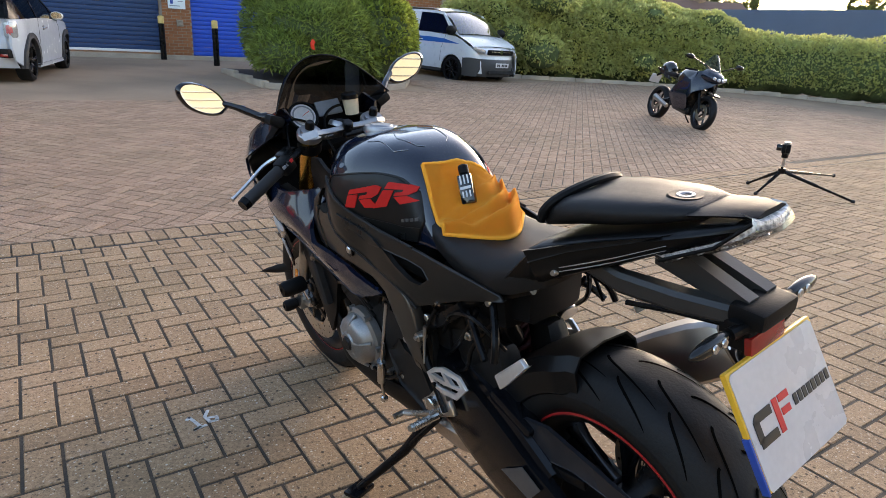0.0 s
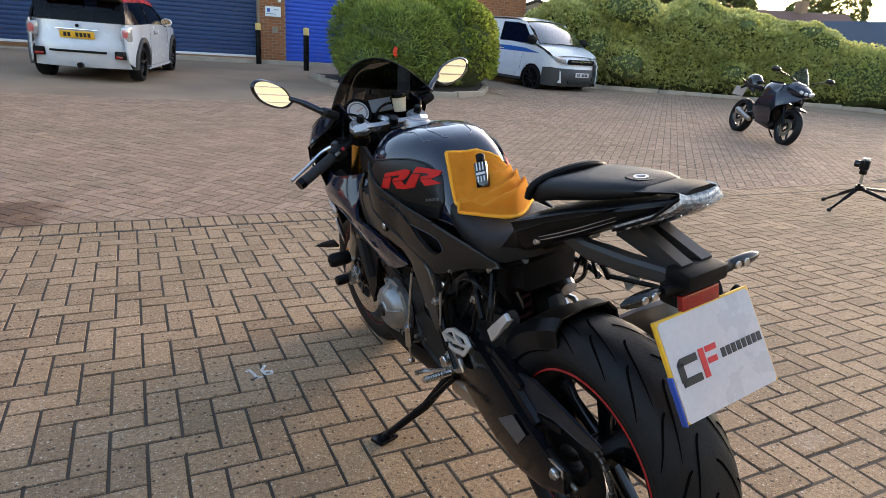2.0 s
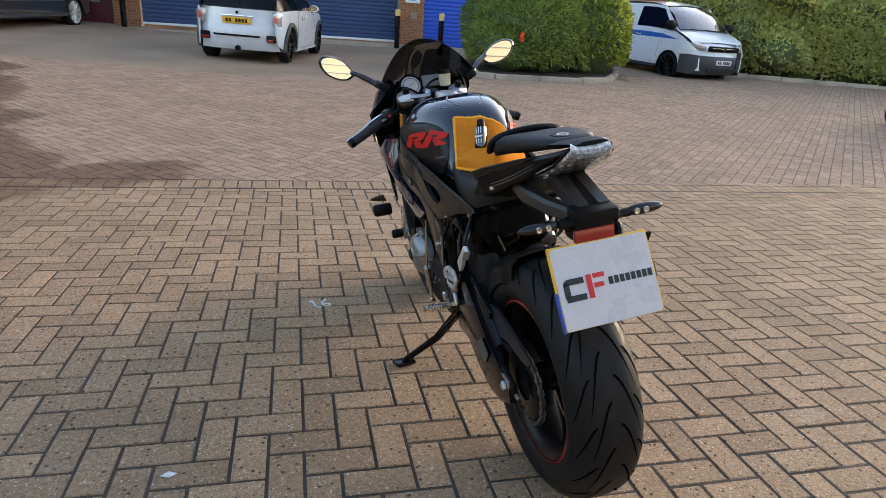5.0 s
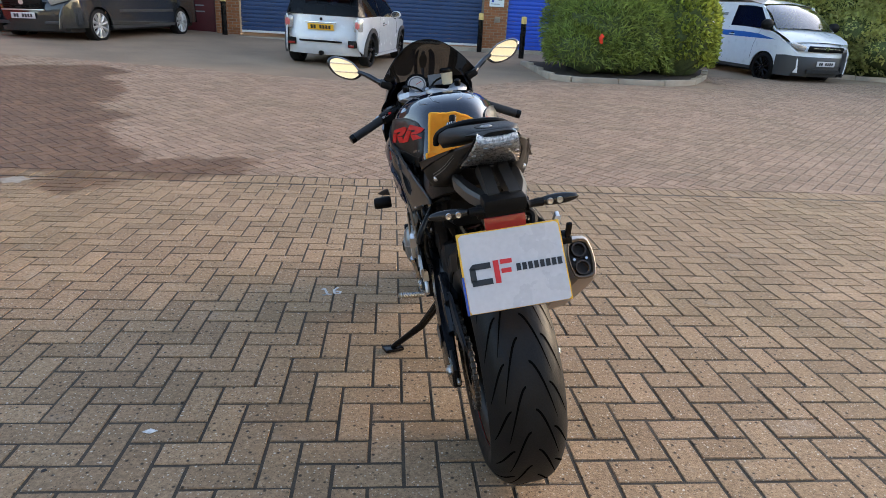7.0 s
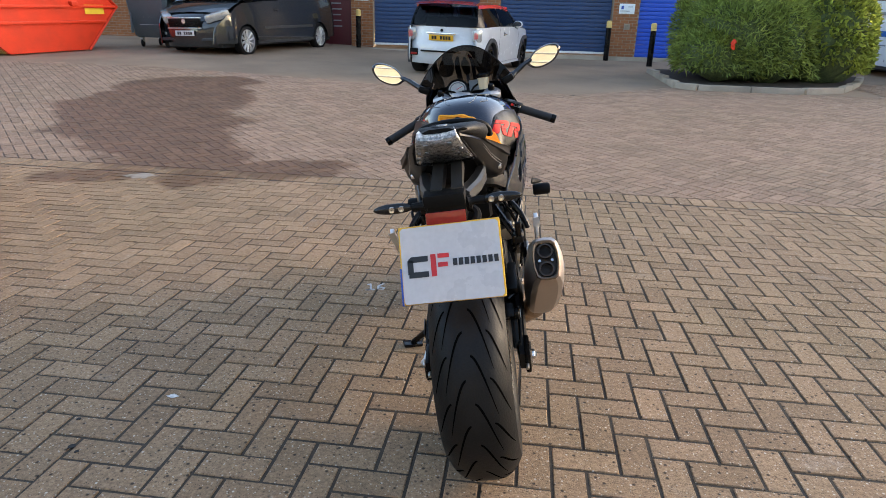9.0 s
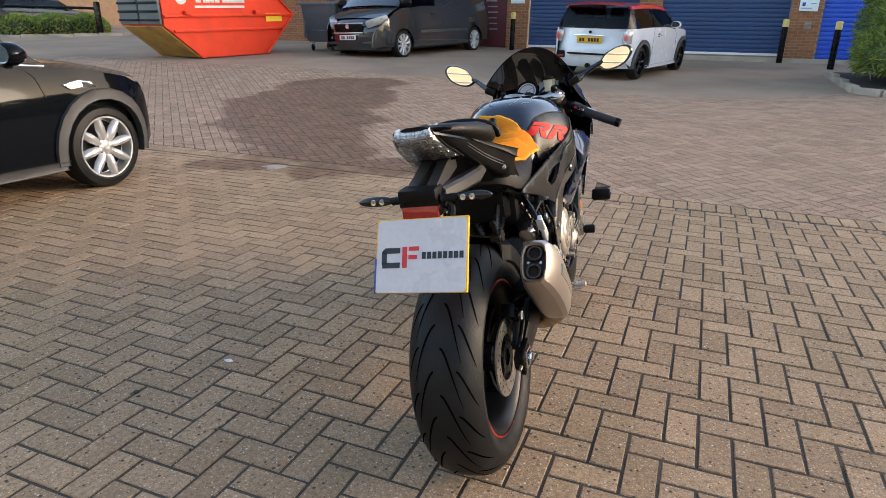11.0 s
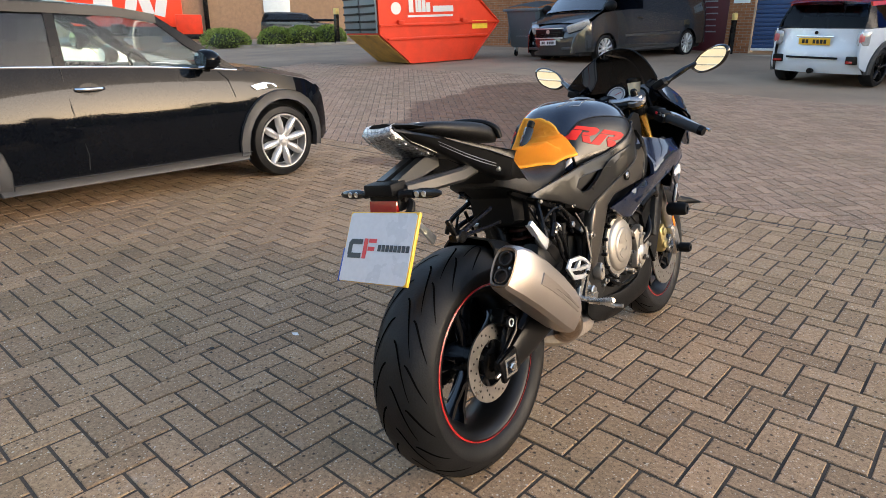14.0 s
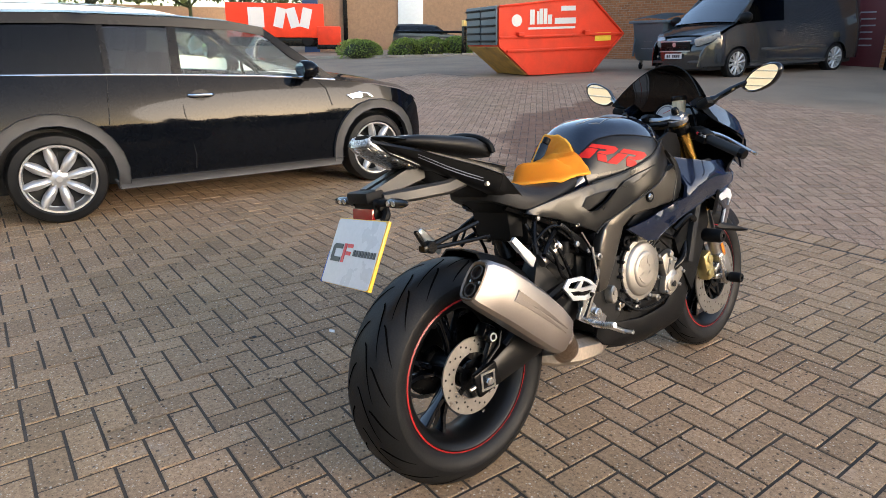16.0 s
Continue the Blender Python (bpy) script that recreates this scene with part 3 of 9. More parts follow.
def foliage(blobs, count, length, width, mat, name, parent, seed, hang=0.3, core="trunk_core", rough=0.16):
    """Leaves over a lumpy union of ellipsoids (x, y, z, rx, ry, rz); each leaf a folded pointed blade."""
    rs = np.random.RandomState(seed)
    B = np.array(blobs, float)
    area = (B[:, 3] * B[:, 4] + B[:, 4] * B[:, 5] + B[:, 3] * B[:, 5])
    pick = rs.choice(len(B), int(count * 2.2), p=area / area.sum())
    d = rs.normal(size=(len(pick), 3))
    d /= np.linalg.norm(d, axis=1)[:, None]
    d[:, 2] = np.where(d[:, 2] < -0.5, -d[:, 2], d[:, 2])
    b = B[pick]
    # lumps: a few random bumps for every blob
    lump = np.zeros(len(pick))
    for k in range(14):
        v = rs.normal(size=3)
        v /= np.linalg.norm(v)
        lump += rs.uniform(-1, 1) * np.exp(4.0 * (d @ v - 1)) * 1.4
    radial = 1 + rough * lump - np.abs(rs.normal(size=len(pick))) * 0.10
    radial = np.maximum(radial, 0.86 + 0.06 * rs.rand(len(pick)))
    P = b[:, :3] + d * b[:, 3:] * radial[:, None]
    keep = np.ones(len(P), bool)
    for q in B:
        e = (P - q[:3]) / q[3:]
        keep &= (e ** 2).sum(1) > 0.62
    P, d = P[keep][:count], d[keep][:count]
    n = len(P)
    out = d + rs.normal(size=(n, 3)) * 0.55
    out[:, 2] -= hang * rs.rand(n)
    out /= np.linalg.norm(out, axis=1)[:, None]
    side = np.cross(out, rs.normal(size=(n, 3)))
    side /= np.linalg.norm(side, axis=1)[:, None] + 1e-9
    nor = np.cross(out, side)
    L = (length * rs.uniform(0.6, 1.3, n))[:, None]
    Wd = (width * rs.uniform(0.7, 1.3, n))[:, None]
    base, tip = P - out * L * 0.3, P + out * L * 0.7
    mid = P + out * L * 0.15
    V = np.stack([base, mid + side * Wd + nor * Wd * 0.35, tip - nor * L * 0.12, mid - side * Wd + nor * Wd * 0.35, mid], 1).reshape(-1, 3)
    F = []
    for i in range(n):
        o = 5 * i
        F += [(o, o + 1, o + 4), (o + 1, o + 2, o + 4), (o + 2, o + 3, o + 4), (o + 3, o, o + 4)]
    ob = raw(name, V.tolist(), F, mat, parent, kind="stuff")
    # solid core behind the leaves; the shade inside is put into its darker green
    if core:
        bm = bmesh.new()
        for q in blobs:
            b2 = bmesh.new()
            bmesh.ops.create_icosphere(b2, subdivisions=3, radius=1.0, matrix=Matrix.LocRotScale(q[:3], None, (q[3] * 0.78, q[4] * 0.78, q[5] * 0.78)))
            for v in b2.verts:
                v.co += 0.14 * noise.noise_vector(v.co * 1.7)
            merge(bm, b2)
        part("shade_core", bm, M[core], parent)
    return ob


def kerb_run(name, pts, label, height=0.10, width=0.13):
    """Kerb stones end to end along pts."""
    k = raw(name, [], [], M["concrete"], None, label, "structure", "kerb")
    for (x0, y0), (x1, y1) in zip(pts, pts[1:]):
        n = max(1, round(math.dist((x0, y0), (x1, y1)) / 0.9))
        for i in range(n):
            a, b = (x0 + (x1 - x0) * i / n, y0 + (y1 - y0) * i / n), (x0 + (x1 - x0) * (i + 1) / n, y0 + (y1 - y0) * (i + 1) / n)
            ln = math.dist(a, b)
            s = part("stone", box((ln - 0.012, width, height + 0.1), bevel=0.02), M["concrete"], k)
            cx, cy = (a[0] + b[0]) / 2, (a[1] + b[1]) / 2
            s.matrix_local = pose(cx, cy, ground_z(cx, cy) + height - (height + 0.1) / 2, 0, 0, math.degrees(math.atan2(b[1] - a[1], b[0] - a[0])))


HEDGE_LOW = 1.78


def make_planting():
    isl = [(4.05, 14.6), (4.02, 11.75), (4.35, 11.45), (6.2, 11.40), (7.1, 11.95), (7.9, 13.1), (8.6, 14.4)]
    kerb_run("kerb_island", isl, "pale concrete kerb round the planted island")
    zc = ground_z(6, 13)
    soil = bmesh.new()
    soil.faces.new([soil.verts.new((x + (0.06 if x < 5 else -0.06), y + 0.06, ground_z(x, y) + 0.07)) for x, y in isl])
    finish(soil, "planting_bed", M["soil"], None, "dark soil bed of the island", 0, "structure", "soil")
    sh = thing("shrub", "dense dark green clipped shrub with narrow leaves", "shrub", group="island shrubs")
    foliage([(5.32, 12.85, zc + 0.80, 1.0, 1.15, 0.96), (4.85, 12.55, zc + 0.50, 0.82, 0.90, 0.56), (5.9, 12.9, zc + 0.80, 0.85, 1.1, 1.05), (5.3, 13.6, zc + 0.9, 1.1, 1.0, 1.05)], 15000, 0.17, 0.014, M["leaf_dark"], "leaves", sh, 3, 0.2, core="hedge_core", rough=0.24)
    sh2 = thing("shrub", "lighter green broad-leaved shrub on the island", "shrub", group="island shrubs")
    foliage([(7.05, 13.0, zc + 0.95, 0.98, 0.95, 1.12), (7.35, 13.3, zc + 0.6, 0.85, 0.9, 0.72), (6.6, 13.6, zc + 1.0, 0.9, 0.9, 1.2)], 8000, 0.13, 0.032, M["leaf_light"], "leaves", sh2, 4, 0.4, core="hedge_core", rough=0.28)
    rag = thing("plastic_scrap", "small red plastic scrap caught in the shrub", "litter", pose(4.90, 11.62, zc + 0.74))
    b = bmesh.new()
    bmesh.ops.create_icosphere(b, subdivisions=2, radius=0.055, matrix=Matrix.Diagonal((0.9, 0.5, 1.5, 1)))
    for v in b.verts:
        v.co += 0.05 * noise.noise_vector(v.co * 14)
    part("scrap", b, M["red_paint"], rag)
    # long boundary hedge behind a kerb
    line = [(11.9, 14.9), (13.6, 14.3), (16.0, 13.4), (18.4, 12.1), (20.0, 10.6), (20.9, 8.5), (21.4, 5.5), (21.8, 0.0), (21.8, -9.0)]
    kerb_run("kerb_hedge", line[:7], "weathered kerb in front of the hedge")
    hd = thing("hedge", "tall rough boundary hedge, lower to one side", "hedge")
    tall, low = [], []
    rnd = random.Random(8)
    pts = spline([(x, y, 0) for x, y in line], 5)
    for i, p in enumerate(pts):
        f = i / (len(pts) - 1)
        q = pts[min(i + 1, len(pts) - 1)] - pts[max(i - 1, 0)]
        nrm2 = Vector((-q.y, q.x, 0)).normalized()
        if nrm2.x * 1 + nrm2.y * 1 < 0:
            nrm2 = -nrm2
        z = ground_z(p.x, p.y)
        if f < 0.42:
            h = 2.80 - 0.72 * max(0, (f - 0.25) / 0.16) - 0.35 * max(0, 0.12 - f) / 0.12 + rnd.uniform(-0.18, 0.18)
            c = p + nrm2 * 1.55
            tall.append((c.x, c.y, z + h * 0.45, 1.35, 1.35, h * 0.58))
            c2 = p + nrm2 * 0.95
            tall.append((c2.x + rnd.uniform(-0.3, 0.3), c2.y, z + 0.75, 0.8, 0.8, 0.85 + rnd.uniform(-0.1, 0.2)))
        else:
            h = HEDGE_LOW + rnd.uniform(-0.06, 0.06)
            c = p + nrm2 * 1.1
            low.append((c.x, c.y, z + h * 0.46, 1.1, 1.0, h * 0.56))
    for i in range(46):
        p = pts[rnd.randrange(0, int(len(pts) * 0.40))]
        r = rnd.uniform(0.35, 0.75)
        tall.append((p.x + rnd.uniform(0.2, 1.2), p.y + rnd.uniform(0.2, 1.2), ground_z(p.x, p.y) + rnd.uniform(0.5, 2.4), r, r, r * rnd.uniform(0.7, 1.0)))
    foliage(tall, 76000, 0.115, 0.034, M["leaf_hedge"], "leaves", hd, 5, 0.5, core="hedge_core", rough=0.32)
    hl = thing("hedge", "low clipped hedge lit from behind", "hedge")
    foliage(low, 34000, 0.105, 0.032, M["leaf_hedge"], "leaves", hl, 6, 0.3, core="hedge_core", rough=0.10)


def tree(x, y, z, h, spread, seed, name="tree", leaf="leaf_far", n=2600, size=0.34, label="distant broad-leaved tree against the sky"):
    t = thing(name, label, "tree", group="distant trees")
    rnd = random.Random(seed)
    bm = tube(spline([(x, y, z - 0.2), (x + 0.1, y, z + h * 0.3), (x - 0.1, y + 0.1, z + h * 0.6)], 4), [0.22, 0.2, 0.18, 0.17, 0.16, 0.14, 0.12, 0.11, 0.1], seg=8)
    blobs = []
    for i in range(7):
        a = rnd.uniform(0, math.tau)
        c = (x + spread * 0.55 * math.cos(a), y + spread * 0.55 * math.sin(a), z + h * rnd.uniform(0.5, 0.85))
        tube([(x, y, z + h * 0.42), c], [0.08, 0.03], bm, 6)
        s = spread * rnd.uniform(0.38, 0.58)
        blobs.append((*c, s, s, s * 0.85))
    part("trunk", bm, M["trunk_core"], t)
    foliage(blobs, n, size, size * 0.35, M[leaf], "crown", t, seed, 0.4, core="", rough=0.3)


def make_distance():
    # low blue-grey roof beyond the hedge, and a gabled house
    b = thing("workshop_building", "blue-grey sheet-roofed workshop beyond the hedge", "building")
    g = loft([[(26.0 + 0.0, 19.0, z) for z in (0.0, 3.5)] + [(29.5, 21.0, 3.55), (29.5, 21.0, 0.0)], [(32.5, 2.0, z) for z in (0.0, 3.5)] + [(36.0, 4.0, 3.55), (36.0, 4.0, 0.0)]])
    part("roof", g, M["clad_blue"], b)
    part("vent_stack", box((0.5, 0.5, 0.9), (29.6, 11.5, 3.4), bevel=0.02), M["white_paint"], b)
    h = thing("house", "brown-roofed brick house in the distance", "house")
    part("wall", box((4.6, 4.0, 3.6), (34.5, 24.2, 1.8), (0, 0, -30), 0.0), M["brick_far"], h)
    part("roof", loft([[(0, -2.4, 3.5), (0, 0, 4.7), (0, 2.4, 3.5)], [(5.2, -2.4, 3.5), (5.2, 0, 4.7), (5.2, 2.4, 3.5)]], caps=True), M["roof_tile"], h).matrix_local = pose(32.25, 25.5, 0, 0, 0, -30)
    part("chimney", box((0.5, 0.5, 0.9), (34.5, 24.2, 4.8), bevel=0), M["brick_far"], h)
    hut = thing("hut", "pale gabled hut with a dark roof behind the van", "hut")
    part("wall", box((2.6, 3.0, 2.4), (17.6, 25.4, 2.2), (0, 0, -35), 0), M["render_pale"], hut)
    part("roof", loft([[(-1.6, -1.7, 0), (0, -1.7, 0.62), (1.6, -1.7, 0), (0, -1.7, 0.5)], [(-1.6, 1.7, 0), (0, 1.7, 0.62), (1.6, 1.7, 0), (0, 1.7, 0.5)]]), M["roof_slate"], hut).matrix_local = pose(17.6, 25.4, 3.15, 0, 0, -35)
    part("gable", loft([[(-1.3, -1.5, 0), (0, -1.5, 0.5), (1.3, -1.5, 0)], [(-1.3, -1.4, 0), (0, -1.4, 0.5), (1.3, -1.4, 0)]]), M["render_pale"], hut).matrix_local = pose(17.6, 25.4, 3.15, 0, 0, -35)
    for i, (x, y, hh, s) in enumerate(((46, 31, 7.6, 3.0), (52, 22, 7.0, 2.2), (24, 27, 6.0, 3.0), (19.5, 21.5, 4.6, 2.0), (28, 25, 6.0, 2.6))):
        tree(x, y, 0.5, hh, s, 20 + i)
    # far side of the yard beyond the skip
    f = thing("brick_unit", "tan brick industrial unit across the yard", "building")
    mm = pose(-31.0, 22.5, 0.6, 0, 0, 56)
    wall = part("wall", box((15.0, 0.4, 6.0), (1.5, 0, 3.0), bevel=0), M["brick_far"], f)
    wall.matrix_local = mm
    for x, w in ((-5.75, 0.9), (-3.7, 0.25)):
        q = part("pillar", box((w, 0.2, 6.0), (x, -0.3, 3.0), bevel=0.01), M["shutter_dark"] if w > 0.5 else M["black_satin"], f, "dark blue steel pillar")
        q.matrix_local = mm
    q = part("window_poster", box((1.5, 0.05, 2.6), (0.2, -0.25, 3.0), bevel=0.01), M["sign_face"], f, "pale blue window poster")
    q.matrix_local = mm
    q = part("roof", box((16.0, 10.0, 0.3), (1.5, 5.0, 6.1), bevel=0), M["grey_clad"] if "grey_clad" in M else M["clad_blue"], f)
    q.matrix_local = mm
    bd = thing("trailer", "red trailer side with white lettering bars", "trailer", pose(-34.6, 15.6, 1.15, 0, 0, 62))
    part("side", box((5.6, 2.0, 1.9), (0, 1.0, 1.45), bevel=0.05), M["red_paint"], bd)
    for x, w in ((-1.1, 0.9), (0.25, 0.55), (1.0, 0.55), (1.75, 0.55)):
        part("white_block", box((w, 0.02, 1.1), (x, -0.01, 1.6), (0, (0, 14, -14, 14)[int(w < 0.8) * (1 + int(x > 0.5) + int(x > 1.3))], 0), 0), M["white_sheet"], bd)
    part("chassis", box((5.2, 1.6, 0.5), (0, 1.0, 0.25), bevel=0.02), M["black_satin"], bd)
    for x in (-1.8, 1.8):
        part("wheel", cyl(0.35, 0.25, (x, 0.2, 0.36), (0, 0, 90), seg=20, bevel=0.03), M["rubber"], bd)
    cart = thing("red_machine", "small red machine standing beside the trailer", "machine", pose(-31.6, 17.5, 1.0, 0, 0, 60))
    part("body", box((1.3, 0.9, 1.0), (0, 0, 0.75), bevel=0.05), M["red_paint"], cart)
    part("base", box((1.4, 1.0, 0.25), (0, 0, 0.14), bevel=0.03), M["black_satin"], cart)
    for i, (x, y, s) in enumerate(((-23.6, 14.9, 1.0), (-22.6, 16.6, 0.8), (-21.9, 17.5, 0.9), (-21.2, 18.5, 0.8))):
        hb = thing("low_shrub", "low rounded clipped shrub by the far kerb", "shrub", group="low shrubs")
        foliage([(x, y, ground_z(x, y) + 0.25, s, s, 0.55)], 1500, 0.12, 0.035, M["leaf_dark"], "leaves", hb, 40 + i, 0.2)
    kerb_run("kerb_far", [(-26, 13.0), (-21.5, 15.8), (-18.8, 19.0)], "far kerb in front of the low shrubs")
    bar = thing("barrier_post", "black post with a pale cap and a rail", "post", pose(-20.2, 18.1, ground_z(-20, 18) - 0.02))
    part("post", box((0.16, 0.16, 1.25), (0, 0, 0.62), bevel=0.01), M["black_satin"], bar)
    part("cap", box((0.17, 0.17, 0.25), (0, 0, 1.36), bevel=0.01), M["yellow_paint"], bar)
    part("rail", tube([(-0.1, 0.0, 1.0), (-2.4, -1.9, 1.0)], 0.05, seg=8), M["black_satin"], bar)
    for i, (x, y, hh, s) in enumerate(((-52, 16, 7.5, 4.0), (-56, 22, 8.0, 4.5), (-50, 26, 7.0, 3.6), (-58, 10, 8.0, 4.5), (-60, 2, 8.0, 5.0))):
        tree(x, y, 0.8, hh, s, 60 + i, n=3000, size=0.4)
    finish(box((60, 0.4, 5.0), (-70, 20, 2.5), (0, 0, 75), 0), "wall_far_west", M["brick_far"], None, "far tan brick wall closing the yard", 0, "structure", "wall")


make_planting()
make_distance()

# ---- parked vehicles: x to the right, y ahead, z up, from the ground under the rear axle ----
M["car_black"] = material("black_car_paint", (0.003, 0.0038, 0.0055), 0.08, spec=0.05, var=0.08, bump=0.0, coat=0.2, rough_var=0.3)
M["car_white"] = material("pale_silver_white_paint", (0.60, 0.64, 0.68), 0.25, var=0.05, bump=0.0, coat=0.8)
M["van_white"] = material("white_van_paint", (0.72, 0.74, 0.75), 0.3, var=0.05, bump=0.0, coat=0.6)
M["van_grey"] = material("dark_grey_van_paint", (0.030, 0.032, 0.034), 0.18, metal=0.3, var=0.08, bump=0.0, coat=0.8)
M["car_trim"] = material("grey_black_plastic_trim", (0.045, 0.045, 0.046), 0.55, var=0.12, bump=0.2, fine=250)
M["sill_grey"] = material("grey_sill_plastic", (0.04, 0.041, 0.043), 0.5, var=0.1, bump=0.15, fine=250)
M["seat_cloth"] = material("dark_seat_cloth", (0.03, 0.032, 0.034), 0.85, var=0.15, bump=0.3)
M["lamp_clear"] = material("clear_headlamp", (0.42, 0.42, 0.42), 0.16, metal=0.35, var=0.25, scale=25, bump=0.05, coat=1.0)
M["lamp_bright"] = material("white_headlamp_lens", (0.75, 0.76, 0.78), 0.12, metal=0.3, var=0.15, scale=25, bump=0.0, coat=1.0)
M["lamp_pink"] = material("faded_tail_lamp", (0.55, 0.12, 0.12), 0.2, var=0.2, scale=30, bump=0.0, coat=0.5)
M["car_roof"] = material("black_car_roof_paint", (0.006, 0.007, 0.010), 0.25, var=0.08, bump=0.0, spec=0.12)
M["blue_stripe"] = material("blue_side_stripe", (0.01, 0.12, 0.42), 0.35, bump=0.0)
M["roof_red"] = material("red_car_roof_paint", (0.50, 0.035, 0.02), 0.2, var=0.06, bump=0.0, coat=0.8)


def car_wheel(parent, x, y, r, side, rim_mat, kind, width=0.2):
    """A road wheel with tyre, rim, spokes and hub; side: +1 on the car's right."""
    m = pose(x, y, r, 0, 0, 0 if side > 0 else 180)
    w = width
    t = part("tyre", revolve([(r * 0.66, -w * 0.5), (r * 0.80, -w * 0.53), (r * 0.95, -w * 0.48), (r, -w * 0.36), (r, w * 0.36), (r * 0.95, w * 0.48), (r * 0.80, w * 0.53), (r * 0.765, w * 0.50), (r * 0.745, w * 0.42)], 56, m), M["rubber"], parent, "black road tyre")
    part("rim", revolve([(r * 0.765, w * 0.46), (r * 0.755, w * 0.515), (r * 0.715, w * 0.51), (r * 0.695, w * 0.40), (r * 0.68, w * 0.05), (r * 0.62, w * 0.0)], 56, m), M["black_satin"] if kind == "dark" else M[rim_mat], t)
    # near-black disc added behind the spokes for the shade in the open gaps
    part("spoke_gap_backing", revolve([(r * 0.66, w * 0.04), (r * 0.3, w * 0.06), (0, w * 0.08)], 40, m), M["dark_void"], t)
    n = {"petal": 8, "dark": 5, "multi": 10}[kind]
    for k in range(n):
        a = k * math.tau / n + 0.2
        rings = []
        prof = ((0.12, 0.032), (0.28, 0.050), (0.48, 0.062), (0.62, 0.050), (0.72, 0.036)) if kind == "petal" else ((0.12, 0.05), (0.3, 0.045), (0.5, 0.045), (0.72, 0.06))
        for f, hw in prof:
            q = f * r
            c, s = math.cos(a), math.sin(a)
            h = hw * r * 1.9
            d = w * 0.44 - (0.10 * r if f < 0.2 else 0)
            rings.append([m @ Vector((d + e, q * c - t2 * h * s, q * s + t2 * h * c)) for t2, e in ((-1, -0.02), (-0.7, 0.012), (0, 0.022), (0.7, 0.012), (1, -0.02))])
        part("spoke", loft(rings), M[rim_mat], t, smooth=50)
    part("hub_cap", revolve([(0, w * 0.47), (r * 0.07, w * 0.465), (r * 0.085, w * 0.44), (r * 0.20, w * 0.40), (r * 0.21, w * 0.2)], 24, m), M[rim_mat], t)
    for k in range(5):
        a = k * math.tau / 5
        part("wheel_nut", cyl(r * 0.022, 0.02, tuple(m @ Vector((w * 0.43, r * 0.18 * math.cos(a), r * 0.18 * math.sin(a)))), seg=6), M["steel"], t)
    return t


def arch(y, r, z0, n=14):
    """Points of a wheel arch from its front foot over to its rear foot, at the height z0 of the sill."""
    a0 = math.asin(min(0.95, max(-0.5, (z0 - 0.31) / r)))
    return [(y + r * math.cos(a0 + (math.pi - 2 * a0) * i / (n - 1)), 0.31 + r * math.sin(a0 + (math.pi - 2 * a0) * i / (n - 1))) for i in range(n)]


def strip(chain, half, crown=0.02, bow=0.0, n=13, thick=0.0):
    """A sheet across the car over a chain of (y, z), half(y, z) wide on either side, domed by crown, its ends drawn back by bow."""
    rings = []
    for y, z in chain:
        h = half(y, z)
        rings.append([(h * u, y + bow * abs(u) ** 3, z + crown * (1 - u * u)) for u in (2 * k / (n - 1) - 1 for k in range(n))])
    b = loft(rings, closed=False)
    if thick:
        bmesh.ops.solidify(b, geom=list(b.faces), thickness=thick)
    return b


def side_pair(parent, name, outline, depth, thick, mat, label="", step=0.09, edge=0.0, sides=(1, -1), holes=()):
    out = []
    for s in sides:
        b = panel(outline, depth, thick, step, holes=holes, edge=edge)
        out.append(part(name, b if s > 0 else flipped(b), mat, parent, label, 50))
    return out


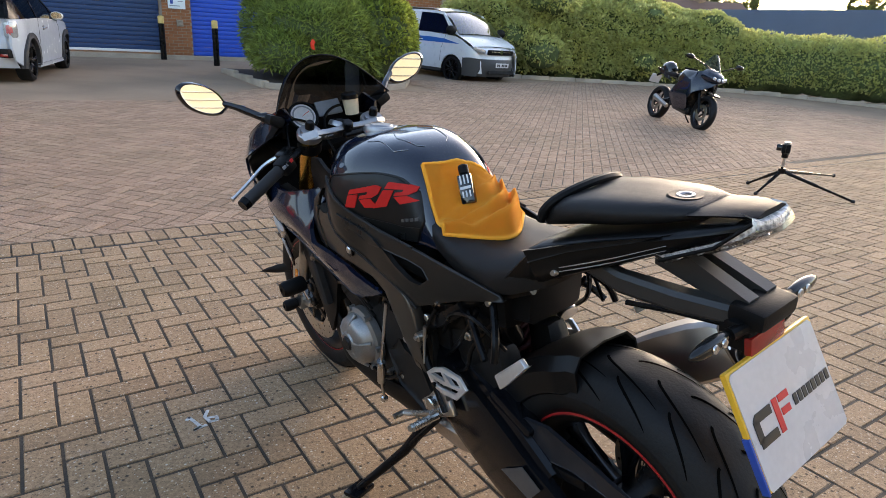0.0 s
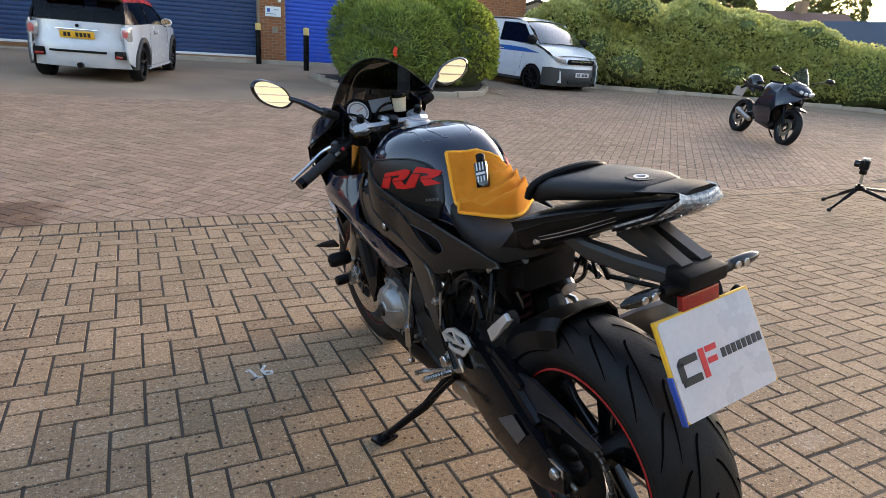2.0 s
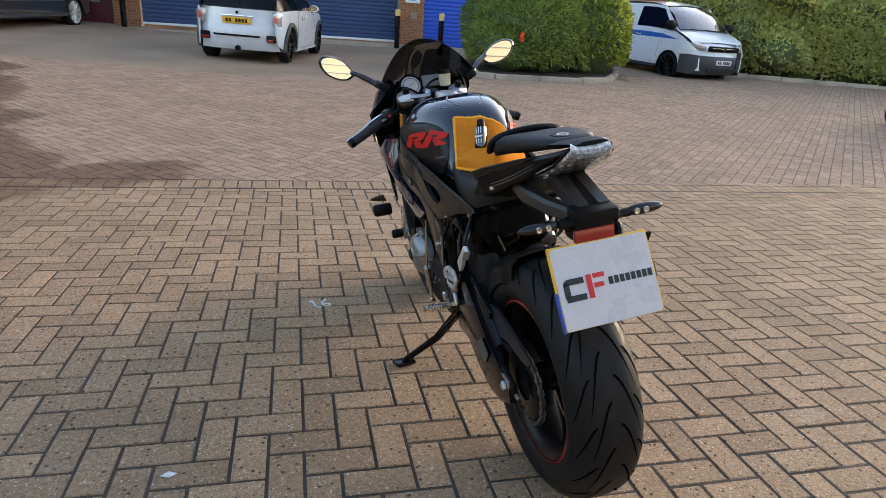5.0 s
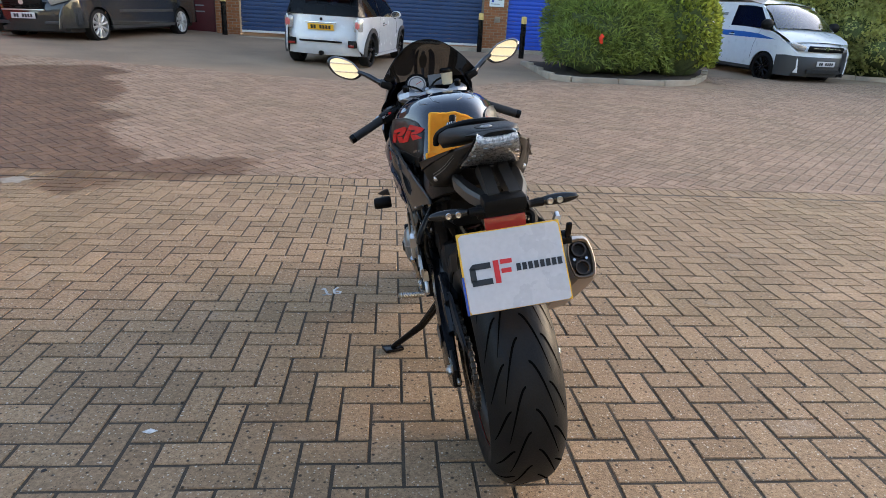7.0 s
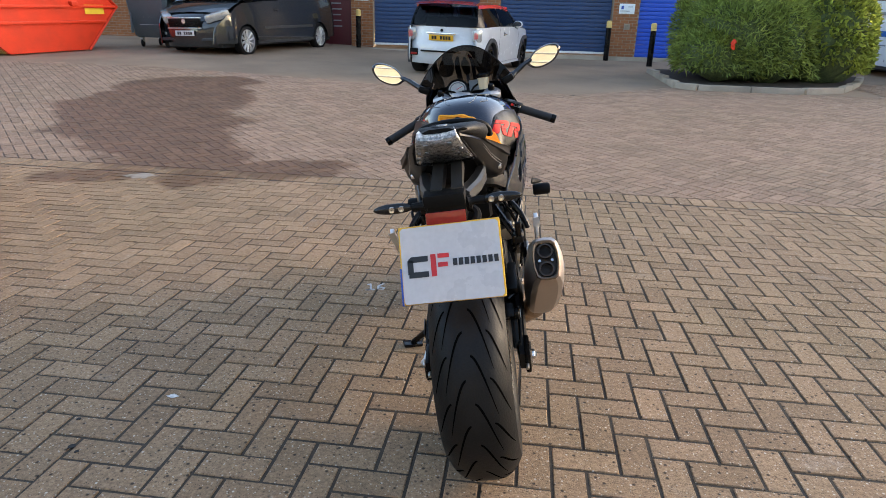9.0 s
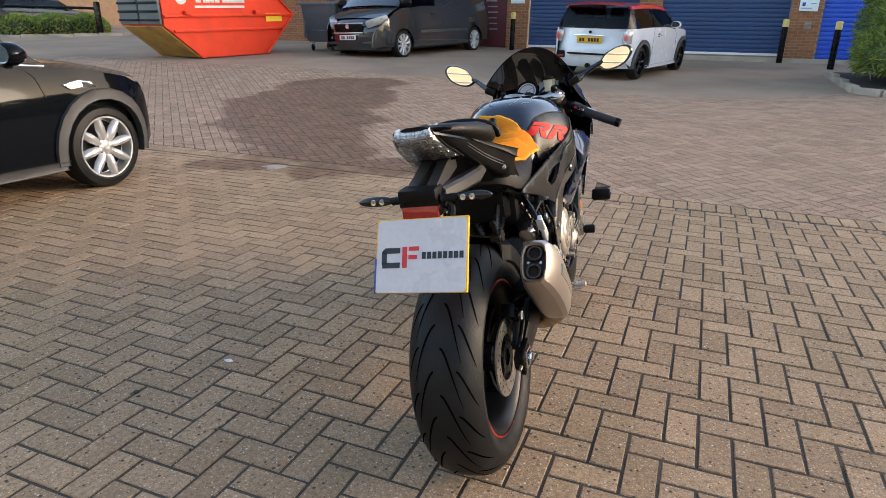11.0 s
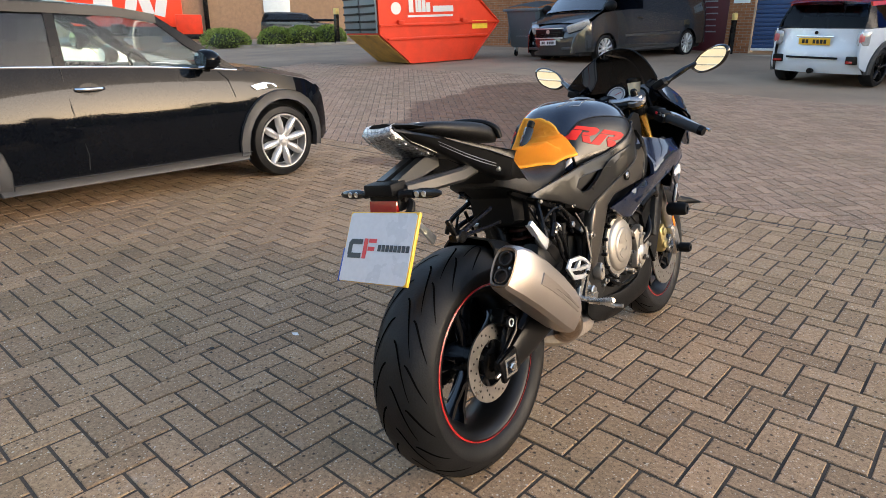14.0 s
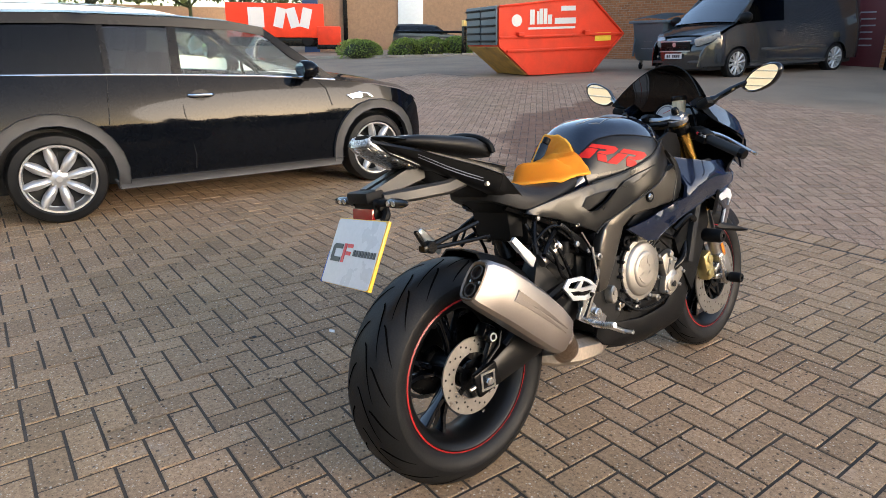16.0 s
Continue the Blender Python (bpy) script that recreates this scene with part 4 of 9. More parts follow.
def car(name, m, label, spec, group=""):
    """A whole car or van from its side view; returns its root."""
    c = thing(name, label, spec["category"], m, group)
    W, wb, belt, paint = spec["half"], spec["wb"], spec["belt"], M[spec["paint"]]
    yr, yf, sill, ar, r = spec["rear"], spec["front"], spec["sill"], spec["arch"], spec["wheel"]
    beltz = lambda y: lerp(belt, y)

    def half(y, z):
        e = max(0.0, (y - (yf - 0.55)) / 0.55)
        q = max(0.0, ((yr + 0.35) - y) / 0.35)
        z0, amount = spec.get("barrel", (0.62, 0.020))
        return W - amount * ((z - z0) / 0.4) ** 2 * (z > z0) - 0.03 * ((0.45 - z) / 0.3) ** 2 * (z < 0.45) - spec["nose_in"] * e ** 2.2 - 0.12 * q ** 2
    upper = [(y, beltz(y)) for y in [yr + 0.02] + [p[0] for p in belt if yr + 0.1 < p[0] < yf - 0.05]]
    lower = [(yf - 0.02, 0.30)] + [(wb + ar + 0.02, sill)] + arch(wb, ar, sill) + [(wb - ar - 0.02, sill), (ar + 0.02, sill)] + arch(0, ar, sill) + [(yr + 0.04, 0.34)]
    outline = [p for p in upper] + spec["nose_side"] + lower + [(yr, 0.55)]
    side_pair(c, "body_side", outline, half, 0.03, paint, "", 0.10)
    part("bonnet", strip(spec["bonnet"], lambda y, z: half(y, z) - 0.012, 0.035, 0), paint, c, smooth=60)
    part("front_panel", strip(spec["nose"], lambda y, z: half(y - 0.03, z) - 0.004, 0.0, -spec["nose_bow"]), M[spec.get("nose_mat", spec["paint"])], c, smooth=60)
    part("tailgate", strip(spec["tail"], lambda y, z: half(y + 0.03, z) - 0.004, 0.0, spec["tail_bow"]), M[spec.get("tail_mat", spec["paint"])], c, smooth=60)
    # greenhouse
    rail, lean = spec["rail"], spec["lean"]
    railz = lambda y: lerp(rail, y)

    def glass_x(y, z):
        t = (z - beltz(y)) / max(0.05, railz(y) - beltz(y))
        return half(y, beltz(y)) - 0.02 - lean * t - 0.02 * t * t
    part("roof", strip(spec["roof"], lambda y, z: glass_x(y, railz(y)) + 0.012, spec["roof_crown"], 0), M[spec.get("roof_mat", spec["paint"])], c, smooth=60)
    side_pair(c, "roof_rail", [(y, railz(y) + 0.035) for y, _ in rail] + [(y, railz(y) - 0.03) for y, _ in reversed(rail)], lambda y, z: glass_x(y, min(z, railz(y))) + 0.012, 0.03, M[spec.get("roof_mat", spec["paint"])], "", 0.1)
    for o in spec["pillars"]:
        side_pair(c, "pillar", o, lambda y, z: glass_x(y, z) + 0.004, 0.03, M[spec.get("pillar_mat", "black_satin")], "", 0.1)
    for k, o in enumerate(spec["panes"]):
        side_pair(c, "side_window", o, lambda y, z: glass_x(y, z) - 0.004, 0.004, M[spec["pane_mats"][k]], "", 0.12)
    ws = spec["screen"]
    part("windscreen", strip(ws, lambda y, z: lerp([(ws[0][1], half(*ws[0]) - 0.05), (ws[-1][1], glass_x(ws[-1][0], ws[-1][1]) - 0.02)], z), 0.03, -0.04), M[spec.get("screen_mat", "glass_light")], c, smooth=60)
    if spec["rear_glass"]:
        rg = spec["rear_glass"]
        part("rear_window", strip(rg, lambda y, z: lerp([(rg[0][1], half(rg[0][0] + 0.1, 0.9) - 0.06), (rg[-1][1], glass_x(rg[-1][0], rg[-1][1]) - 0.03)], z), 0.0, 0.06), M["glass_tint"], c, smooth=60)
    part("underbody", box((W * 2 - 0.3, yf - yr - 0.4, 0.25), (0, (yf + yr) / 2, 0.33), bevel=0.05), M["dark_void"], c)
    part("cabin_floor", box((W * 2 - 0.2, wb - 2 * ar + 0.5, 0.06), (0, wb / 2 - 0.1, 0.46), bevel=0.01), M["dark_void"], c)
    for y in (0, wb):
        part("wheel_well", box((W * 2 - 0.28, ar * 1.9, ar), (0, y, 0.31 + ar * 0.42), bevel=0.05), M["dark_void"], c)
        for s in (1, -1):
            car_wheel(c, s * (W - 0.115), y, r, s, spec["rim"], spec["rim_kind"])
        if spec.get("flare"):
            o = arch(y, ar + 0.075, sill) + list(reversed(arch(y, ar - 0.005, sill)))
            side_pair(c, "wheel_arch", o, lambda yy, z: half(yy, min(z, 0.62)) + 0.022, 0.05, M[spec["flare"]], "grey-black plastic wheel arch", 0.06, 0.006)
    if spec.get("sill_mat"):
        side_pair(c, "sill", [(wb - ar + 0.02, sill + 0.03), (ar - 0.02, sill + 0.03), (ar + 0.0, sill - 0.035), (wb - ar, sill - 0.035)], lambda y, z: half(y, z) + 0.02, 0.05, M[spec["sill_mat"]], "grey plastic sill", 0.1, 0.008)
    for s in (1, -1):
        mm = pose(s * (W + 0.05), spec["mirror"][0], spec["mirror"][1])
        sh = []
        for k, d in ((0.85, -0.05), (1.0, -0.03), (1.0, 0.03), (0.75, 0.075), (0.2, 0.095)):
            sh.append([mm @ Vector((0.105 * spec["mirror"][2] * math.cos(a) * k, d, 0.075 * spec["mirror"][2] * math.sin(a) * k)) for a in (i * math.tau / 16 for i in range(16))])
        mr = part("door_mirror", loft(sh), M[spec.get("mirror_mat", spec["paint"])], c, "rounded door mirror", 60)
        part("mirror_arm", box((0.12, 0.05, 0.03), (s * (W - 0.02), spec["mirror"][0] + 0.01, spec["mirror"][1] - 0.06), (0, s * 18, 0), 0.01), M["black_plastic"], mr)
        g = bmesh.new()
        g.faces.new([g.verts.new(mm @ Vector((0.088 * spec["mirror"][2] * math.cos(a), -0.052, 0.062 * spec["mirror"][2] * math.sin(a)))) for a in (i * math.tau / 16 for i in range(16))])
        part("mirror_glass", g, M["mirror"], mr, "", 0)
    for y, z in spec["handles"]:
        for s in (1, -1):
            h = part("door_handle", tube(spline([(s * (half(y, z) + 0.004), y - 0.09, z), (s * (half(y, z) + 0.035), y - 0.05, z), (s * (half(y, z) + 0.035), y + 0.05, z), (s * (half(y, z) + 0.004), y + 0.09, z)], 4), 0.013, seg=8), M[spec.get("handle_mat", "chrome")], c, "door handle")
            part("handle_cup", panel(ellipse(y, z, 0.07, 0.04, 20), lambda yy, zz: half(yy, zz) + 0.003, 0.01, 0.05) if s > 0 else flipped(panel(ellipse(y, z, 0.07, 0.04, 20), lambda yy, zz: half(yy, zz) + 0.003, 0.01, 0.05)), M["black_satin"], h)
    for ys in spec["seams"]:
        for s in (1, -1):
            b = tube([(s * (half(y, z) + 0.001), y, z) for y, z in ys], 0.004, seg=5)
            part("door_seam", b, M["dark_void"], c)
    c["half"] = W
    return c, half


def seat_in(c, x, y, z=0.5):
    b = box((0.48, 0.5, 0.16), (x, y, z + 0.06), (6, 0, 0), 0.06)
    box((0.46, 0.14, 0.60), (x, y - 0.28, z + 0.36), (-14, 0, 0), 0.06, b)
    box((0.25, 0.10, 0.18), (x, y - 0.38, z + 0.74), (-10, 0, 0), 0.045, b)
    part("seat", b, M["seat_cloth"], c)


def plate_on(c, at, rot, w, h, mat, n=7):
    """A number plate whose characters are plain bars."""
    p = part("number_plate", box((w, 0.008, h), at, rot, 0.003), M[mat], c, "number plate with plain dark bars")
    mm = pose(*at, *rot)
    for i in range(n):
        if i == 2:
            continue
        b = box((w * 0.085, 0.002, h * 0.58), (-w * 0.40 + w * 0.80 * (i + 0.5) / n, -0.005 if rot[2] == 0 else -0.005, 0), bevel=0)
        bmesh.ops.transform(b, matrix=mm, verts=b.verts)
        part("bar", b, M["ink_black"], p)
    return p


# black estate
EST = {"category": "car", "barrel": (0.53, 0.062), "half": 0.845, "wb": 2.56, "belt": [(-0.78, 1.00), (0.4, 0.995), (1.3, 0.975), (1.75, 0.955), (2.15, 0.925), (2.5, 0.895), (2.85, 0.83), (3.1, 0.72)], "paint": "car_black", "rear": -0.74, "front": 3.22, "sill": 0.235, "arch": 0.375, "wheel": 0.312,
       "nose_in": 0.24, "nose_bow": 0.16, "tail_bow": 0.10,
       "nose_side": [(3.02, 0.775), (3.12, 0.66), (3.17, 0.50)],
       "nose": [(2.98, 0.83), (3.10, 0.76), (3.18, 0.66), (3.22, 0.52), (3.22, 0.38), (3.16, 0.24)],
       "bonnet": [(2.12, 0.955), (2.35, 0.945), (2.6, 0.915), (2.85, 0.865), (3.0, 0.81)],
       "tail": [(-0.70, 0.25), (-0.76, 0.40), (-0.77, 0.62), (-0.74, 0.85), (-0.71, 1.0)],
       "rail": [(-0.62, 1.345), (0.2, 1.37), (0.9, 1.365), (1.35, 1.35), (1.62, 1.31)], "lean": 0.095,
       "roof": [(-0.72, 1.33), (-0.4, 1.39), (0.2, 1.41), (0.9, 1.41), (1.35, 1.385), (1.60, 1.33)], "roof_crown": 0.035, "roof_mat": "car_roof",
       "pillars": [[(1.62, 1.34), (1.55, 1.34), (1.80, 1.12), (2.06, 0.955), (2.20, 0.935)], [(0.87, 1.34), (0.93, 1.34), (0.915, 0.985), (0.845, 0.985)], [(0.40, 1.35), (0.44, 1.35), (0.435, 0.995), (0.395, 0.995)], [(-0.62, 1.33), (-0.50, 1.34), (-0.54, 1.0), (-0.72, 1.0)]],
       "panes": [[(0.93, 1.345), (1.56, 1.335), (1.80, 1.13), (1.94, 0.965), (0.915, 0.985)], [(0.44, 1.345), (0.87, 1.345), (0.845, 0.985), (0.435, 0.995)], [(-0.50, 1.34), (0.40, 1.345), (0.395, 0.995), (-0.54, 1.0)]],
       "pane_mats": ["glass_light", "glass_tint2", "glass_tint"],
       "screen": [(2.18, 0.955), (1.92, 1.14), (1.62, 1.335)], "rear_glass": [(-0.72, 1.02), (-0.70, 1.2), (-0.66, 1.33)],
       "rim": "alloy_paint", "rim_kind": "petal", "flare": "car_trim", "sill_mat": "sill_grey", "mirror": (1.86, 1.02, 1.0), "handles": [(1.02, 0.845)],
       "seams": [[(0.87, 0.98), (0.88, 0.72), (0.93, 0.40), (0.92, 0.30)], [(1.98, 0.955), (2.08, 0.86), (2.12, 0.72)], [(0.40, 0.99), (0.38, 0.85), (0.36, 0.66)]]}
M["glass_tint2"] = glass_material("mid_tint_car_glass", (0.33, 0.36, 0.37))
est, est_half = car("estate_car", pose(-3.58, 0.13, 0, 0, 0, 0), "black estate car with silver petal wheels parked in the next bay", EST)
for s in (1, -1):
    part("belt_trim", tube([(s * (est_half(y, lerp(EST["belt"], y)) - 0.004), y, lerp(EST["belt"], y) + 0.006) for y in (-0.7, 0.0, 0.5, 1.0, 1.5, 1.9, 2.18)], 0.009, seg=8), M["chrome"], est, "chrome belt line")
    b = panel([(2.27, 0.80), (2.40, 0.825), (2.50, 0.81), (2.55, 0.77), (2.32, 0.765)], lambda y, z: est_half(y, z) + 0.008, 0.012, 0.05, edge=0.002)
    sc = part("wing_scuttle", b if s > 0 else flipped(b), M["chrome"], est, "chrome wing scuttle with indicator")
    b = panel(ellipse(2.345, 0.792, 0.055, 0.022, 18), lambda y, z: est_half(y, z) + 0.012, 0.006, 0.05)
    part("indicator", b if s > 0 else flipped(b), M["lamp_clear"], sc)
    b = panel([(2.425, 0.812), (2.475, 0.806), (2.515, 0.778), (2.43, 0.778)], lambda y, z: est_half(y, z) + 0.0105, 0.006, 0.05)
    part("scuttle_slot", b if s > 0 else flipped(b), M["black_satin"], sc)
    hl = revolve([(0, 0.05), (0.06, 0.045), (0.105, 0.015), (0.12, 0.0)], 28, pose(s * 0.54, 3.04, 0.70, 0, -28, 90 - s * 18))
    part("headlamp", hl, M["lamp_clear"], est, "round clear headlamp", 60)
    seat_in(est, s * 0.36, 1.10)
    seat_in(est, s * 0.36, 0.30)
part("steering_wheel", revolve([(0.175 + 0.014 * math.cos(a), 0.014 * math.sin(a)) for a in (i * math.tau / 8 for i in range(8))], 32, pose(0.36, 1.62, 0.92, 0, -25, 90), closed=True), M["black_plastic"], est)
part("dash_top", box((1.45, 0.36, 0.14), (0, 1.92, 0.89), (0, 0, 0), 0.05), M["black_plastic"], est)
part("cabin_mirror", box((0.22, 0.03, 0.07), (0, 1.62, 1.245), (0, 0, 0), 0.015), M["black_plastic"], est)

# pale hatchback with a red roof
HAT = {"category": "car", "half": 0.84, "wb": 2.46, "belt": [(-0.62, 0.94), (0.4, 0.955), (1.2, 0.945), (1.7, 0.93), (2.1, 0.905), (2.45, 0.875), (2.75, 0.80), (2.95, 0.70)], "paint": "car_white", "rear": -0.60, "front": 3.08, "sill": 0.22, "arch": 0.36, "wheel": 0.305,
       "nose_in": 0.24, "nose_bow": 0.16, "tail_bow": 0.16, "nose_side": [(2.9, 0.74), (3.0, 0.62), (3.04, 0.48)],
       "nose": [(2.86, 0.80), (2.98, 0.73), (3.05, 0.62), (3.08, 0.48), (3.06, 0.25)],
       "bonnet": [(2.02, 0.935), (2.25, 0.925), (2.5, 0.895), (2.75, 0.84), (2.88, 0.79)],
       "tail": [(-0.56, 0.22), (-0.64, 0.34), (-0.66, 0.52), (-0.635, 0.62), (-0.60, 0.74), (-0.585, 0.94)],
       "rail": [(-0.36, 1.315), (0.2, 1.335), (0.8, 1.335), (1.25, 1.315), (1.5, 1.28)], "lean": 0.13,
       "roof": [(-0.50, 1.335), (-0.2, 1.365), (0.3, 1.38), (0.85, 1.375), (1.25, 1.35), (1.48, 1.30)], "roof_crown": 0.035, "roof_mat": "roof_red",
       "pillars": [[(1.50, 1.31), (1.43, 1.31), (1.70, 1.10), (1.93, 0.94), (2.07, 0.915)], [(0.62, 1.32), (0.68, 1.32), (0.70, 0.955), (0.62, 0.955)], [(-0.38, 1.30), (-0.24, 1.31), (-0.34, 0.95), (-0.56, 0.95)]],
       "panes": [[(0.68, 1.315), (1.44, 1.30), (1.70, 1.09), (1.85, 0.94), (0.70, 0.95)], [(-0.24, 1.31), (0.62, 1.315), (0.62, 0.955), (-0.34, 0.95)]], "pane_mats": ["glass_tint2", "glass_tint2"],
       "screen": [(2.05, 0.925), (1.80, 1.10), (1.50, 1.30)], "rear_glass": [(-0.575, 0.955), (-0.52, 1.15), (-0.42, 1.315)],
       "rim": "black_satin", "rim_kind": "dark", "flare": "car_trim", "sill_mat": "car_white", "mirror": (1.70, 0.99, 1.0), "handles": [(0.88, 0.80)],
       "seams": [[(0.60, 0.95), (0.55, 0.70), (0.52, 0.40)], [(1.85, 0.93), (1.95, 0.80), (1.96, 0.60)]]}
HATM = pose(-0.37, 12.62, ground_z(-0.4, 12.6) - 0.005, 2.2, 1.0, -15.5)
hat, hat_half = car("hatchback", HATM, "pale silver-white hatchback with a red roof parked nose to the shutters", HAT)
plate_on(hat, (0, -0.655, 0.735), (8, 0, 0), 0.52, 0.112, "yellow")
part("boot_handle", box((0.62, 0.03, 0.025), (0, -0.648, 0.815), bevel=0.01), M["chrome"], hat, "bright boot strip")
part("bumper_slot", box((0.86, 0.03, 0.035), (0, -0.668, 0.475), bevel=0.01), M["black_plastic"], hat)
part("rear_spoiler", strip([(-0.66, 1.350), (-0.55, 1.385), (-0.40, 1.400)], lambda y, z: 0.58, 0.025, 0.06, thick=0.03), M["roof_red"], hat, "red roof spoiler", 60)
part("exhaust_tip", cyl(0.045, 0.10, (0, -0.62, 0.255), (0, 0, 90), seg=20, bevel=0.006), M["black_satin"], hat)
part("rear_badge", cyl(0.028, 0.01, (0, -0.625, 0.875), (0, 0, 90), seg=20), M["black_satin"], hat)
for s in (1, -1):
    tl = part("tail_lamp", box((0.10, 0.15, 0.17), (s * 0.722, -0.525, 0.79), (0, 0, -s * 34), 0.05), M["lamp_pink"], hat, "pale red tail lamp in a bright surround")
    part("lamp_surround", box((0.155, 0.15, 0.245), (s * 0.705, -0.505, 0.79), (0, 0, -s * 34), 0.05), M["lamp_clear"], tl)
    part("fog_pod", box((0.17, 0.12, 0.13), (s * 0.62, -0.568, 0.445), (0, 0, -s * 22), 0.02), M["black_plastic"], hat)
    part("fog_reflector", box((0.13, 0.12, 0.045), (s * 0.622, -0.578, 0.415), (0, 0, -s * 22), 0.01), M["red_lens"], hat)
    seat_in(hat, s * 0.36, 0.95, 0.46)
    seat_in(hat, s * 0.34, 0.15, 0.46)


def van_spec(paint, wb, half, h, front, rear, rim):
    return {"category": "van", "half": half, "wb": wb, "belt": [(rear, 1.22), (wb - 0.9, 1.22), (wb + 0.05, 1.16), (wb + 0.30, 1.08), (wb + 0.62, 0.90), (wb + 0.82, 0.72)], "paint": paint, "rear": rear, "front": front, "sill": 0.30, "arch": 0.40, "wheel": 0.335,
            "nose_in": 0.26, "nose_bow": 0.20, "tail_bow": 0.05, "nose_side": [(front - 0.12, 0.74), (front - 0.05, 0.58)],
            "nose": [(front - 0.26, 0.955), (front - 0.12, 0.87), (front - 0.03, 0.72), (front, 0.50), (front - 0.06, 0.24)],
            "bonnet": [(wb + 0.06, 1.20), (wb + 0.32, 1.12), (wb + 0.55, 1.02), (front - 0.24, 0.94)],
            "tail": [(rear + 0.04, 0.30), (rear, 0.60), (rear + 0.01, 1.22)],
            "rail": [(rear + 0.06, h - 0.12), (wb - 0.9, h - 0.11), (wb - 0.55, h - 0.15)], "lean": 0.10,
            "roof": [(rear + 0.03, h - 0.10), (rear + 0.3, h - 0.04), (wb - 1.0, h - 0.03), (wb - 0.6, h - 0.10)], "roof_crown": 0.04, "pillar_mat": paint,
            "pillars": [[(rear + 0.05, h - 0.13), (wb - 1.42, h - 0.12), (wb - 1.42, 1.22), (rear + 0.02, 1.22)], [(wb - 0.55, h - 0.14), (wb - 0.62, h - 0.14), (wb - 0.12, 1.24), (wb + 0.12, 1.20)]],
            "panes": [[(wb - 1.42, h - 0.14), (wb - 0.62, h - 0.15), (wb - 0.20, 1.30), (wb - 0.24, 1.21), (wb - 1.42, 1.22)]], "pane_mats": ["glass_tint"],
            "screen": [(wb + 0.16, 1.22), (wb - 0.20, 1.55), (wb - 0.58, h - 0.12)], "rear_glass": None, "screen_mat": "glass_screen",
            "rim": rim, "rim_kind": "multi", "flare": None, "sill_mat": "car_trim", "mirror": (wb - 0.05, 1.30, 1.55), "mirror_mat": "black_plastic", "handles": [(wb - 1.25, 1.02)], "handle_mat": paint,
            "seams": [[(wb - 1.42, 1.22), (wb - 1.42, 0.42)], [(wb - 0.30, 1.2), (wb - 0.42, 0.85), (wb - 0.45, 0.5)], [(wb - 2.6, 1.22), (wb - 2.6, 0.42)]]}


# dark grey van, nose to the yard
SP = van_spec("van_grey", 3.3, 0.97, 1.98, 4.25, -1.0, "alloy_paint")
VG = pose(-5.47, 17.2, ground_z(-5.4, 15.5) - 0.02, -2.4, 1.2, 167)
vg, vg_half = car("panel_van", VG, "dark grey panel van parked facing the yard", SP)
part("grille", box((0.86, 0.06, 0.20), (0, 4.225, 0.74), (-8, 0, 0), 0.05), M["black_plastic"], vg, "black grille in a bright frame")
for i in range(4):
    part("grille_bar", box((0.80, 0.02, 0.016), (0, 4.262 - 0.006 * i, 0.68 + 0.04 * i), bevel=0.005), M["black_satin"], vg)
for z in (0.635, 0.85):
    part("grille_frame", box((0.92, 0.03, 0.028), (0, 4.245 - 0.02 * (z > 0.7), z), bevel=0.01), M["alloy_paint"], vg)
part("grille_badge", cyl(0.05, 0.02, (0, 4.262, 0.78), (0, 0, 90), seg=20), M["alloy_paint"], vg)
plate_on(vg, (0, 4.272, 0.53), (0, 0, 180), 0.52, 0.112, "white_sheet")
part("bumper_lip", box((1.5, 0.08, 0.06), (0, 4.16, 0.40), bevel=0.02), M["sill_grey"], vg)
for s in (1, -1):
    part("headlamp", box((0.56, 0.20, 0.18), (s * 0.70, 3.985, 0.885), (-8, -s * 16, -s * 42), 0.06), M["lamp_clear"], vg, "long clear headlamp")
    part("fog_lamp", box((0.15, 0.08, 0.07), (s * 0.70, 4.05, 0.52), (0, 0, -s * 30), 0.02), M["lamp_clear"], vg)
    part("side_moulding", box((0.03, 2.2, 0.06), (s * 0.965, 1.5, 0.62), bevel=0.01), M["car_trim"], vg)

# white van with a blue stripe
SW = van_spec("van_white", 3.1, 0.95, 1.85, 3.98, -0.95, "black_satin")
VW = pose(10.12, 17.26, ground_z(10.7, 15.8) - 0.03, -2.6, 0, 191)
vw, vw_half = car("delivery_van", VW, "white delivery van with a blue side stripe", SW)
part("grille", box((1.00, 0.06, 0.13), (0, 3.955, 0.835), (-12, 0, 0), 0.04), M["black_plastic"], vw, "slim dark grille")
part("grille_bar", box((0.80, 0.03, 0.018), (0, 3.975, 0.85), bevel=0.006), M["chrome"], vw)
part("grille_badge", cyl(0.055, 0.02, (0, 3.985, 0.85), (0, 0, 90), seg=22), M["chrome"], vw)
part("lower_bumper", strip([(3.98, 0.66), (4.03, 0.60), (4.04, 0.40), (3.96, 0.22)], lambda y, z: vw_half(y - 0.05, z) + 0.012, 0.0, -0.24), M["car_trim"], vw, "dark plastic bumper", 60)
part("intake_slot", box((1.0, 0.05, 0.10), (0, 4.025, 0.34), bevel=0.02), M["dark_void"], vw)
plate_on(vw, (0, 4.055, 0.52), (0, 0, 180), 0.52, 0.112, "white_sheet")
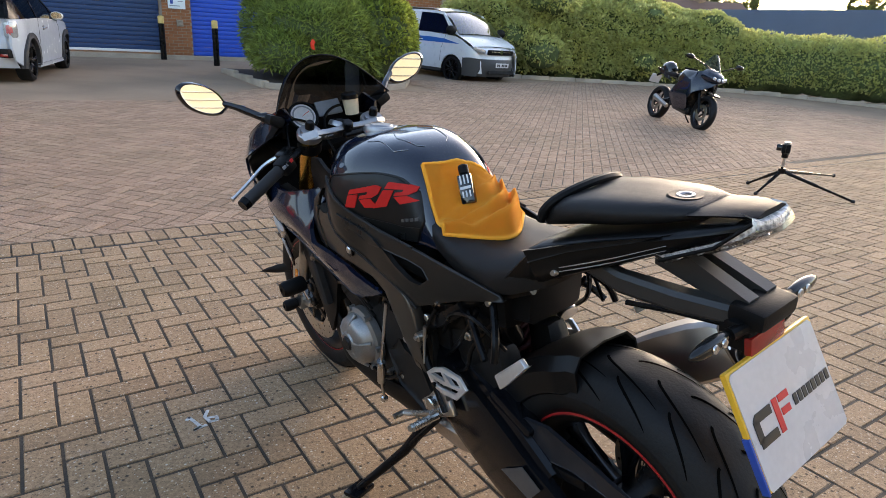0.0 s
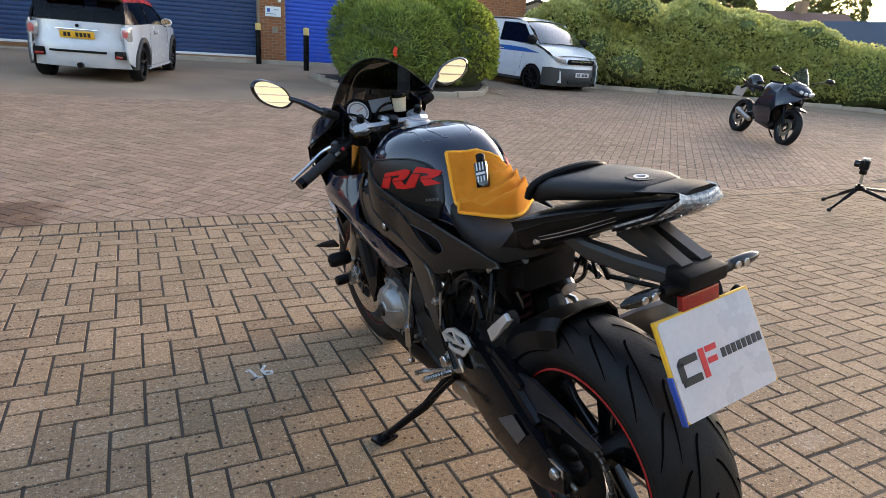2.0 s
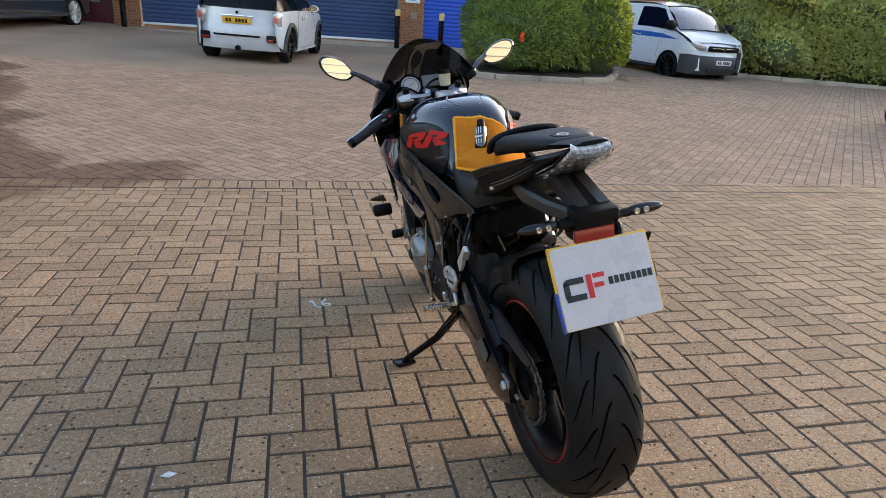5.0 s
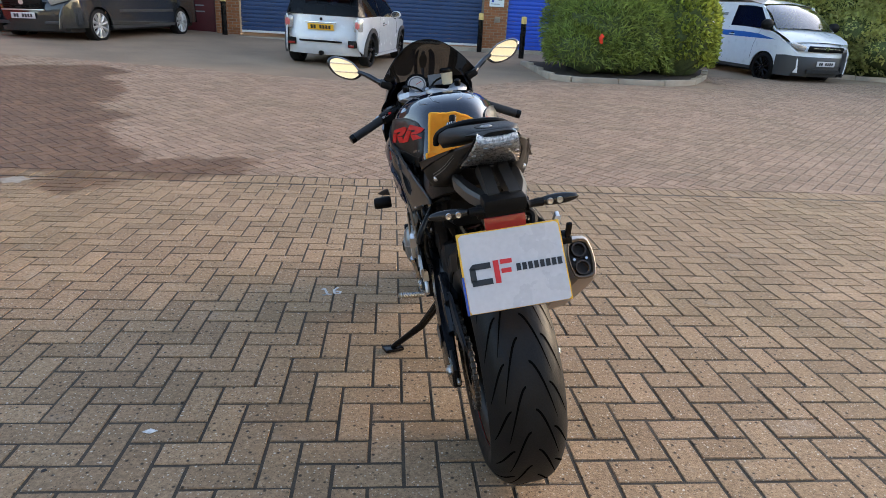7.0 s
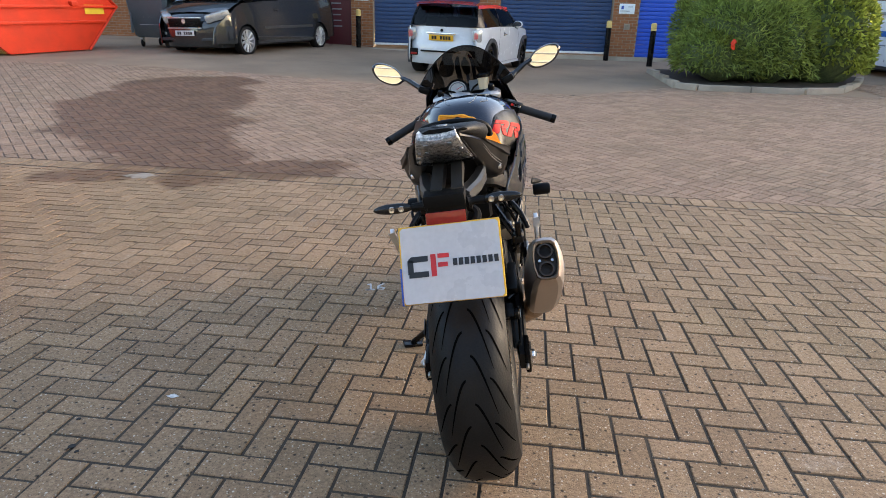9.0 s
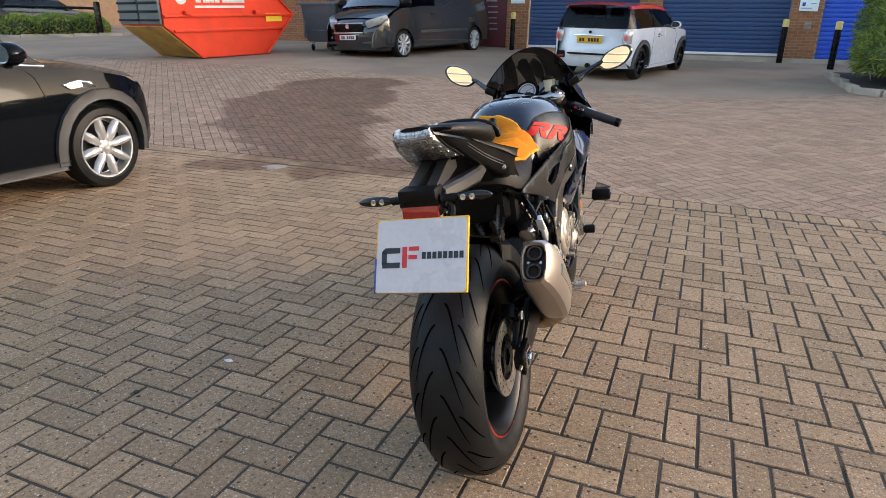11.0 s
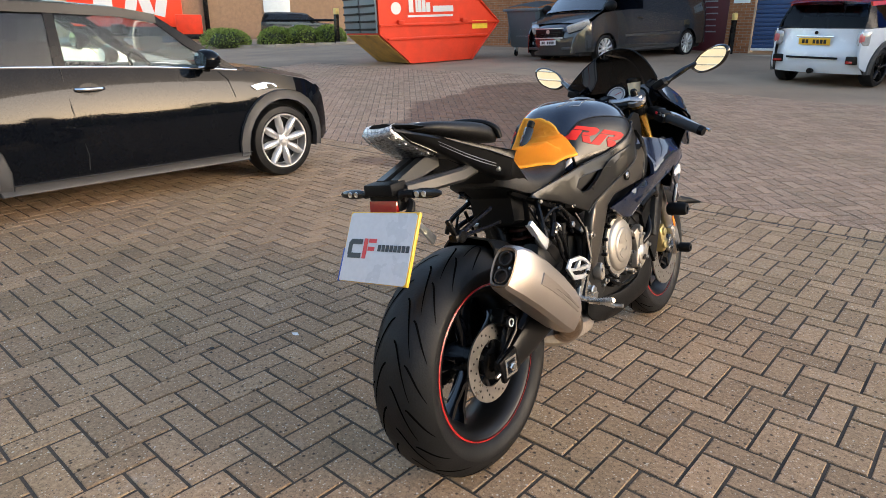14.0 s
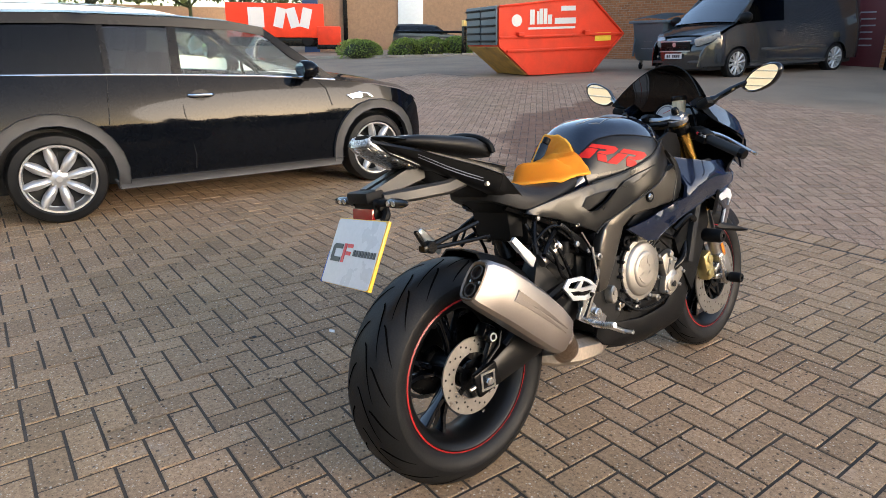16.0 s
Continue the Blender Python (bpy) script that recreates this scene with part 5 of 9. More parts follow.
for s in (1, -1):
    b = panel([(3.45, 0.90), (3.60, 0.86), (3.86, 0.74), (3.88, 0.68), (3.72, 0.68), (3.50, 0.66), (3.50, 0.22), (3.86, 0.22), (3.94, 0.40), (3.92, 0.66)][5:] + [(3.72, 0.68)], lambda y, z: vw_half(y, z) + 0.012, 0.02, 0.08, edge=0.004)
    part("bumper_corner", b if s > 0 else flipped(b), M["car_trim"], vw)
    part("headlamp", box((0.36, 0.16, 0.11), (s * 0.675, 3.80, 0.875), (-6, -s * 16, -s * 40), 0.045), M["lamp_clear"], vw, "clear headlamp")
    b = panel([(-0.8, 1.10), (2.2, 1.10), (2.75, 1.08), (3.35, 0.98), (2.9, 0.98), (-0.8, 0.97)], lambda y, z: vw_half(y, z) + 0.003, 0.002, 0.1)
    part("side_stripe", b if s > 0 else flipped(b), M["blue_stripe"], vw, "blue side stripe")
    for i, ln in enumerate((0.9, 1.2, 0.7)):
        b = panel([(0.4, 0.84 - 0.07 * i), (0.4 + ln, 0.84 - 0.07 * i), (0.4 + ln, 0.87 - 0.07 * i), (0.4, 0.87 - 0.07 * i)], lambda y, z: vw_half(y, z) + 0.003, 0.002, 0.1)
        part("marking", b if s > 0 else flipped(b), M["ink_grey"], vw)
    b = panel([(0.9, 1.45), (1.5, 1.45), (1.5, 1.52), (0.9, 1.52)], lambda y, z: 0.89, 0.002, 0.1)
    part("marking", b if s > 0 else flipped(b), M["ink_grey"], vw)

# white car parked beyond the estate
SB = dict(EST)
SB.update({"mirror_mat": "black_plastic", "barrel": (0.62, 0.020), "paint": "car_white", "roof_mat": "car_white", "flare": None, "sill_mat": "car_white", "rim": "alloy_paint", "pane_mats": ["glass_light", "glass_tint2", "glass_tint2"]})
wb2, _ = car("parked_car", pose(-6.32, 0.25, 0.0, 0, 0, 0) @ Matrix.Diagonal((1, 1, 1.13, 1)), "white car parked beyond the black estate", SB)

# dark car far across the yard
SD = dict(HAT)
SD.update({"paint": "van_grey", "roof_mat": "van_grey", "sill_mat": "car_trim", "rim": "alloy_paint", "rim_kind": "multi"})
car("parked_car", pose(-24.2, 17.7, ground_z(-24, 18) - 0.02, 0, 0, -34), "dark grey car parked in front of the brick unit", SD)

# ---- skip, bin, tripod, second motorcycle ----
M["bin_grey"] = material("blue_grey_bin_plastic", (0.10, 0.13, 0.145), 0.5, var=0.12, bump=0.1, fine=200)
M["skip_yellow"] = material("worn_yellow_steel", (0.42, 0.24, 0.05), 0.6, var=0.3, scale=4, dirt=((0.10, 0.06, 0.03), 2.5, 0.7))
M["label_yellow"] = material("yellow_label", (0.85, 0.55, 0.03), 0.45, bump=0.0)
M["bike2_paint"] = material("grey_green_bike_paint", (0.012, 0.0125, 0.012), 0.22, metal=0.2, var=0.15, bump=0.0, coat=0.8)


def make_skip():
    az = math.degrees(math.atan2(-0.47, 1.76))
    m = pose(-9.28, 11.25, ground_z(-9.3, 12) - 0.02, 2.5, 0, az)
    sk = thing("skip", "red enclosed waste skip with white lettering bars", "skip", m)
    half = 0.85
    # side profile along y, z; the long side faces +x
    prof = [(0.0, 0.0), (1.85, 0.0), (2.45, 0.62), (2.78, 0.92), (1.75, 1.82), (-0.86, 1.62), (-0.86, 0.72)]
    b = panel(prof, lambda y, z: 0.0, 0.02, 0.3)
    part("side_plate", b, M["red_paint"], sk, "red steel skip side")
    b = panel(prof, lambda y, z: -1.75, 0.02, 0.3)
    part("side_plate", b, M["red_paint"], sk)
    b = bmesh.new()
    ring = [[(x, y, z) for y, z in prof] for x in (-0.01, -1.74)]
    loft(ring, b, caps=False)
    part("shell", b, M["red_paint"], sk, "", 20)
    for z0, y0, y1 in ((0.60, -0.66, 2.42), (0.92, -0.86, 2.78)):
        part("rib", box((0.07, y1 - y0, 0.06), (0.03, (y0 + y1) / 2, z0), bevel=0.015), M["red_paint"], sk)
    part("edge_rail", tube([(0.02, 1.75, 1.82), (0.02, 2.78, 0.92), (0.02, 1.85, 0.0)], 0.035, seg=8), M["red_paint"], sk)
    part("edge_rail", tube([(0.02, -0.86, 1.62), (0.02, 1.75, 1.82)], 0.03, seg=8), M["red_paint"], sk)
    part("end_chute", box((1.60, 0.03, 1.08), (-0.87, -0.46, 0.36), (50.5, 0, 0), 0.0), M["skip_yellow"], sk, "worn yellow sloping end")
    for i in range(2):
        dr = part("end_door", box((0.80, 0.06, 0.90), (-0.44 - 0.86 * i, -0.90, 1.20), bevel=0.02), M["bin_grey"], sk, "dark ribbed end door")
        for k in range(5):
            part("door_rib", box((0.80, 0.04, 0.05), (-0.44 - 0.86 * i, -0.94, 0.84 + 0.18 * k), bevel=0.015), M["black_plastic"], dr)
    for y in (-0.3, 1.6):
        part("lug", box((0.12, 0.16, 0.10), (0.07, y, 0.98), bevel=0.02), M["red_paint"], sk)
    # lettering as plain shapes
    for i, (y0, w, h) in enumerate(((-0.30, 0.13, 0.34), (-0.14, 0.06, 0.30), (-0.05, 0.10, 0.36), (0.07, 0.10, 0.36), (0.20, 0.12, 0.22))):
        part("white_block", box((0.004, w, h), (0.013, y0 + 0.35, 1.20 + h / 2), bevel=0), M["white_sheet"], sk, "plain white block")
    part("white_bar", box((0.004, 0.62, 0.14), (0.013, 1.00, 1.27), bevel=0), M["white_sheet"], sk)
    part("white_bar", box((0.004, 1.35, 0.05), (0.013, 0.62, 1.11), bevel=0), M["white_sheet"], sk)
    part("white_bar", box((0.004, 0.42, 0.11), (0.013, 1.08, 1.56), bevel=0), M["white_sheet"], sk)
    part("white_disc", cyl(0.14, 0.004, (0.013, -0.38, 1.30), seg=28), M["white_sheet"], sk)
    part("notice", box((0.004, 0.50, 0.20), (0.024, 2.15, 0.86), bevel=0), M["label_yellow"], sk, "yellow notice plate")


def make_bin():
    m = pose(-7.95, 14.78, ground_z(-8, 14.8) - 0.01, 2.8, 0, -8)
    bn = thing("wheeled_bin", "blue-grey four-wheeled waste bin with white bars", "bin", m)
    rings = []
    for z, hx, hy in ((0.24, 0.46, 0.42), (0.30, 0.50, 0.46), (1.12, 0.58, 0.54), (1.18, 0.60, 0.56)):
        rings.append([(hx * a, hy * b, z) for a, b in ((1, -0.85), (1, 0.85), (0.85, 1), (-0.85, 1), (-1, 0.85), (-1, -0.85), (-0.85, -1), (0.85, -1))])
    part("body", loft(rings), M["bin_grey"], bn)
    part("rim", box((1.26, 1.18, 0.07), (0, 0, 1.20), bevel=0.02), M["bin_grey"], bn)
    part("lid", strip([(-0.56, 1.24), (-0.3, 1.30), (0.2, 1.36), (0.56, 1.30)], lambda y, z: 0.58, 0.05, thick=0.03), M["bin_grey"], bn, "domed lid", 50)
    for x in (-0.36, 0.36):
        for y in (-0.33, 0.33):
            w = part("castor", cyl(0.095, 0.05, (x, y, 0.10), (0, 0, 20), seg=20, bevel=0.012), M["rubber"], bn)
            part("castor_fork", box((0.07, 0.07, 0.12), (x, y, 0.19), bevel=0.01), M["white_paint"], w)
        part("rib", box((0.05, 0.04, 0.75), (x * 1.25, -0.50, 0.72), (-5.5, 0, 0), 0.01), M["bin_grey"], bn)
    for z, w in ((0.98, 0.50), (0.56, 0.52), (0.74, 0.30)):
        part("marking", box((w, 0.004, 0.05), (0.02, -0.518 + (0.98 - z) * 0.09, z), (-5.5, 0, 0), 0), M["white_sheet"] if z < 0.9 else M["black_plastic"], bn)
    part("mark_disc", cyl(0.075, 0.004, (-0.22, -0.494, 0.745), (0, 0, 90), seg=24), M["white_sheet"], bn)


def make_tripod():
    t = thing("tripod", "low black tripod holding a small action camera", "tripod", pose(6.12, 3.08, 0))
    hub = Vector((0, 0, 0.225))
    part("hub", cyl(0.035, 0.05, tuple(hub), (0, 90, 0), seg=18, bevel=0.006), M["black_satin"], t)
    for i, f in enumerate(((-0.28, 0.06, 0.012), (0.18, 0.41, 0.012), (0.30, -0.56, 0.012), (1.10, 0.0, 0.10))):
        f = Vector(f)
        leg = part("leg" if i < 3 else "handle", tube([hub, hub.lerp(f, 0.5), hub.lerp(f, 0.52), f], [0.017, 0.016, 0.012, 0.011], seg=10), M["black_satin"], t)
        part("foot", cyl(0.018, 0.03, tuple(f), (0, 60, 0), seg=12, bevel=0.005), M["rubber"], leg)
    part("column", tube([hub, (0, 0, 0.37)], 0.014, seg=10), M["steel"], t)
    part("pan_lever", tube([(0, 0, 0.27), (-0.07, -0.03, 0.262)], [0.006, 0.012], seg=8), M["black_plastic"], t)
    part("head", box((0.05, 0.05, 0.05), (0, 0, 0.375), bevel=0.01), M["black_satin"], t)
    cm = thing("action_camera", "small black camera on the low tripod", "camera", pose(6.12, 3.08, 0.40, 0, 0, 25))
    part("body", box((0.125, 0.075, 0.085), (0, 0, 0.043), bevel=0.01), M["black_plastic"], cm)
    part("viewfinder", box((0.05, 0.06, 0.025), (0, 0, 0.092), bevel=0.008), M["steel"], cm)
    part("lens", cyl(0.032, 0.05, (0, 0.06, 0.045), (0, 0, 90), seg=22, bevel=0.004), M["black_gloss"], cm)
    loop = [(-0.07 - 0.05 * math.sin(a) - 0.02, 0.0, 0.05 + 0.055 * math.cos(a)) for a in (i * math.tau / 16 for i in range(17))]
    part("strap_loop", tube(loop, 0.003, seg=6), M["black_satin"], cm)


def make_second_bike():
    hd = Vector((9.69 - 10.13, 6.43 - 7.65, 0))
    rz = math.degrees(math.atan2(-hd.x, hd.y))
    m = pose(10.13, 7.68, ground_z(10, 7.5) - 0.02, -2.8, -9, rz)
    b2 = thing("motorcycle", "grey-black faired motorcycle parked by the hedge kerb", "motorcycle", m)

    def p2(name, bm, mat, label="", smooth=45):
        return part(name, bm, M[mat], b2, label, smooth)
    for y, R, hw in ((0, 0.31, 0.075), (1.36, 0.30, 0.058)):
        t = p2("tyre", revolve([(R * 0.70, -hw * 0.8), (R * 0.85, -hw), (R * 0.96, -hw * 0.6), (R, 0), (R * 0.96, hw * 0.6), (R * 0.85, hw), (R * 0.70, hw * 0.8)], 48, pose(0, y, R)), "rubber")
        part("rim", revolve([(R * 0.70, -hw * 0.6), (R * 0.73, -hw * 0.7), (R * 0.73, hw * 0.7), (R * 0.70, hw * 0.6), (R * 0.64, 0)], 48, pose(0, y, R), closed=True), M["black_gloss"], t)
        for k in range(5):
            a = k * math.tau / 5
            part("spoke", tube([(0, y, R), (0, y + R * 0.68 * math.cos(a), R + R * 0.68 * math.sin(a))], 0.015, seg=6), M["black_gloss"], t)
        part("brake_disc", revolve([(R * 0.28, 0), (R * 0.46, 0), (R * 0.46, 0.005), (R * 0.28, 0.005)], 40, pose(hw * 0.9, y, R), closed=True), M["disc_steel"] if "disc_steel" in M else M["steel"], t)
    for s in (1, -1):
        p2("fork_leg", tube([(s * 0.10, 1.36, 0.30), (s * 0.10, 1.07, 0.92)], 0.024, seg=12), "black_satin")
        p2("swingarm", tube([(s * 0.10, 0.0, 0.31), (s * 0.11, 0.48, 0.42)], 0.028, seg=8), "black_satin")
        side2 = [(0.52, 0.50), (0.66, 0.30), (0.95, 0.24), (1.08, 0.34), (1.10, 0.50), (1.18, 0.60), (1.40, 0.72), (1.50, 0.84), (1.42, 0.94), (1.24, 1.00), (1.06, 0.94), (0.90, 0.80), (0.72, 0.70)]
        pn = panel(side2, lambda v, w: 0.25 - 0.62 * max(0, v - 1.12) - 0.9 * (w - 0.62) ** 2 - 0.15 * max(0, 0.7 - v), 0.01, 0.05, edge=0.003)
        p2("side_fairing", pn if s > 0 else flipped(pn), "bike_paint", "gloss black side fairing", 60)
        ck = panel([(1.10, 0.88), (1.24, 0.94), (1.42, 0.90), (1.46, 0.84), (1.30, 0.80)], lambda v, w: 0.262 - 0.62 * max(0, v - 1.12) - 0.9 * (w - 0.62) ** 2, 0.01, 0.05, edge=0.003)
        p2("cheek_panel", ck if s > 0 else flipped(ck), "bike2_paint", "silver-grey upper fairing cheek", 60)
        tp = panel([(-0.26, 0.93), (0.05, 0.88), (0.25, 0.80), (0.36, 0.72), (0.10, 0.77), (-0.15, 0.86)], lambda v, w: 0.10 + 0.1 * max(0, v), 0.01, 0.06)
        p2("tail_panel", tp if s > 0 else flipped(tp), "bike2_paint")
        st = tube(spline([(s * 0.12, 1.32, 1.02), (s * 0.28, 1.28, 1.08), (s * 0.46, 1.24, 1.13)], 4), 0.009, seg=8)
        ml = p2("mirror_stalk", st, "black_satin")
        ms = bmesh.new()
        bmesh.ops.create_uvsphere(ms, u_segments=16, v_segments=10, radius=1.0, matrix=Matrix.LocRotScale((s * 0.50, 1.23, 1.14), None, (0.085, 0.028, 0.040)))
        part("mirror_shell", ms, M["black_gloss"], ml, "", 70)
        p2("grip", tube([(s * 0.16, 1.06, 0.96), (s * 0.36, 0.98, 0.95)], 0.016, seg=10), "black_plastic")
        for k in range(2):
            p2("headlamp", box((0.055, 0.05, 0.045), (s * (0.035 + 0.065 * k), 1.515 - 0.035 * k, 0.86 + 0.012 * k), (-20, -s * 14, -s * 24), 0.014), "lamp_bright", "bright slim headlamp")
    rings = []
    for v, w, t, z0 in ((0.38, 0.06, 0.84, 0.76), (0.46, 0.11, 0.93, 0.74), (0.62, 0.15, 0.99, 0.72), (0.80, 0.15, 0.98, 0.72), (0.98, 0.10, 0.94, 0.78)):
        rings.append([(w * math.cos(a), v, z0 + (t - z0) * math.sin(a) ** 0.8 if math.sin(a) > 0 else z0) for a in (math.pi * k / 14 for k in range(15))])
    p2("tank", loft(rings), "bike2_paint", "grey fuel tank")
    p2("seat", box((0.24, 0.36, 0.08), (0, 0.26, 0.83), (0, 0, 0), 0.03), "seat_vinyl" if "seat_vinyl" in M else "black_plastic")
    hump = loft([[(hw * math.cos(a), v, z0 + h * max(-0.35, math.sin(a))) for a in (k * math.tau / 16 for k in range(16))] for v, hw, z0, h in ((-0.20, 0.05, 0.93, 0.03), (-0.14, 0.09, 0.93, 0.09), (-0.02, 0.115, 0.92, 0.14), (0.08, 0.115, 0.90, 0.15), (0.15, 0.10, 0.87, 0.12), (0.18, 0.06, 0.86, 0.05))])
    hp = p2("pillion_seat", hump, "bike2_paint", "silver-grey humped pillion cover", 60)
    part("pad", loft([[(hw * math.cos(a), v, z + 0.022 * math.sin(a)) for a in (k * math.tau / 12 for k in range(12))] for v, hw, z in ((0.17, 0.05, 0.92), (0.195, 0.085, 0.925), (0.21, 0.06, 0.93))]), M["black_satin"], hp, "dark front pad", 60)
    p2("engine", box((0.30, 0.44, 0.36), (0, 0.72, 0.48), (0, 0, 0), 0.05), "black_satin")
    p2("belly_pan", box((0.30, 0.46, 0.14), (0, 0.84, 0.30), (-8, 0, 0), 0.05), "bike2_paint")
    p2("silencer", tube([(0.16, 0.50, 0.28), (0.19, 0.10, 0.40)], [0.035, 0.05], seg=14), "steel")
    rings = []
    for i in range(9):
        f = i / 8
        rings.append([((0.16 - 0.05 * f) * t, (1.17 + 0.03 * (1 - t * t)) * (1 - f) + (1.43 - 0.07 * t * t) * f, (1.06 + 0.20 * (1 - t * t)) * (1 - f) + 0.92 * f + 0.03 * math.sin(math.pi * f) * (1 - t * t)) for t in (k / 6 - 1 for k in range(13))])
    p2("windscreen", loft(rings, closed=False), "glass_tint2", "clear grey windscreen", 70)
    nose2 = loft([[(hw * math.cos(a), v, z + hh * math.sin(a)) for a in (k * math.tau / 16 for k in range(16))] for v, hw, z, hh in ((1.20, 0.17, 0.90, 0.13), (1.32, 0.165, 0.89, 0.115), (1.42, 0.14, 0.875, 0.09), (1.49, 0.10, 0.86, 0.06), (1.53, 0.04, 0.845, 0.025))])
    p2("nose_cowl", nose2, "bike_paint", "pointed black nose", 60)
    pl2 = p2("number_plate", box((0.22, 0.008, 0.17), (0, -0.36, 0.72), (-22, 0, 0), 0.003), "white_sheet", "pale plate with plain bars")
    p2("plate_hanger", tube([(0, -0.18, 0.84), (0, -0.34, 0.78)], 0.02, seg=8), "black_plastic")
    p2("mudguard", box((0.12, 0.34, 0.03), (0, 1.40, 0.63), (-12, 0, 0), 0.012), "bike2_paint")
    p2("side_stand", tube([(-0.12, 0.60, 0.28), (-0.30, 0.66, 0.055)], 0.013, seg=8), "black_satin")


make_skip()
make_bin()
make_tripod()

# ---- the sports motorcycle: x to its right, y ahead, z up, from the rear tyre's contact with the ground ----
M["bike_paint"] = material("gloss_blue_black_paint", (0.006, 0.010, 0.022), 0.14, spec=0.3, var=0.15, fine=900, bump=0.0, coat=1.0, rough_var=0.3)
M["fairing_paint"] = material("satin_blue_black_paint", (0.007, 0.012, 0.030), 0.20, spec=0.35, var=0.15, fine=900, bump=0.0, coat=0.6, rough_var=0.2)
M["arm_black"] = material("gloss_black_cast_alloy", (0.004, 0.0045, 0.006), 0.18, spec=0.3, var=0.15, bump=0.05, fine=300)
M["guard_slate"] = material("slate_plastic_guard", (0.020, 0.022, 0.027), 0.36, metal=0.2, var=0.12, bump=0.04, fine=350)
M["cover_grey"] = material("cast_grey_cover", (0.30, 0.30, 0.29), 0.42, metal=0.8, var=0.15, scale=20, bump=0.1, fine=300)
M["decal_pale"] = material("pale_grey_decal", (0.55, 0.56, 0.57), 0.35, bump=0.0)
M["bike_satin"] = material("satin_graphite_panel", (0.031, 0.030, 0.028), 0.30, metal=0.65, var=0.1, bump=0.03, fine=400)
M["bike_frame"] = material("cast_alloy_frame", (0.108, 0.097, 0.083), 0.31, metal=0.8, var=0.1, bump=0.12, fine=350)
M["carbon"] = material("dark_tank_panel", (0.007, 0.007, 0.007), 0.34, spec=0.3, var=0.2, bump=0.08, fine=600)
M["seat_vinyl"] = material("black_seat_vinyl", (0.007, 0.0065, 0.0065), 0.5, spec=0.3, var=0.15, bump=0.35, fine=420)
M["engine_champagne"] = material("champagne_engine_cover", (0.40, 0.365, 0.315), 0.42, metal=0.8, var=0.1, bump=0.1, fine=300)
M["engine_dark"] = material("dark_cast_engine", (0.012, 0.0115, 0.011), 0.5, metal=0.2, spec=0.3, var=0.2, bump=0.3, fine=200)
M["titanium"] = material("titanium_silencer", (0.50, 0.455, 0.42), 0.40, metal=1.0, var=0.08, scale=5, bump=0.05, fine=500)
M["hot_steel"] = material("heat_stained_steel", (0.42, 0.33, 0.25), 0.34, metal=1.0, var=0.3, scale=16, bump=0.06)
M["collector"] = material("pale_collector_steel", (0.58, 0.50, 0.42), 0.38, metal=0.9, var=0.15, scale=10, bump=0.06)
M["hanger"] = material("satin_hanger_plastic", (0.022, 0.021, 0.020), 0.40, spec=0.6, var=0.15, bump=0.1, fine=400)
M["white_alloy"] = material("bright_milled_alloy", (0.80, 0.80, 0.79), 0.36, metal=0.75, var=0.05, bump=0.03)
M["lens_glass"] = glass_material("clear_lamp_lens", (0.90, 0.90, 0.90), 0.06, 1.6)
M["lamp_grey"] = material("silvered_lamp_housing", (0.60, 0.58, 0.56), 0.28, metal=0.3, spec=0.5, var=0.5, scale=120, fine=260, bump=0.4)
M["hugger_gloss"] = material("semi_gloss_black_plastic", (0.004, 0.004, 0.0042), 0.36, spec=0.28, var=0.15, bump=0.05, fine=300)
M["soot"] = material("sooty_outlet_steel", (0.045, 0.034, 0.027), 0.5, metal=0.3, var=0.2, bump=0.05)
M["yoke_alloy"] = material("satin_milled_alloy", (0.34, 0.34, 0.35), 0.36, metal=0.9, var=0.08, bump=0.06)
M["lamp_bowl"] = material("lamp_bowl_silver", (0.75, 0.75, 0.74), 0.25, metal=0.6, var=0.05, bump=0.0)
M["crease_dark"] = material("stained_rim_and_groove_shade", (0.22, 0.17, 0.13), 0.5, metal=0.9, var=0.15)
M["gold"] = material("gold_anodised_fork", (0.72, 0.40, 0.09), 0.25, metal=1.0, var=0.06, bump=0.02)
M["caliper_gold"] = material("pale_gold_caliper", (0.58, 0.46, 0.20), 0.35, metal=0.8, var=0.08)
M["disc_steel"] = material("ground_brake_disc", (0.55, 0.53, 0.50), 0.30, metal=1.0, var=0.1, scale=30, bump=0.08)
M["reservoir"] = material("cream_reservoir_plastic", (0.70, 0.60, 0.42), 0.35, var=0.06, bump=0.02)
M["dial"] = material("white_dial_face", (0.70, 0.70, 0.70), 0.4, bump=0.0)
M["spring_red"] = material("red_spring_paint", (0.045, 0.006, 0.005), 0.45, bump=0.0)
M["chain"] = material("steel_chain", (0.10, 0.09, 0.08), 0.45, metal=0.9, var=0.2, bump=0.2)
M["smoke_lens"] = material("smoked_lens", (0.010, 0.010, 0.010), 0.2, metal=0.0, var=0.2, bump=0.0, spec=0.3, coat=0.3)
M["red_gloss2"] = material("red_tank_graphic", (0.55, 0.02, 0.015), 0.5, var=0.06, bump=0.0, spec=0.15)
M["grip_rubber"] = material("ribbed_grip_rubber", (0.014, 0.014, 0.015), 0.7, bump=0.3, fine=500)

BIKE = pose(1.011, 0.648, 0, 0, -9.7, 2.1)
bike = thing("motorcycle", "black sports motorcycle with red tank graphics on its side stand", "motorcycle", BIKE)


def bp(name, bm, mat, label="", parent=None, smooth=35):
    return part(name, bm, M[mat], parent or bike, label, smooth)


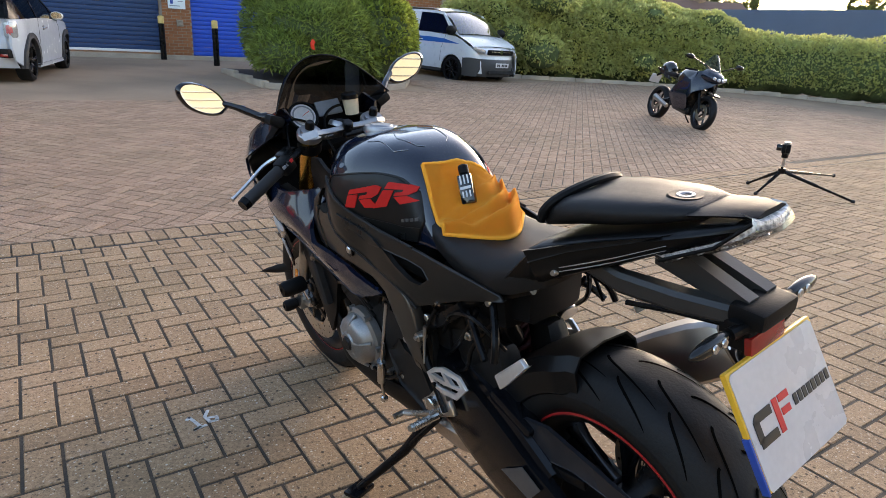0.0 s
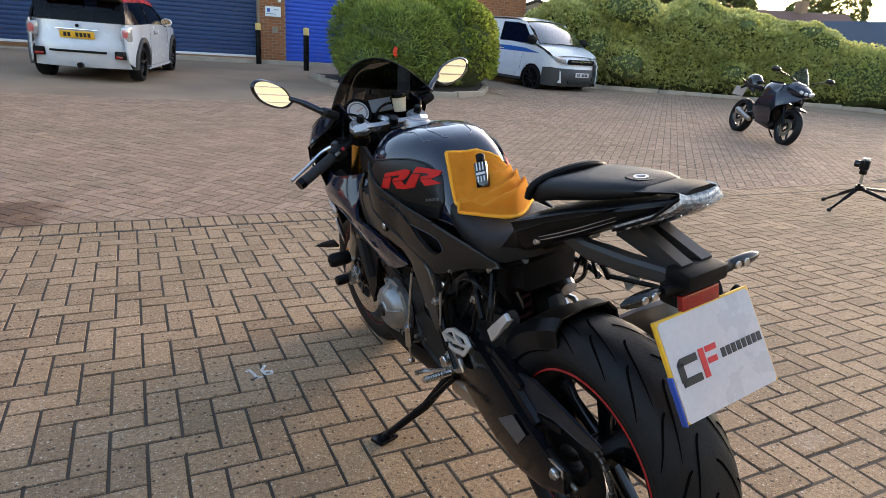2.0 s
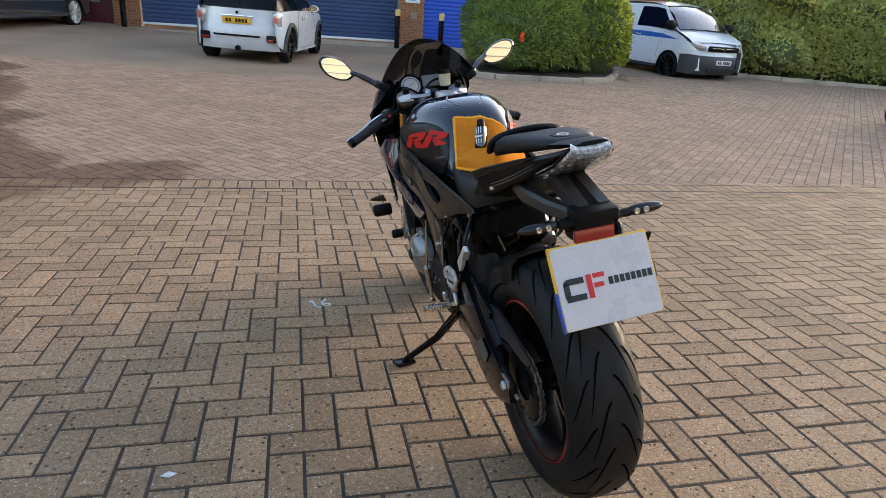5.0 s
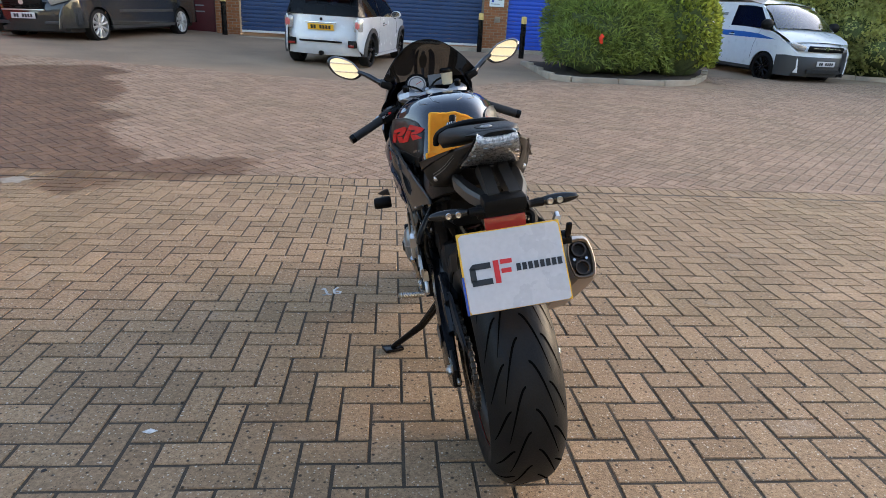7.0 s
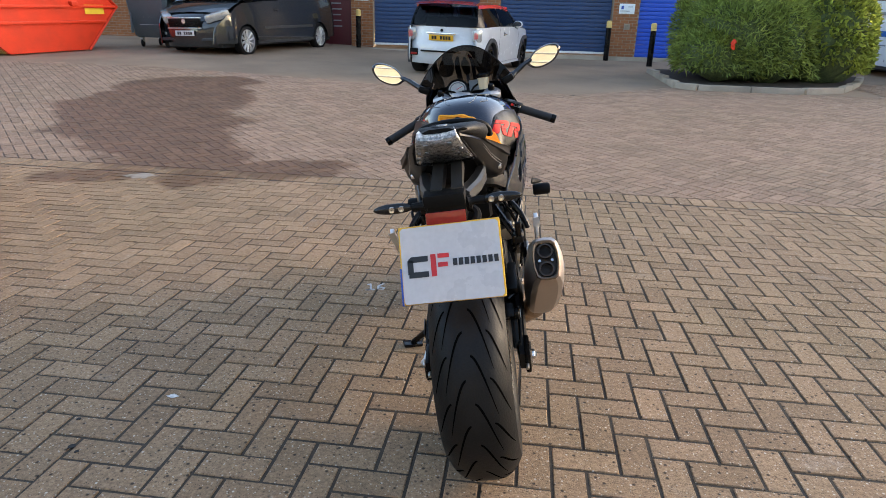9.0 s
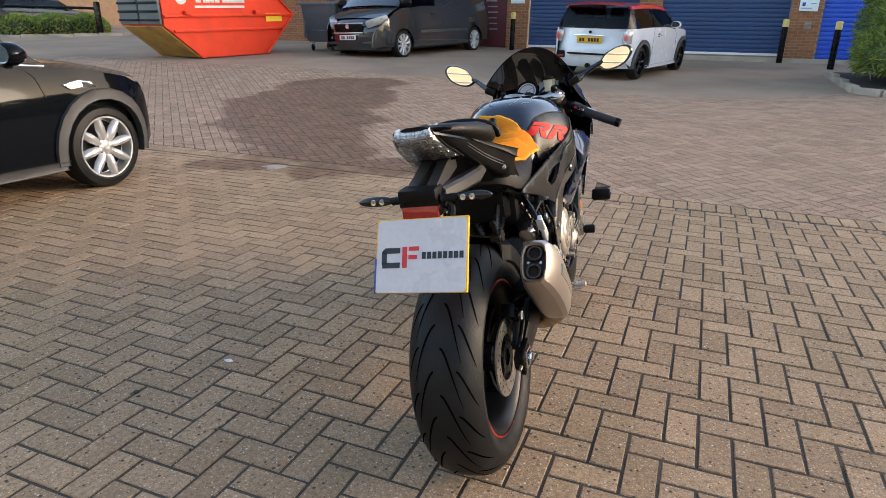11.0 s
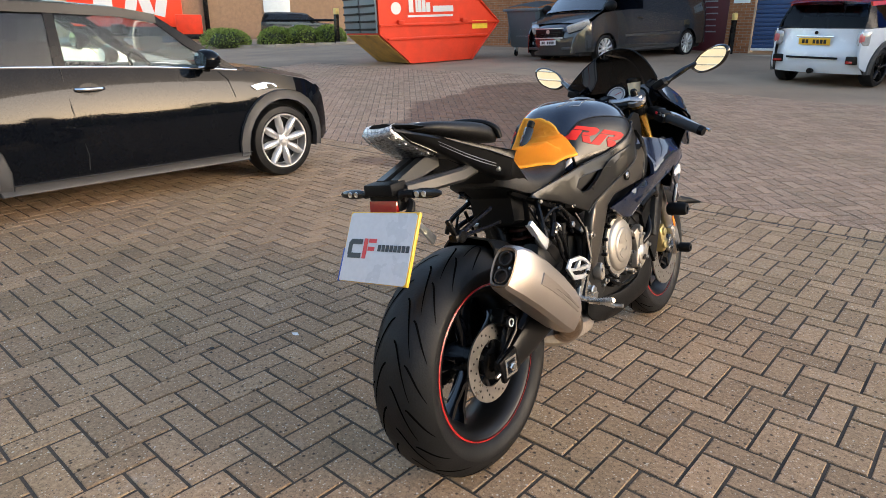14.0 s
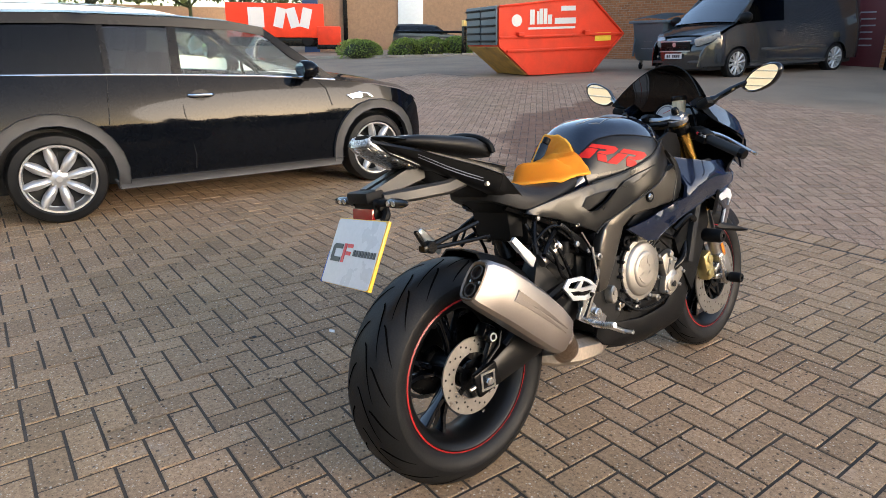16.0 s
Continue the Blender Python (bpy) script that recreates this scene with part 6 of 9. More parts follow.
def tyre(R, r0, half, centre, name, m_extra=Matrix.Identity(4)):
    """A road tyre with a round crown, tread grooves and lettered sidewall left plain; returns its part."""
    prof = []
    n = 26
    for i in range(n + 1):
        a = math.pi * (i / n - 0.5)
        s = math.sin(a)
        x = half * math.copysign(abs(s) ** 0.92, s)
        crown = R - (R - r0 - 0.045) * (abs(s) ** 3.2)
        prof.append((crown, x))
    side = [(r0 + 0.030, half * 0.985), (r0 + 0.012, half * 0.90), (r0, half * 0.80), (r0 - 0.004, half * 0.70)]
    loop = [(r, -x) for r, x in reversed(side)] + prof + side
    t = bp(name, revolve(loop, 120, centre), "rubber", "black road tyre with curved rain grooves", smooth=50)
    # rain grooves: near-black strips just above the crown, groove shade put in their colour
    verts, faces = [], []
    count = 18
    for k in range(count):
        for sgn in (-1, 1):
            base = k * math.tau / count + (0.5 * math.tau / count if sgn > 0 else 0)
            for lo, hi, sweep, wid in ((0.08, 0.62, 0.46, 0.0075), (0.50, 0.92, 0.32, 0.0060)):
                o = len(verts)
                m = 12
                for i in range(m + 1):
                    f = i / m
                    q = lo + (hi - lo) * f
                    ang = base + sweep * (f ** 1.6) + (0.17 if lo > 0.4 else 0)
                    crown = R - (R - r0 - 0.045) * (q ** (3.2 / 0.92)) + 0.0012
                    w = wid * math.sin(math.pi * min(1, max(0.06, f * 0.94 + 0.03))) ** 0.6 / R
                    x = sgn * half * q
                    for da in (-w, w):
                        verts.append(centre @ Vector((x, crown * math.cos(ang + da), crown * math.sin(ang + da))))
                for i in range(m):
                    faces.append((o + 2 * i, o + 2 * i + 1, o + 2 * i + 3, o + 2 * i + 2))
    raw("groove_shade_strip", [tuple(v) for v in verts], faces, M["groove_shade"], t, kind="stuff")
    return t


def wheel_rim(R, half, centre, name, spokes=5):
    rim = bp(name, revolve([(R - 0.004, -half), (R + 0.004, -half + 0.004), (R - 0.002, -half + 0.016), (R - 0.022, -half + 0.03), (R - 0.03, 0), (R - 0.022, half - 0.03), (R - 0.002, half - 0.016),
                            (R + 0.004, half - 0.004), (R - 0.004, half), (R - 0.016, half - 0.006), (R - 0.032, half - 0.03), (R - 0.042, 0), (R - 0.032, -half + 0.03), (R - 0.016, -half + 0.006)], 72, centre, closed=True), "hugger_gloss", "black wheel rim")
    for s in (-1, 1):
        bp("rim_stripe", revolve([(R - 0.0012, s * (half + 0.0012)), (R + 0.003, s * (half - 0.001)), (R + 0.003, s * (half + 0.0008)), (R - 0.0012, s * (half + 0.0022))], 72, centre, closed=True), "red_stripe", "thin red rim stripe", rim)
    hub = bmesh.new()
    cyl(0.042, 0.12, (0, 0, 0), bm=hub, seg=28, bevel=0.006)
    bmesh.ops.transform(hub, matrix=centre, verts=hub.verts)
    part("hub", hub, M["black_satin"], rim)
    for k in range(spokes):
        a = k * math.tau / spokes + 0.35
        for d in (-0.20, 0.20):
            b = bmesh.new()
            rings = []
            for f in (0.0, 0.35, 0.7, 1.0):
                rr = 0.036 + (R - 0.038 - 0.036) * f
                aa = a + d * (0.25 + 0.75 * f) * 0.9
                w, h = 0.012 - 0.003 * f, 0.020 - 0.006 * f + (0.01 * f if f > 0.9 else 0)
                c, s = math.cos(aa), math.sin(aa)
                rings.append([centre @ Vector((x, rr * c - t * s, rr * s + t * c)) for x, t in ((-h, -w * 0.6), (-h, w * 0.6), (0, w), (h, w * 0.6), (h, -w * 0.6), (0, -w))])
            loft(rings, b)
            part("spoke", b, M["black_gloss"], rim)
    return rim


def brake_disc(R, r0, x, centre, name="brake_disc"):
    b = revolve([(r0, -0.0025), (R, -0.0025), (R, 0.0025), (r0, 0.0025)], 64, centre @ pose(x, 0, 0), closed=True)
    d = bp(name, b, "disc_steel", "drilled steel brake disc")
    holes = bmesh.new()
    for i in range(36):
        a = i * math.tau / 36
        rr = r0 + (R - r0) * (0.25, 0.5, 0.75)[i % 3]
        cyl(0.0035, 0.0056, (x, rr * math.cos(a), rr * math.sin(a)), bm=holes, seg=8)
    bmesh.ops.transform(holes, matrix=centre, verts=holes.verts)
    tagged(part("drilling", holes, M["dark_void"], d), kind="stuff")
    c = bmesh.new()
    for i in range(5):
        a = i * math.tau / 5
        box((0.006, r0 - 0.03, 0.016), (x, (r0 + 0.03) / 2 * math.cos(a), (r0 + 0.03) / 2 * math.sin(a)), (math.degrees(a), 0, 0), 0.002, c)
    revolve([(0.025, -0.004), (0.045, -0.004), (0.045, 0.004), (0.025, 0.004)], 32, pose(x, 0, 0), c, closed=True)
    bmesh.ops.transform(c, matrix=centre, verts=c.verts)
    part("carrier", c, M["black_satin"], d)
    return d


M["red_stripe"] = material("red_rim_tape", (0.36, 0.014, 0.014), 0.35, var=0.04, bump=0.0)
REAR, FRONT = pose(0, 0, 0.325), pose(0, 1.385, 0.300, 0, 0, 1.5)
tyre(0.325, 0.222, 0.097, REAR, "rear_tyre")
wheel_rim(0.219, 0.078, REAR, "rear_rim")
tyre(0.300, 0.218, 0.061, FRONT, "front_tyre")
wheel_rim(0.215, 0.048, FRONT, "front_rim")
brake_disc(0.110, 0.066, 0.086, REAR)
for s in (-1, 1):
    brake_disc(0.160, 0.098, s * 0.068, FRONT)

# swingarm, axle blocks, chain
for s in (1, -1):
    arm = bmesh.new()
    rings = []
    for v, w, h, t, x in ((-0.03, 0.322, 0.022, 0.012, 0.128), (0.05, 0.335, 0.038, 0.016, 0.126), (0.14, 0.365, 0.050, 0.020, 0.124), (0.26, 0.395, 0.055, 0.024, 0.120), (0.38, 0.43, 0.05, 0.028, 0.112), (0.50, 0.46, 0.045, 0.032, 0.10)) if s > 0 else ((-0.03, 0.310, 0.024, 0.012, 0.140), (0.05, 0.305, 0.060, 0.016, 0.140), (0.14, 0.318, 0.085, 0.020, 0.138), (0.26, 0.355, 0.105, 0.024, 0.130), (0.38, 0.395, 0.110, 0.028, 0.118), (0.50, 0.42, 0.100, 0.032, 0.10)):
        rings.append([(s * (x + a * t), v, w + b * h) for a, b in ((-1, -0.7), (-0.7, -1), (0.7, -1), (1, -0.7), (1, 0.7), (0.7, 1), (-0.7, 1), (-1, 0.7))])
    loft(rings, arm)
    box((0.045, 0.13, 0.03), (s * 0.11, 0.22, 0.475), (20, 0, 0), 0.01, arm)
    tube(spline([(s * 0.12, 0.10, 0.385), (s * 0.118, 0.22, 0.455), (s * 0.10, 0.38, 0.50)], 5), 0.018, arm, 8)
    bp("swingarm", arm, "hugger_gloss" if s > 0 else "arm_black", "gloss black braced swingarm")
    blk = bp("axle_block", box((0.016, 0.086, 0.070), (s * 0.140, 0.004, 0.327), (14, 0, 0), 0.008), "black_satin", "black axle adjuster block")
    frame_cut = panel([(-0.026, 0.301), (0.026, 0.301), (0.026, 0.353), (-0.026, 0.353)], lambda v, w: 0.152, 0.006, 0.02, holes=[[(-0.019, 0.308), (0.019, 0.308), (0.019, 0.346), (-0.019, 0.346)]])
    part("axle_plate", frame_cut if s > 0 else flipped(frame_cut), M["silver"], blk, "square silver axle plate")
    part("axle_nut", cyl(0.014, 0.016, (s * 0.153, 0.0, 0.327), seg=6, bevel=0.002), M["silver"], blk, "silver axle nut")
    part("axle_end", cyl(0.008, 0.022, (s * 0.154, 0.0, 0.327), seg=16), M["steel"], blk)
    adj = tube([(s * 0.137, -0.055, 0.312), (s * 0.137, -0.02, 0.32)], 0.005, seg=8)
    bp("adjuster_bolt", adj, "steel")
spr = revolve([(0.05, -0.004), (0.098, -0.004), (0.104, 0.0), (0.098, 0.004), (0.05, 0.004)], 45, pose(-0.098, 0, 0.325), closed=True)
bp("sprocket", spr, "black_satin", "black rear chain sprocket")
ch = bmesh.new()
loop = []
for i in range(26):
    f = i / 25
    loop.append((-0.098, 0.02 + 0.50 * f, 0.427 + (0.48 - 0.427) * f))
for i in range(26):
    f = i / 25
    loop.append((-0.098, 0.52 - 0.50 * f, 0.415 - (0.415 - 0.225) * f))
for i in range(22):
    a = math.pi * 1.5 - i / 21 * math.pi
    loop.append((-0.098, -0.02 + 0.102 * math.cos(a) * 1.0, 0.325 + 0.102 * math.sin(a)))
for i, p in enumerate(loop):
    q = loop[(i + 1) % len(loop)]
    ang = math.degrees(math.atan2(q[2] - p[2], q[1] - p[1]))
    box((0.016 if i % 2 else 0.012, 0.017, 0.011), p, (ang, 0, 0), 0.003, ch, 1)
tagged(bp("chain", ch, "chain"), "steel drive chain", kind="stuff")
guard = panel([(0.19, 0.478), (0.12, 0.494), (0.0, 0.474), (-0.105, 0.452), (-0.08, 0.425), (0.05, 0.428), (0.165, 0.40)], lambda v, w: -0.112, 0.006, 0.05, edge=0.0015)
gd = bp("chain_guard", guard, "guard_slate", "dark grey chain guard blade")
part("guard_arm", box((0.010, 0.12, 0.022), (-0.118, 0.075, 0.405), (-12, 0, 0), 0.004), M["black_satin"], gd)
plate2 = panel([(0.133, 0.322), (0.218, 0.346), (0.150, 0.398), (0.098, 0.372)], lambda v, w: -0.1605, 0.002, 0.05)
bp("data_sticker", plate2, "ink_dim", "small grey data sticker")

# rear caliper
cal = box((0.045, 0.075, 0.045), (0.095, 0.065, 0.432), (-35, 0, 0), 0.012)
cyl(0.017, 0.05, (0.105, 0.05, 0.432), bm=cal, bevel=0.004)
tube(spline([(0.10, 0.09, 0.46), (0.12, 0.16, 0.45), (0.12, 0.26, 0.44)], 5), 0.005, cal, 8)
box((0.02, 0.10, 0.03), (0.112, 0.045, 0.38), (60, 0, 0), 0.006, cal)
bp("rear_caliper", cal, "black_satin", "black rear brake caliper")
bp("caliper_badge", revolve([(0.008, 0.0), (0.0125, 0.0), (0.0125, 0.002), (0.008, 0.002)], 24, pose(0.131, 0.05, 0.432), closed=True), "white_paint", "round white caliper mark")
bp("torque_link", tube([(0.126, -0.005, 0.345), (0.128, 0.07, 0.40), (0.126, 0.085, 0.44)], 0.005, seg=8), "black_satin")

# hugger
rings = []
for i in range(13):
    a = radians(27 + i * 4.2)
    r = 0.343 + (0.012 if i < 3 else 0)
    w = 0.104 - 0.012 * (i > 10)
    ring = [(w, 0.80), (w * 0.98, 0.93), (w * 0.75, 1.0), (0, 1.02), (-w * 0.75, 1.0), (-w * 0.98, 0.93), (-w, 0.80)]
    ring += [(x * 0.95, k - 0.012) for x, k in reversed(ring)]
    rings.append([(x, r * k * math.cos(a), 0.325 + r * k * math.sin(a)) for x, k in ring])
bp("hugger", loft(rings), "hugger_gloss", "black rear wheel hugger")

# shock and linkage
coil = []
for i in range(90):
    a = i * 0.5
    coil.append((0.036 * math.cos(a), 0.335 + 0.036 * math.sin(a) + 0.0003 * i, 0.50 + 0.0021 * i))
bp("shock_spring", tube(coil, 0.006, seg=6), "spring_red", "red shock absorber spring")
sh = tube([(0, 0.33, 0.44), (0, 0.36, 0.74)], 0.022, seg=14)
cyl(0.026, 0.08, (-0.05, 0.30, 0.62), (0, 70, 0), sh, 16, bevel=0.006)
bp("shock_body", sh, "black_satin")

# silencer: rounded six-sided can with a stamped waist
axis = [(-0.072, 0.630, 0.212, 0.034, 0.052), (-0.060, 0.625, 0.212, 0.040, 0.059), (-0.02, 0.600, 0.212, 0.048, 0.064), (0.05, 0.550, 0.210, 0.053, 0.066), (0.12, 0.496, 0.206, 0.054, 0.066), (0.20, 0.432, 0.200, 0.050, 0.062), (0.245, 0.396, 0.196, 0.044, 0.054), (0.268, 0.378, 0.192, 0.030, 0.036)]
dirv = Vector((0, 0.34, -0.252)).normalized()
nrm = Vector((0, 0.252, 0.34)).normalized()
hexa = [(0.55, 1.0), (0.80, 0.86), (0.97, 0.40), (1.0, 0.0), (0.97, -0.40), (0.80, -0.86), (0.55, -1.0), (0.0, -1.04), (-0.55, -1.0), (-0.80, -0.86), (-0.97, -0.4), (-1.0, 0), (-0.97, 0.4), (-0.80, 0.86), (-0.55, 1.0), (0, 1.04)]
rings = [[(x + a * wu, v + b * wn * nrm.y, w + b * wn * nrm.z) for a, b in hexa] for v, w, x, wu, wn in axis]
can = bp("silencer", loft(rings, caps=False), "titanium", "brushed titanium exhaust silencer", smooth=28)
lip = [[(0.212 + a * k * 0.034, -0.0725 + d * dirv.y + b * k * 0.052 * nrm.y, 0.630 + d * dirv.z + b * k * 0.052 * nrm.z) for a, b in hexa] for k, d in ((1.0, 0.0), (0.94, -0.004), (0.84, 0.0), (0.82, 0.012))]
part("end_rim", loft(lip, caps=False), M["crease_dark"], can, "brown heat-stained end rim")
part("end_plate", loft([[(0.212 + a * k * 0.030, -0.0725 + 0.011 * dirv.y + b * k * 0.046 * nrm.y, 0.630 + 0.011 * dirv.z + b * k * 0.046 * nrm.z) for a, b in hexa] for k in (1.0, 0.02)]), M["soot"], can, "sooty recessed end plate")
turn = (Vector((1, 0, 0)).rotation_difference(-dirv)).to_matrix().to_4x4()
for k in (-1, 1):
    c = Vector((0.212, -0.0725, 0.630)) + nrm * (0.024 * k) + dirv * 0.008
    pipe = revolve([(0.0155, -0.01), (0.0195, -0.01), (0.0195, 0.010), (0.0155, 0.010)], 28, Matrix.Translation(c) @ turn, closed=True)
    revolve([(0.0, -0.004), (0.0155, -0.004)], 28, Matrix.Translation(c) @ turn, pipe, slot=1)
    part("outlet", pipe, [M["soot"], M["dark_void"]], can, "dark exhaust outlet")
    part("bolt", cyl(0.0038, 0.005, tuple(Vector((0.212 + k * 0.016, -0.0725, 0.630)) + dirv * 0.006), tuple(math.degrees(e) for e in turn.to_euler()), seg=6), M["silver"], can)
# two creases; the lower is a thin brown wedge carrying the groove's shade
for off, ln in ((0.014, 0.20), (0.001, 0.20)):
    crease = []
    for f in (0.0, 0.25, 0.6, 1.0):
        v = 0.02 + ln * f
        base = lerp([(a[0], a[1]) for a in axis], v)
        xx = lerp([(a[0], a[2] + a[3]) for a in axis], v)
        th = (0.009 if off > 0 else 0.0065) * (1 - f) + 0.0012
        cen = Vector((xx + 0.0005, v, base)) + nrm * off
        crease.append([cen + nrm * th * q + Vector((p, 0, 0)) for p, q in ((-0.006, -1), (0.0012, -1), (0.003, 0.6), (-0.006, 1))])
    part("crease", loft(crease), M["titanium" if off > 0 else "crease_dark"], can, "stamped crease along the silencer")
link = tube(spline([(0.194, 0.26, 0.385), (0.175, 0.30, 0.335), (0.13, 0.34, 0.295), (0.08, 0.40, 0.275)], 6), [0.036] * 8 + [0.032] * 11, seg=18)
bp("link_pipe", link, "hot_steel", "heat-stained link pipe")
hang = panel([(0.19, 0.45), (0.23, 0.42), (0.34, 0.47), (0.33, 0.50)], lambda v, w: 0.165, 0.006, 0.05)
bp("silencer_bracket", hang, "black_satin")
coll = []
for v, hw, z0, z1 in ((0.30, 0.05, 0.255, 0.285), (0.34, 0.10, 0.238, 0.300), (0.42, 0.125, 0.222, 0.308), (0.53, 0.125, 0.218, 0.288), (0.60, 0.10, 0.225, 0.270), (0.63, 0.06, 0.235, 0.262)):
    coll.append([(hw * a, v, (z0 + z1) / 2 + (z1 - z0) / 2 * b) for a, b in ((1, -0.5), (1, 0.5), (0.8, 1), (-0.8, 1), (-1, 0.5), (-1, -0.5), (-0.8, -1), (0.8, -1))])
bp("collector_box", loft(coll), "collector", "brushed steel exhaust collector box")
hd = bmesh.new()
for x in (-0.10, -0.035, 0.035, 0.10):
    tube(spline([(x, 0.98, 0.60), (x * 1.05, 1.08, 0.52), (x, 1.07, 0.36), (x * 0.7, 0.96, 0.25), (x * 0.5, 0.66, 0.245)], 6), 0.021, hd, 10)
bp("header_pipes", hd, "hot_steel", "heat-stained exhaust headers")

# engine
eng = bmesh.new()
box((0.27, 0.40, 0.26), (0, 0.72, 0.42), (0, 0, 0), 0.04, eng)
box((0.27, 0.24, 0.26), (0, 0.86, 0.58), (28, 0, 0), 0.03, eng)
box((0.22, 0.20, 0.16), (0, 0.55, 0.56), (0, 0, 0), 0.03, eng)
box((0.18, 0.34, 0.10), (0, 0.76, 0.27), (0, 0, 0), 0.03, eng)
for i in range(6):
    box((0.29, 0.012, 0.012), (0, 0.78 + 0.02 * i, 0.60 + 0.0 * i), (28, 0, 0), 0.003, eng)
for i in range(14):
    a = i * math.tau / 14
    cyl(0.006, 0.03, (0.142, 0.74 + 0.118 * math.cos(a), 0.475 + 0.112 * math.sin(a)), bm=eng, seg=8, bevel=0.002)
bp("engine_block", eng, "engine_dark", "dark cast engine block")
cov = revolve([(0, 0.021), (0.054, 0.021), (0.060, 0.019), (0.063, 0.015), (0.084, 0.013), (0.091, 0.008), (0.094, 0.002), (0.108, 0.0), (0.109, -0.006), (0.109, -0.02)], 44, pose(0.145, 0.745, 0.478))
for i in range(9):
    a = i * math.tau / 9 + 0.2
    cyl(0.0075, 0.018, (0.143, 0.745 + 0.110 * math.cos(a), 0.478 + 0.110 * math.sin(a)), bm=cov, seg=10, bevel=0.002)
cl = bp("clutch_cover", cov, "engine_champagne", "champagne-coloured clutch cover")
for a0, a1 in ((0.35, 1.35), (1.75, 2.75), (3.5, 5.9)):
    arc = [a0 + (a1 - a0) * k / 6 for k in range(7)]
    pts = [(0.745 + 0.048 * math.cos(a), 0.478 + 0.048 * math.sin(a)) for a in arc] + [(0.745 + 0.020 * math.cos(a), 0.478 + 0.020 * math.sin(a)) for a in reversed(arc)]
    part("embossing", panel(pts, lambda v, w: 0.1675, 0.005, 0.05), M["engine_champagne"], cl)
part("cover_gasket", revolve([(0.109, -0.012), (0.1115, -0.012), (0.1115, -0.006), (0.109, -0.006)], 44, pose(0.145, 0.745, 0.478), closed=True), M["black_satin"], cl)
wp = revolve([(0, 0.022), (0.020, 0.022), (0.030, 0.012), (0.042, 0.008), (0.042, -0.02)], 28, pose(0.15, 0.915, 0.405))
box((0.03, 0.07, 0.10), (0.145, 0.90, 0.46), (15, 0, 0), 0.012, wp)
cyl(0.012, 0.02, (0.160, 0.90, 0.50), bm=wp, seg=16, bevel=0.003)
bp("water_hose", tube(spline([(0.15, 0.93, 0.44), (0.16, 0.98, 0.47), (0.14, 1.03, 0.52)], 5), 0.014, seg=12), "black_satin", "black rubber water hose")
bp("water_pump", wp, "engine_champagne", "champagne-coloured water pump cover")
alt = revolve([(0, 0.050), (0.030, 0.050), (0.034, 0.045), (0.055, 0.042), (0.070, 0.030), (0.078, 0.006), (0.090, 0.0), (0.090, -0.02)], 40, pose(-0.160, 0.815, 0.420, 0, 0, 180))
for i in range(6):
    a = i * math.tau / 6
    cyl(0.008, 0.02, (-0.16, 0.815 + 0.09 * math.cos(a), 0.420 + 0.09 * math.sin(a)), bm=alt, seg=8)
ac = bp("alternator_cover", alt, "cover_grey", "cast grey alternator cover")
for a in range(5):
    q = a * math.tau / 5 + 0.4
    part("rib", tube([(-0.205, 0.815 + 0.030 * math.cos(q), 0.420 + 0.030 * math.sin(q)), (-0.196, 0.815 + 0.060 * math.cos(q), 0.420 + 0.060 * math.sin(q)), (-0.176, 0.815 + 0.082 * math.cos(q), 0.420 + 0.082 * math.sin(q))], 0.005, seg=8), M["cover_grey"], ac)
part("hub_cap", revolve([(0, 0.056), (0.018, 0.056), (0.022, 0.050)], 24, pose(-0.160, 0.815, 0.420, 0, 0, 180)), M["engine_dark"], ac)
rad = box((0.34, 0.035, 0.24), (0, 1.06, 0.56), (-18, 0, 0), 0.008)
bp("radiator", rad, "dark_void")
sc = loft([[(x, 0.562 + k * 0.017 * math.cos(a), 0.433 + k * 0.030 * math.sin(a)) for a in (i * math.tau / 24 for i in range(24))] for x, k in ((0.13, 1.0), (0.162, 1.0), (0.166, 0.85))])
cyl(0.008, 0.01, (0.166, 0.560, 0.440), bm=sc, seg=14)
bp("pivot_cap", sc, "engine_champagne", "oval pivot cover")

# frame spars
spar = [(0.885, 0.812), (0.912, 0.785), (0.905, 0.705), (0.865, 0.690), (0.755, 0.684), (0.650, 0.676), (0.604, 0.650), (0.580, 0.590), (0.556, 0.520), (0.530, 0.462), (0.490, 0.455), (0.482, 0.520), (0.492, 0.610), (0.510, 0.655), (0.545, 0.690), (0.640, 0.722), (0.770, 0.775)]
spar_x = lambda v, w: 0.172 + 0.02 * math.sin(min(1, max(0, (v - 0.45) / 0.4)) * math.pi * 0.5) - 0.05 * max(0, 0.62 - w) - 0.25 * (w - lerp([(0.45, 0.56), (0.6, 0.70), (0.9, 0.76)], v)) ** 2
for s in (1, -1):
    b = panel(spar, spar_x, 0.034, 0.028, edge=0.006)
    bp("frame_spar", b if s > 0 else flipped(b), "bike_frame", "cast alloy frame spar", smooth=50)
    cap = revolve([(0, 0.006), (0.008, 0.006), (0.012, 0.002), (0.012, -0.008)], 20, pose(s * 0.193, 0.738, 0.727, 0, 0, 0 if s > 0 else 180))
    bp("spar_bolt", cap, "silver", "bright frame bolt")
    ring = revolve([(0.012, 0.004), (0.018, 0.004), (0.018, -0.006), (0.012, -0.006)], 20, pose(s * 0.1925, 0.738, 0.727, 0, 0, 0 if s > 0 else 180), closed=True)
    bp("bolt_ring", ring, "black_satin")

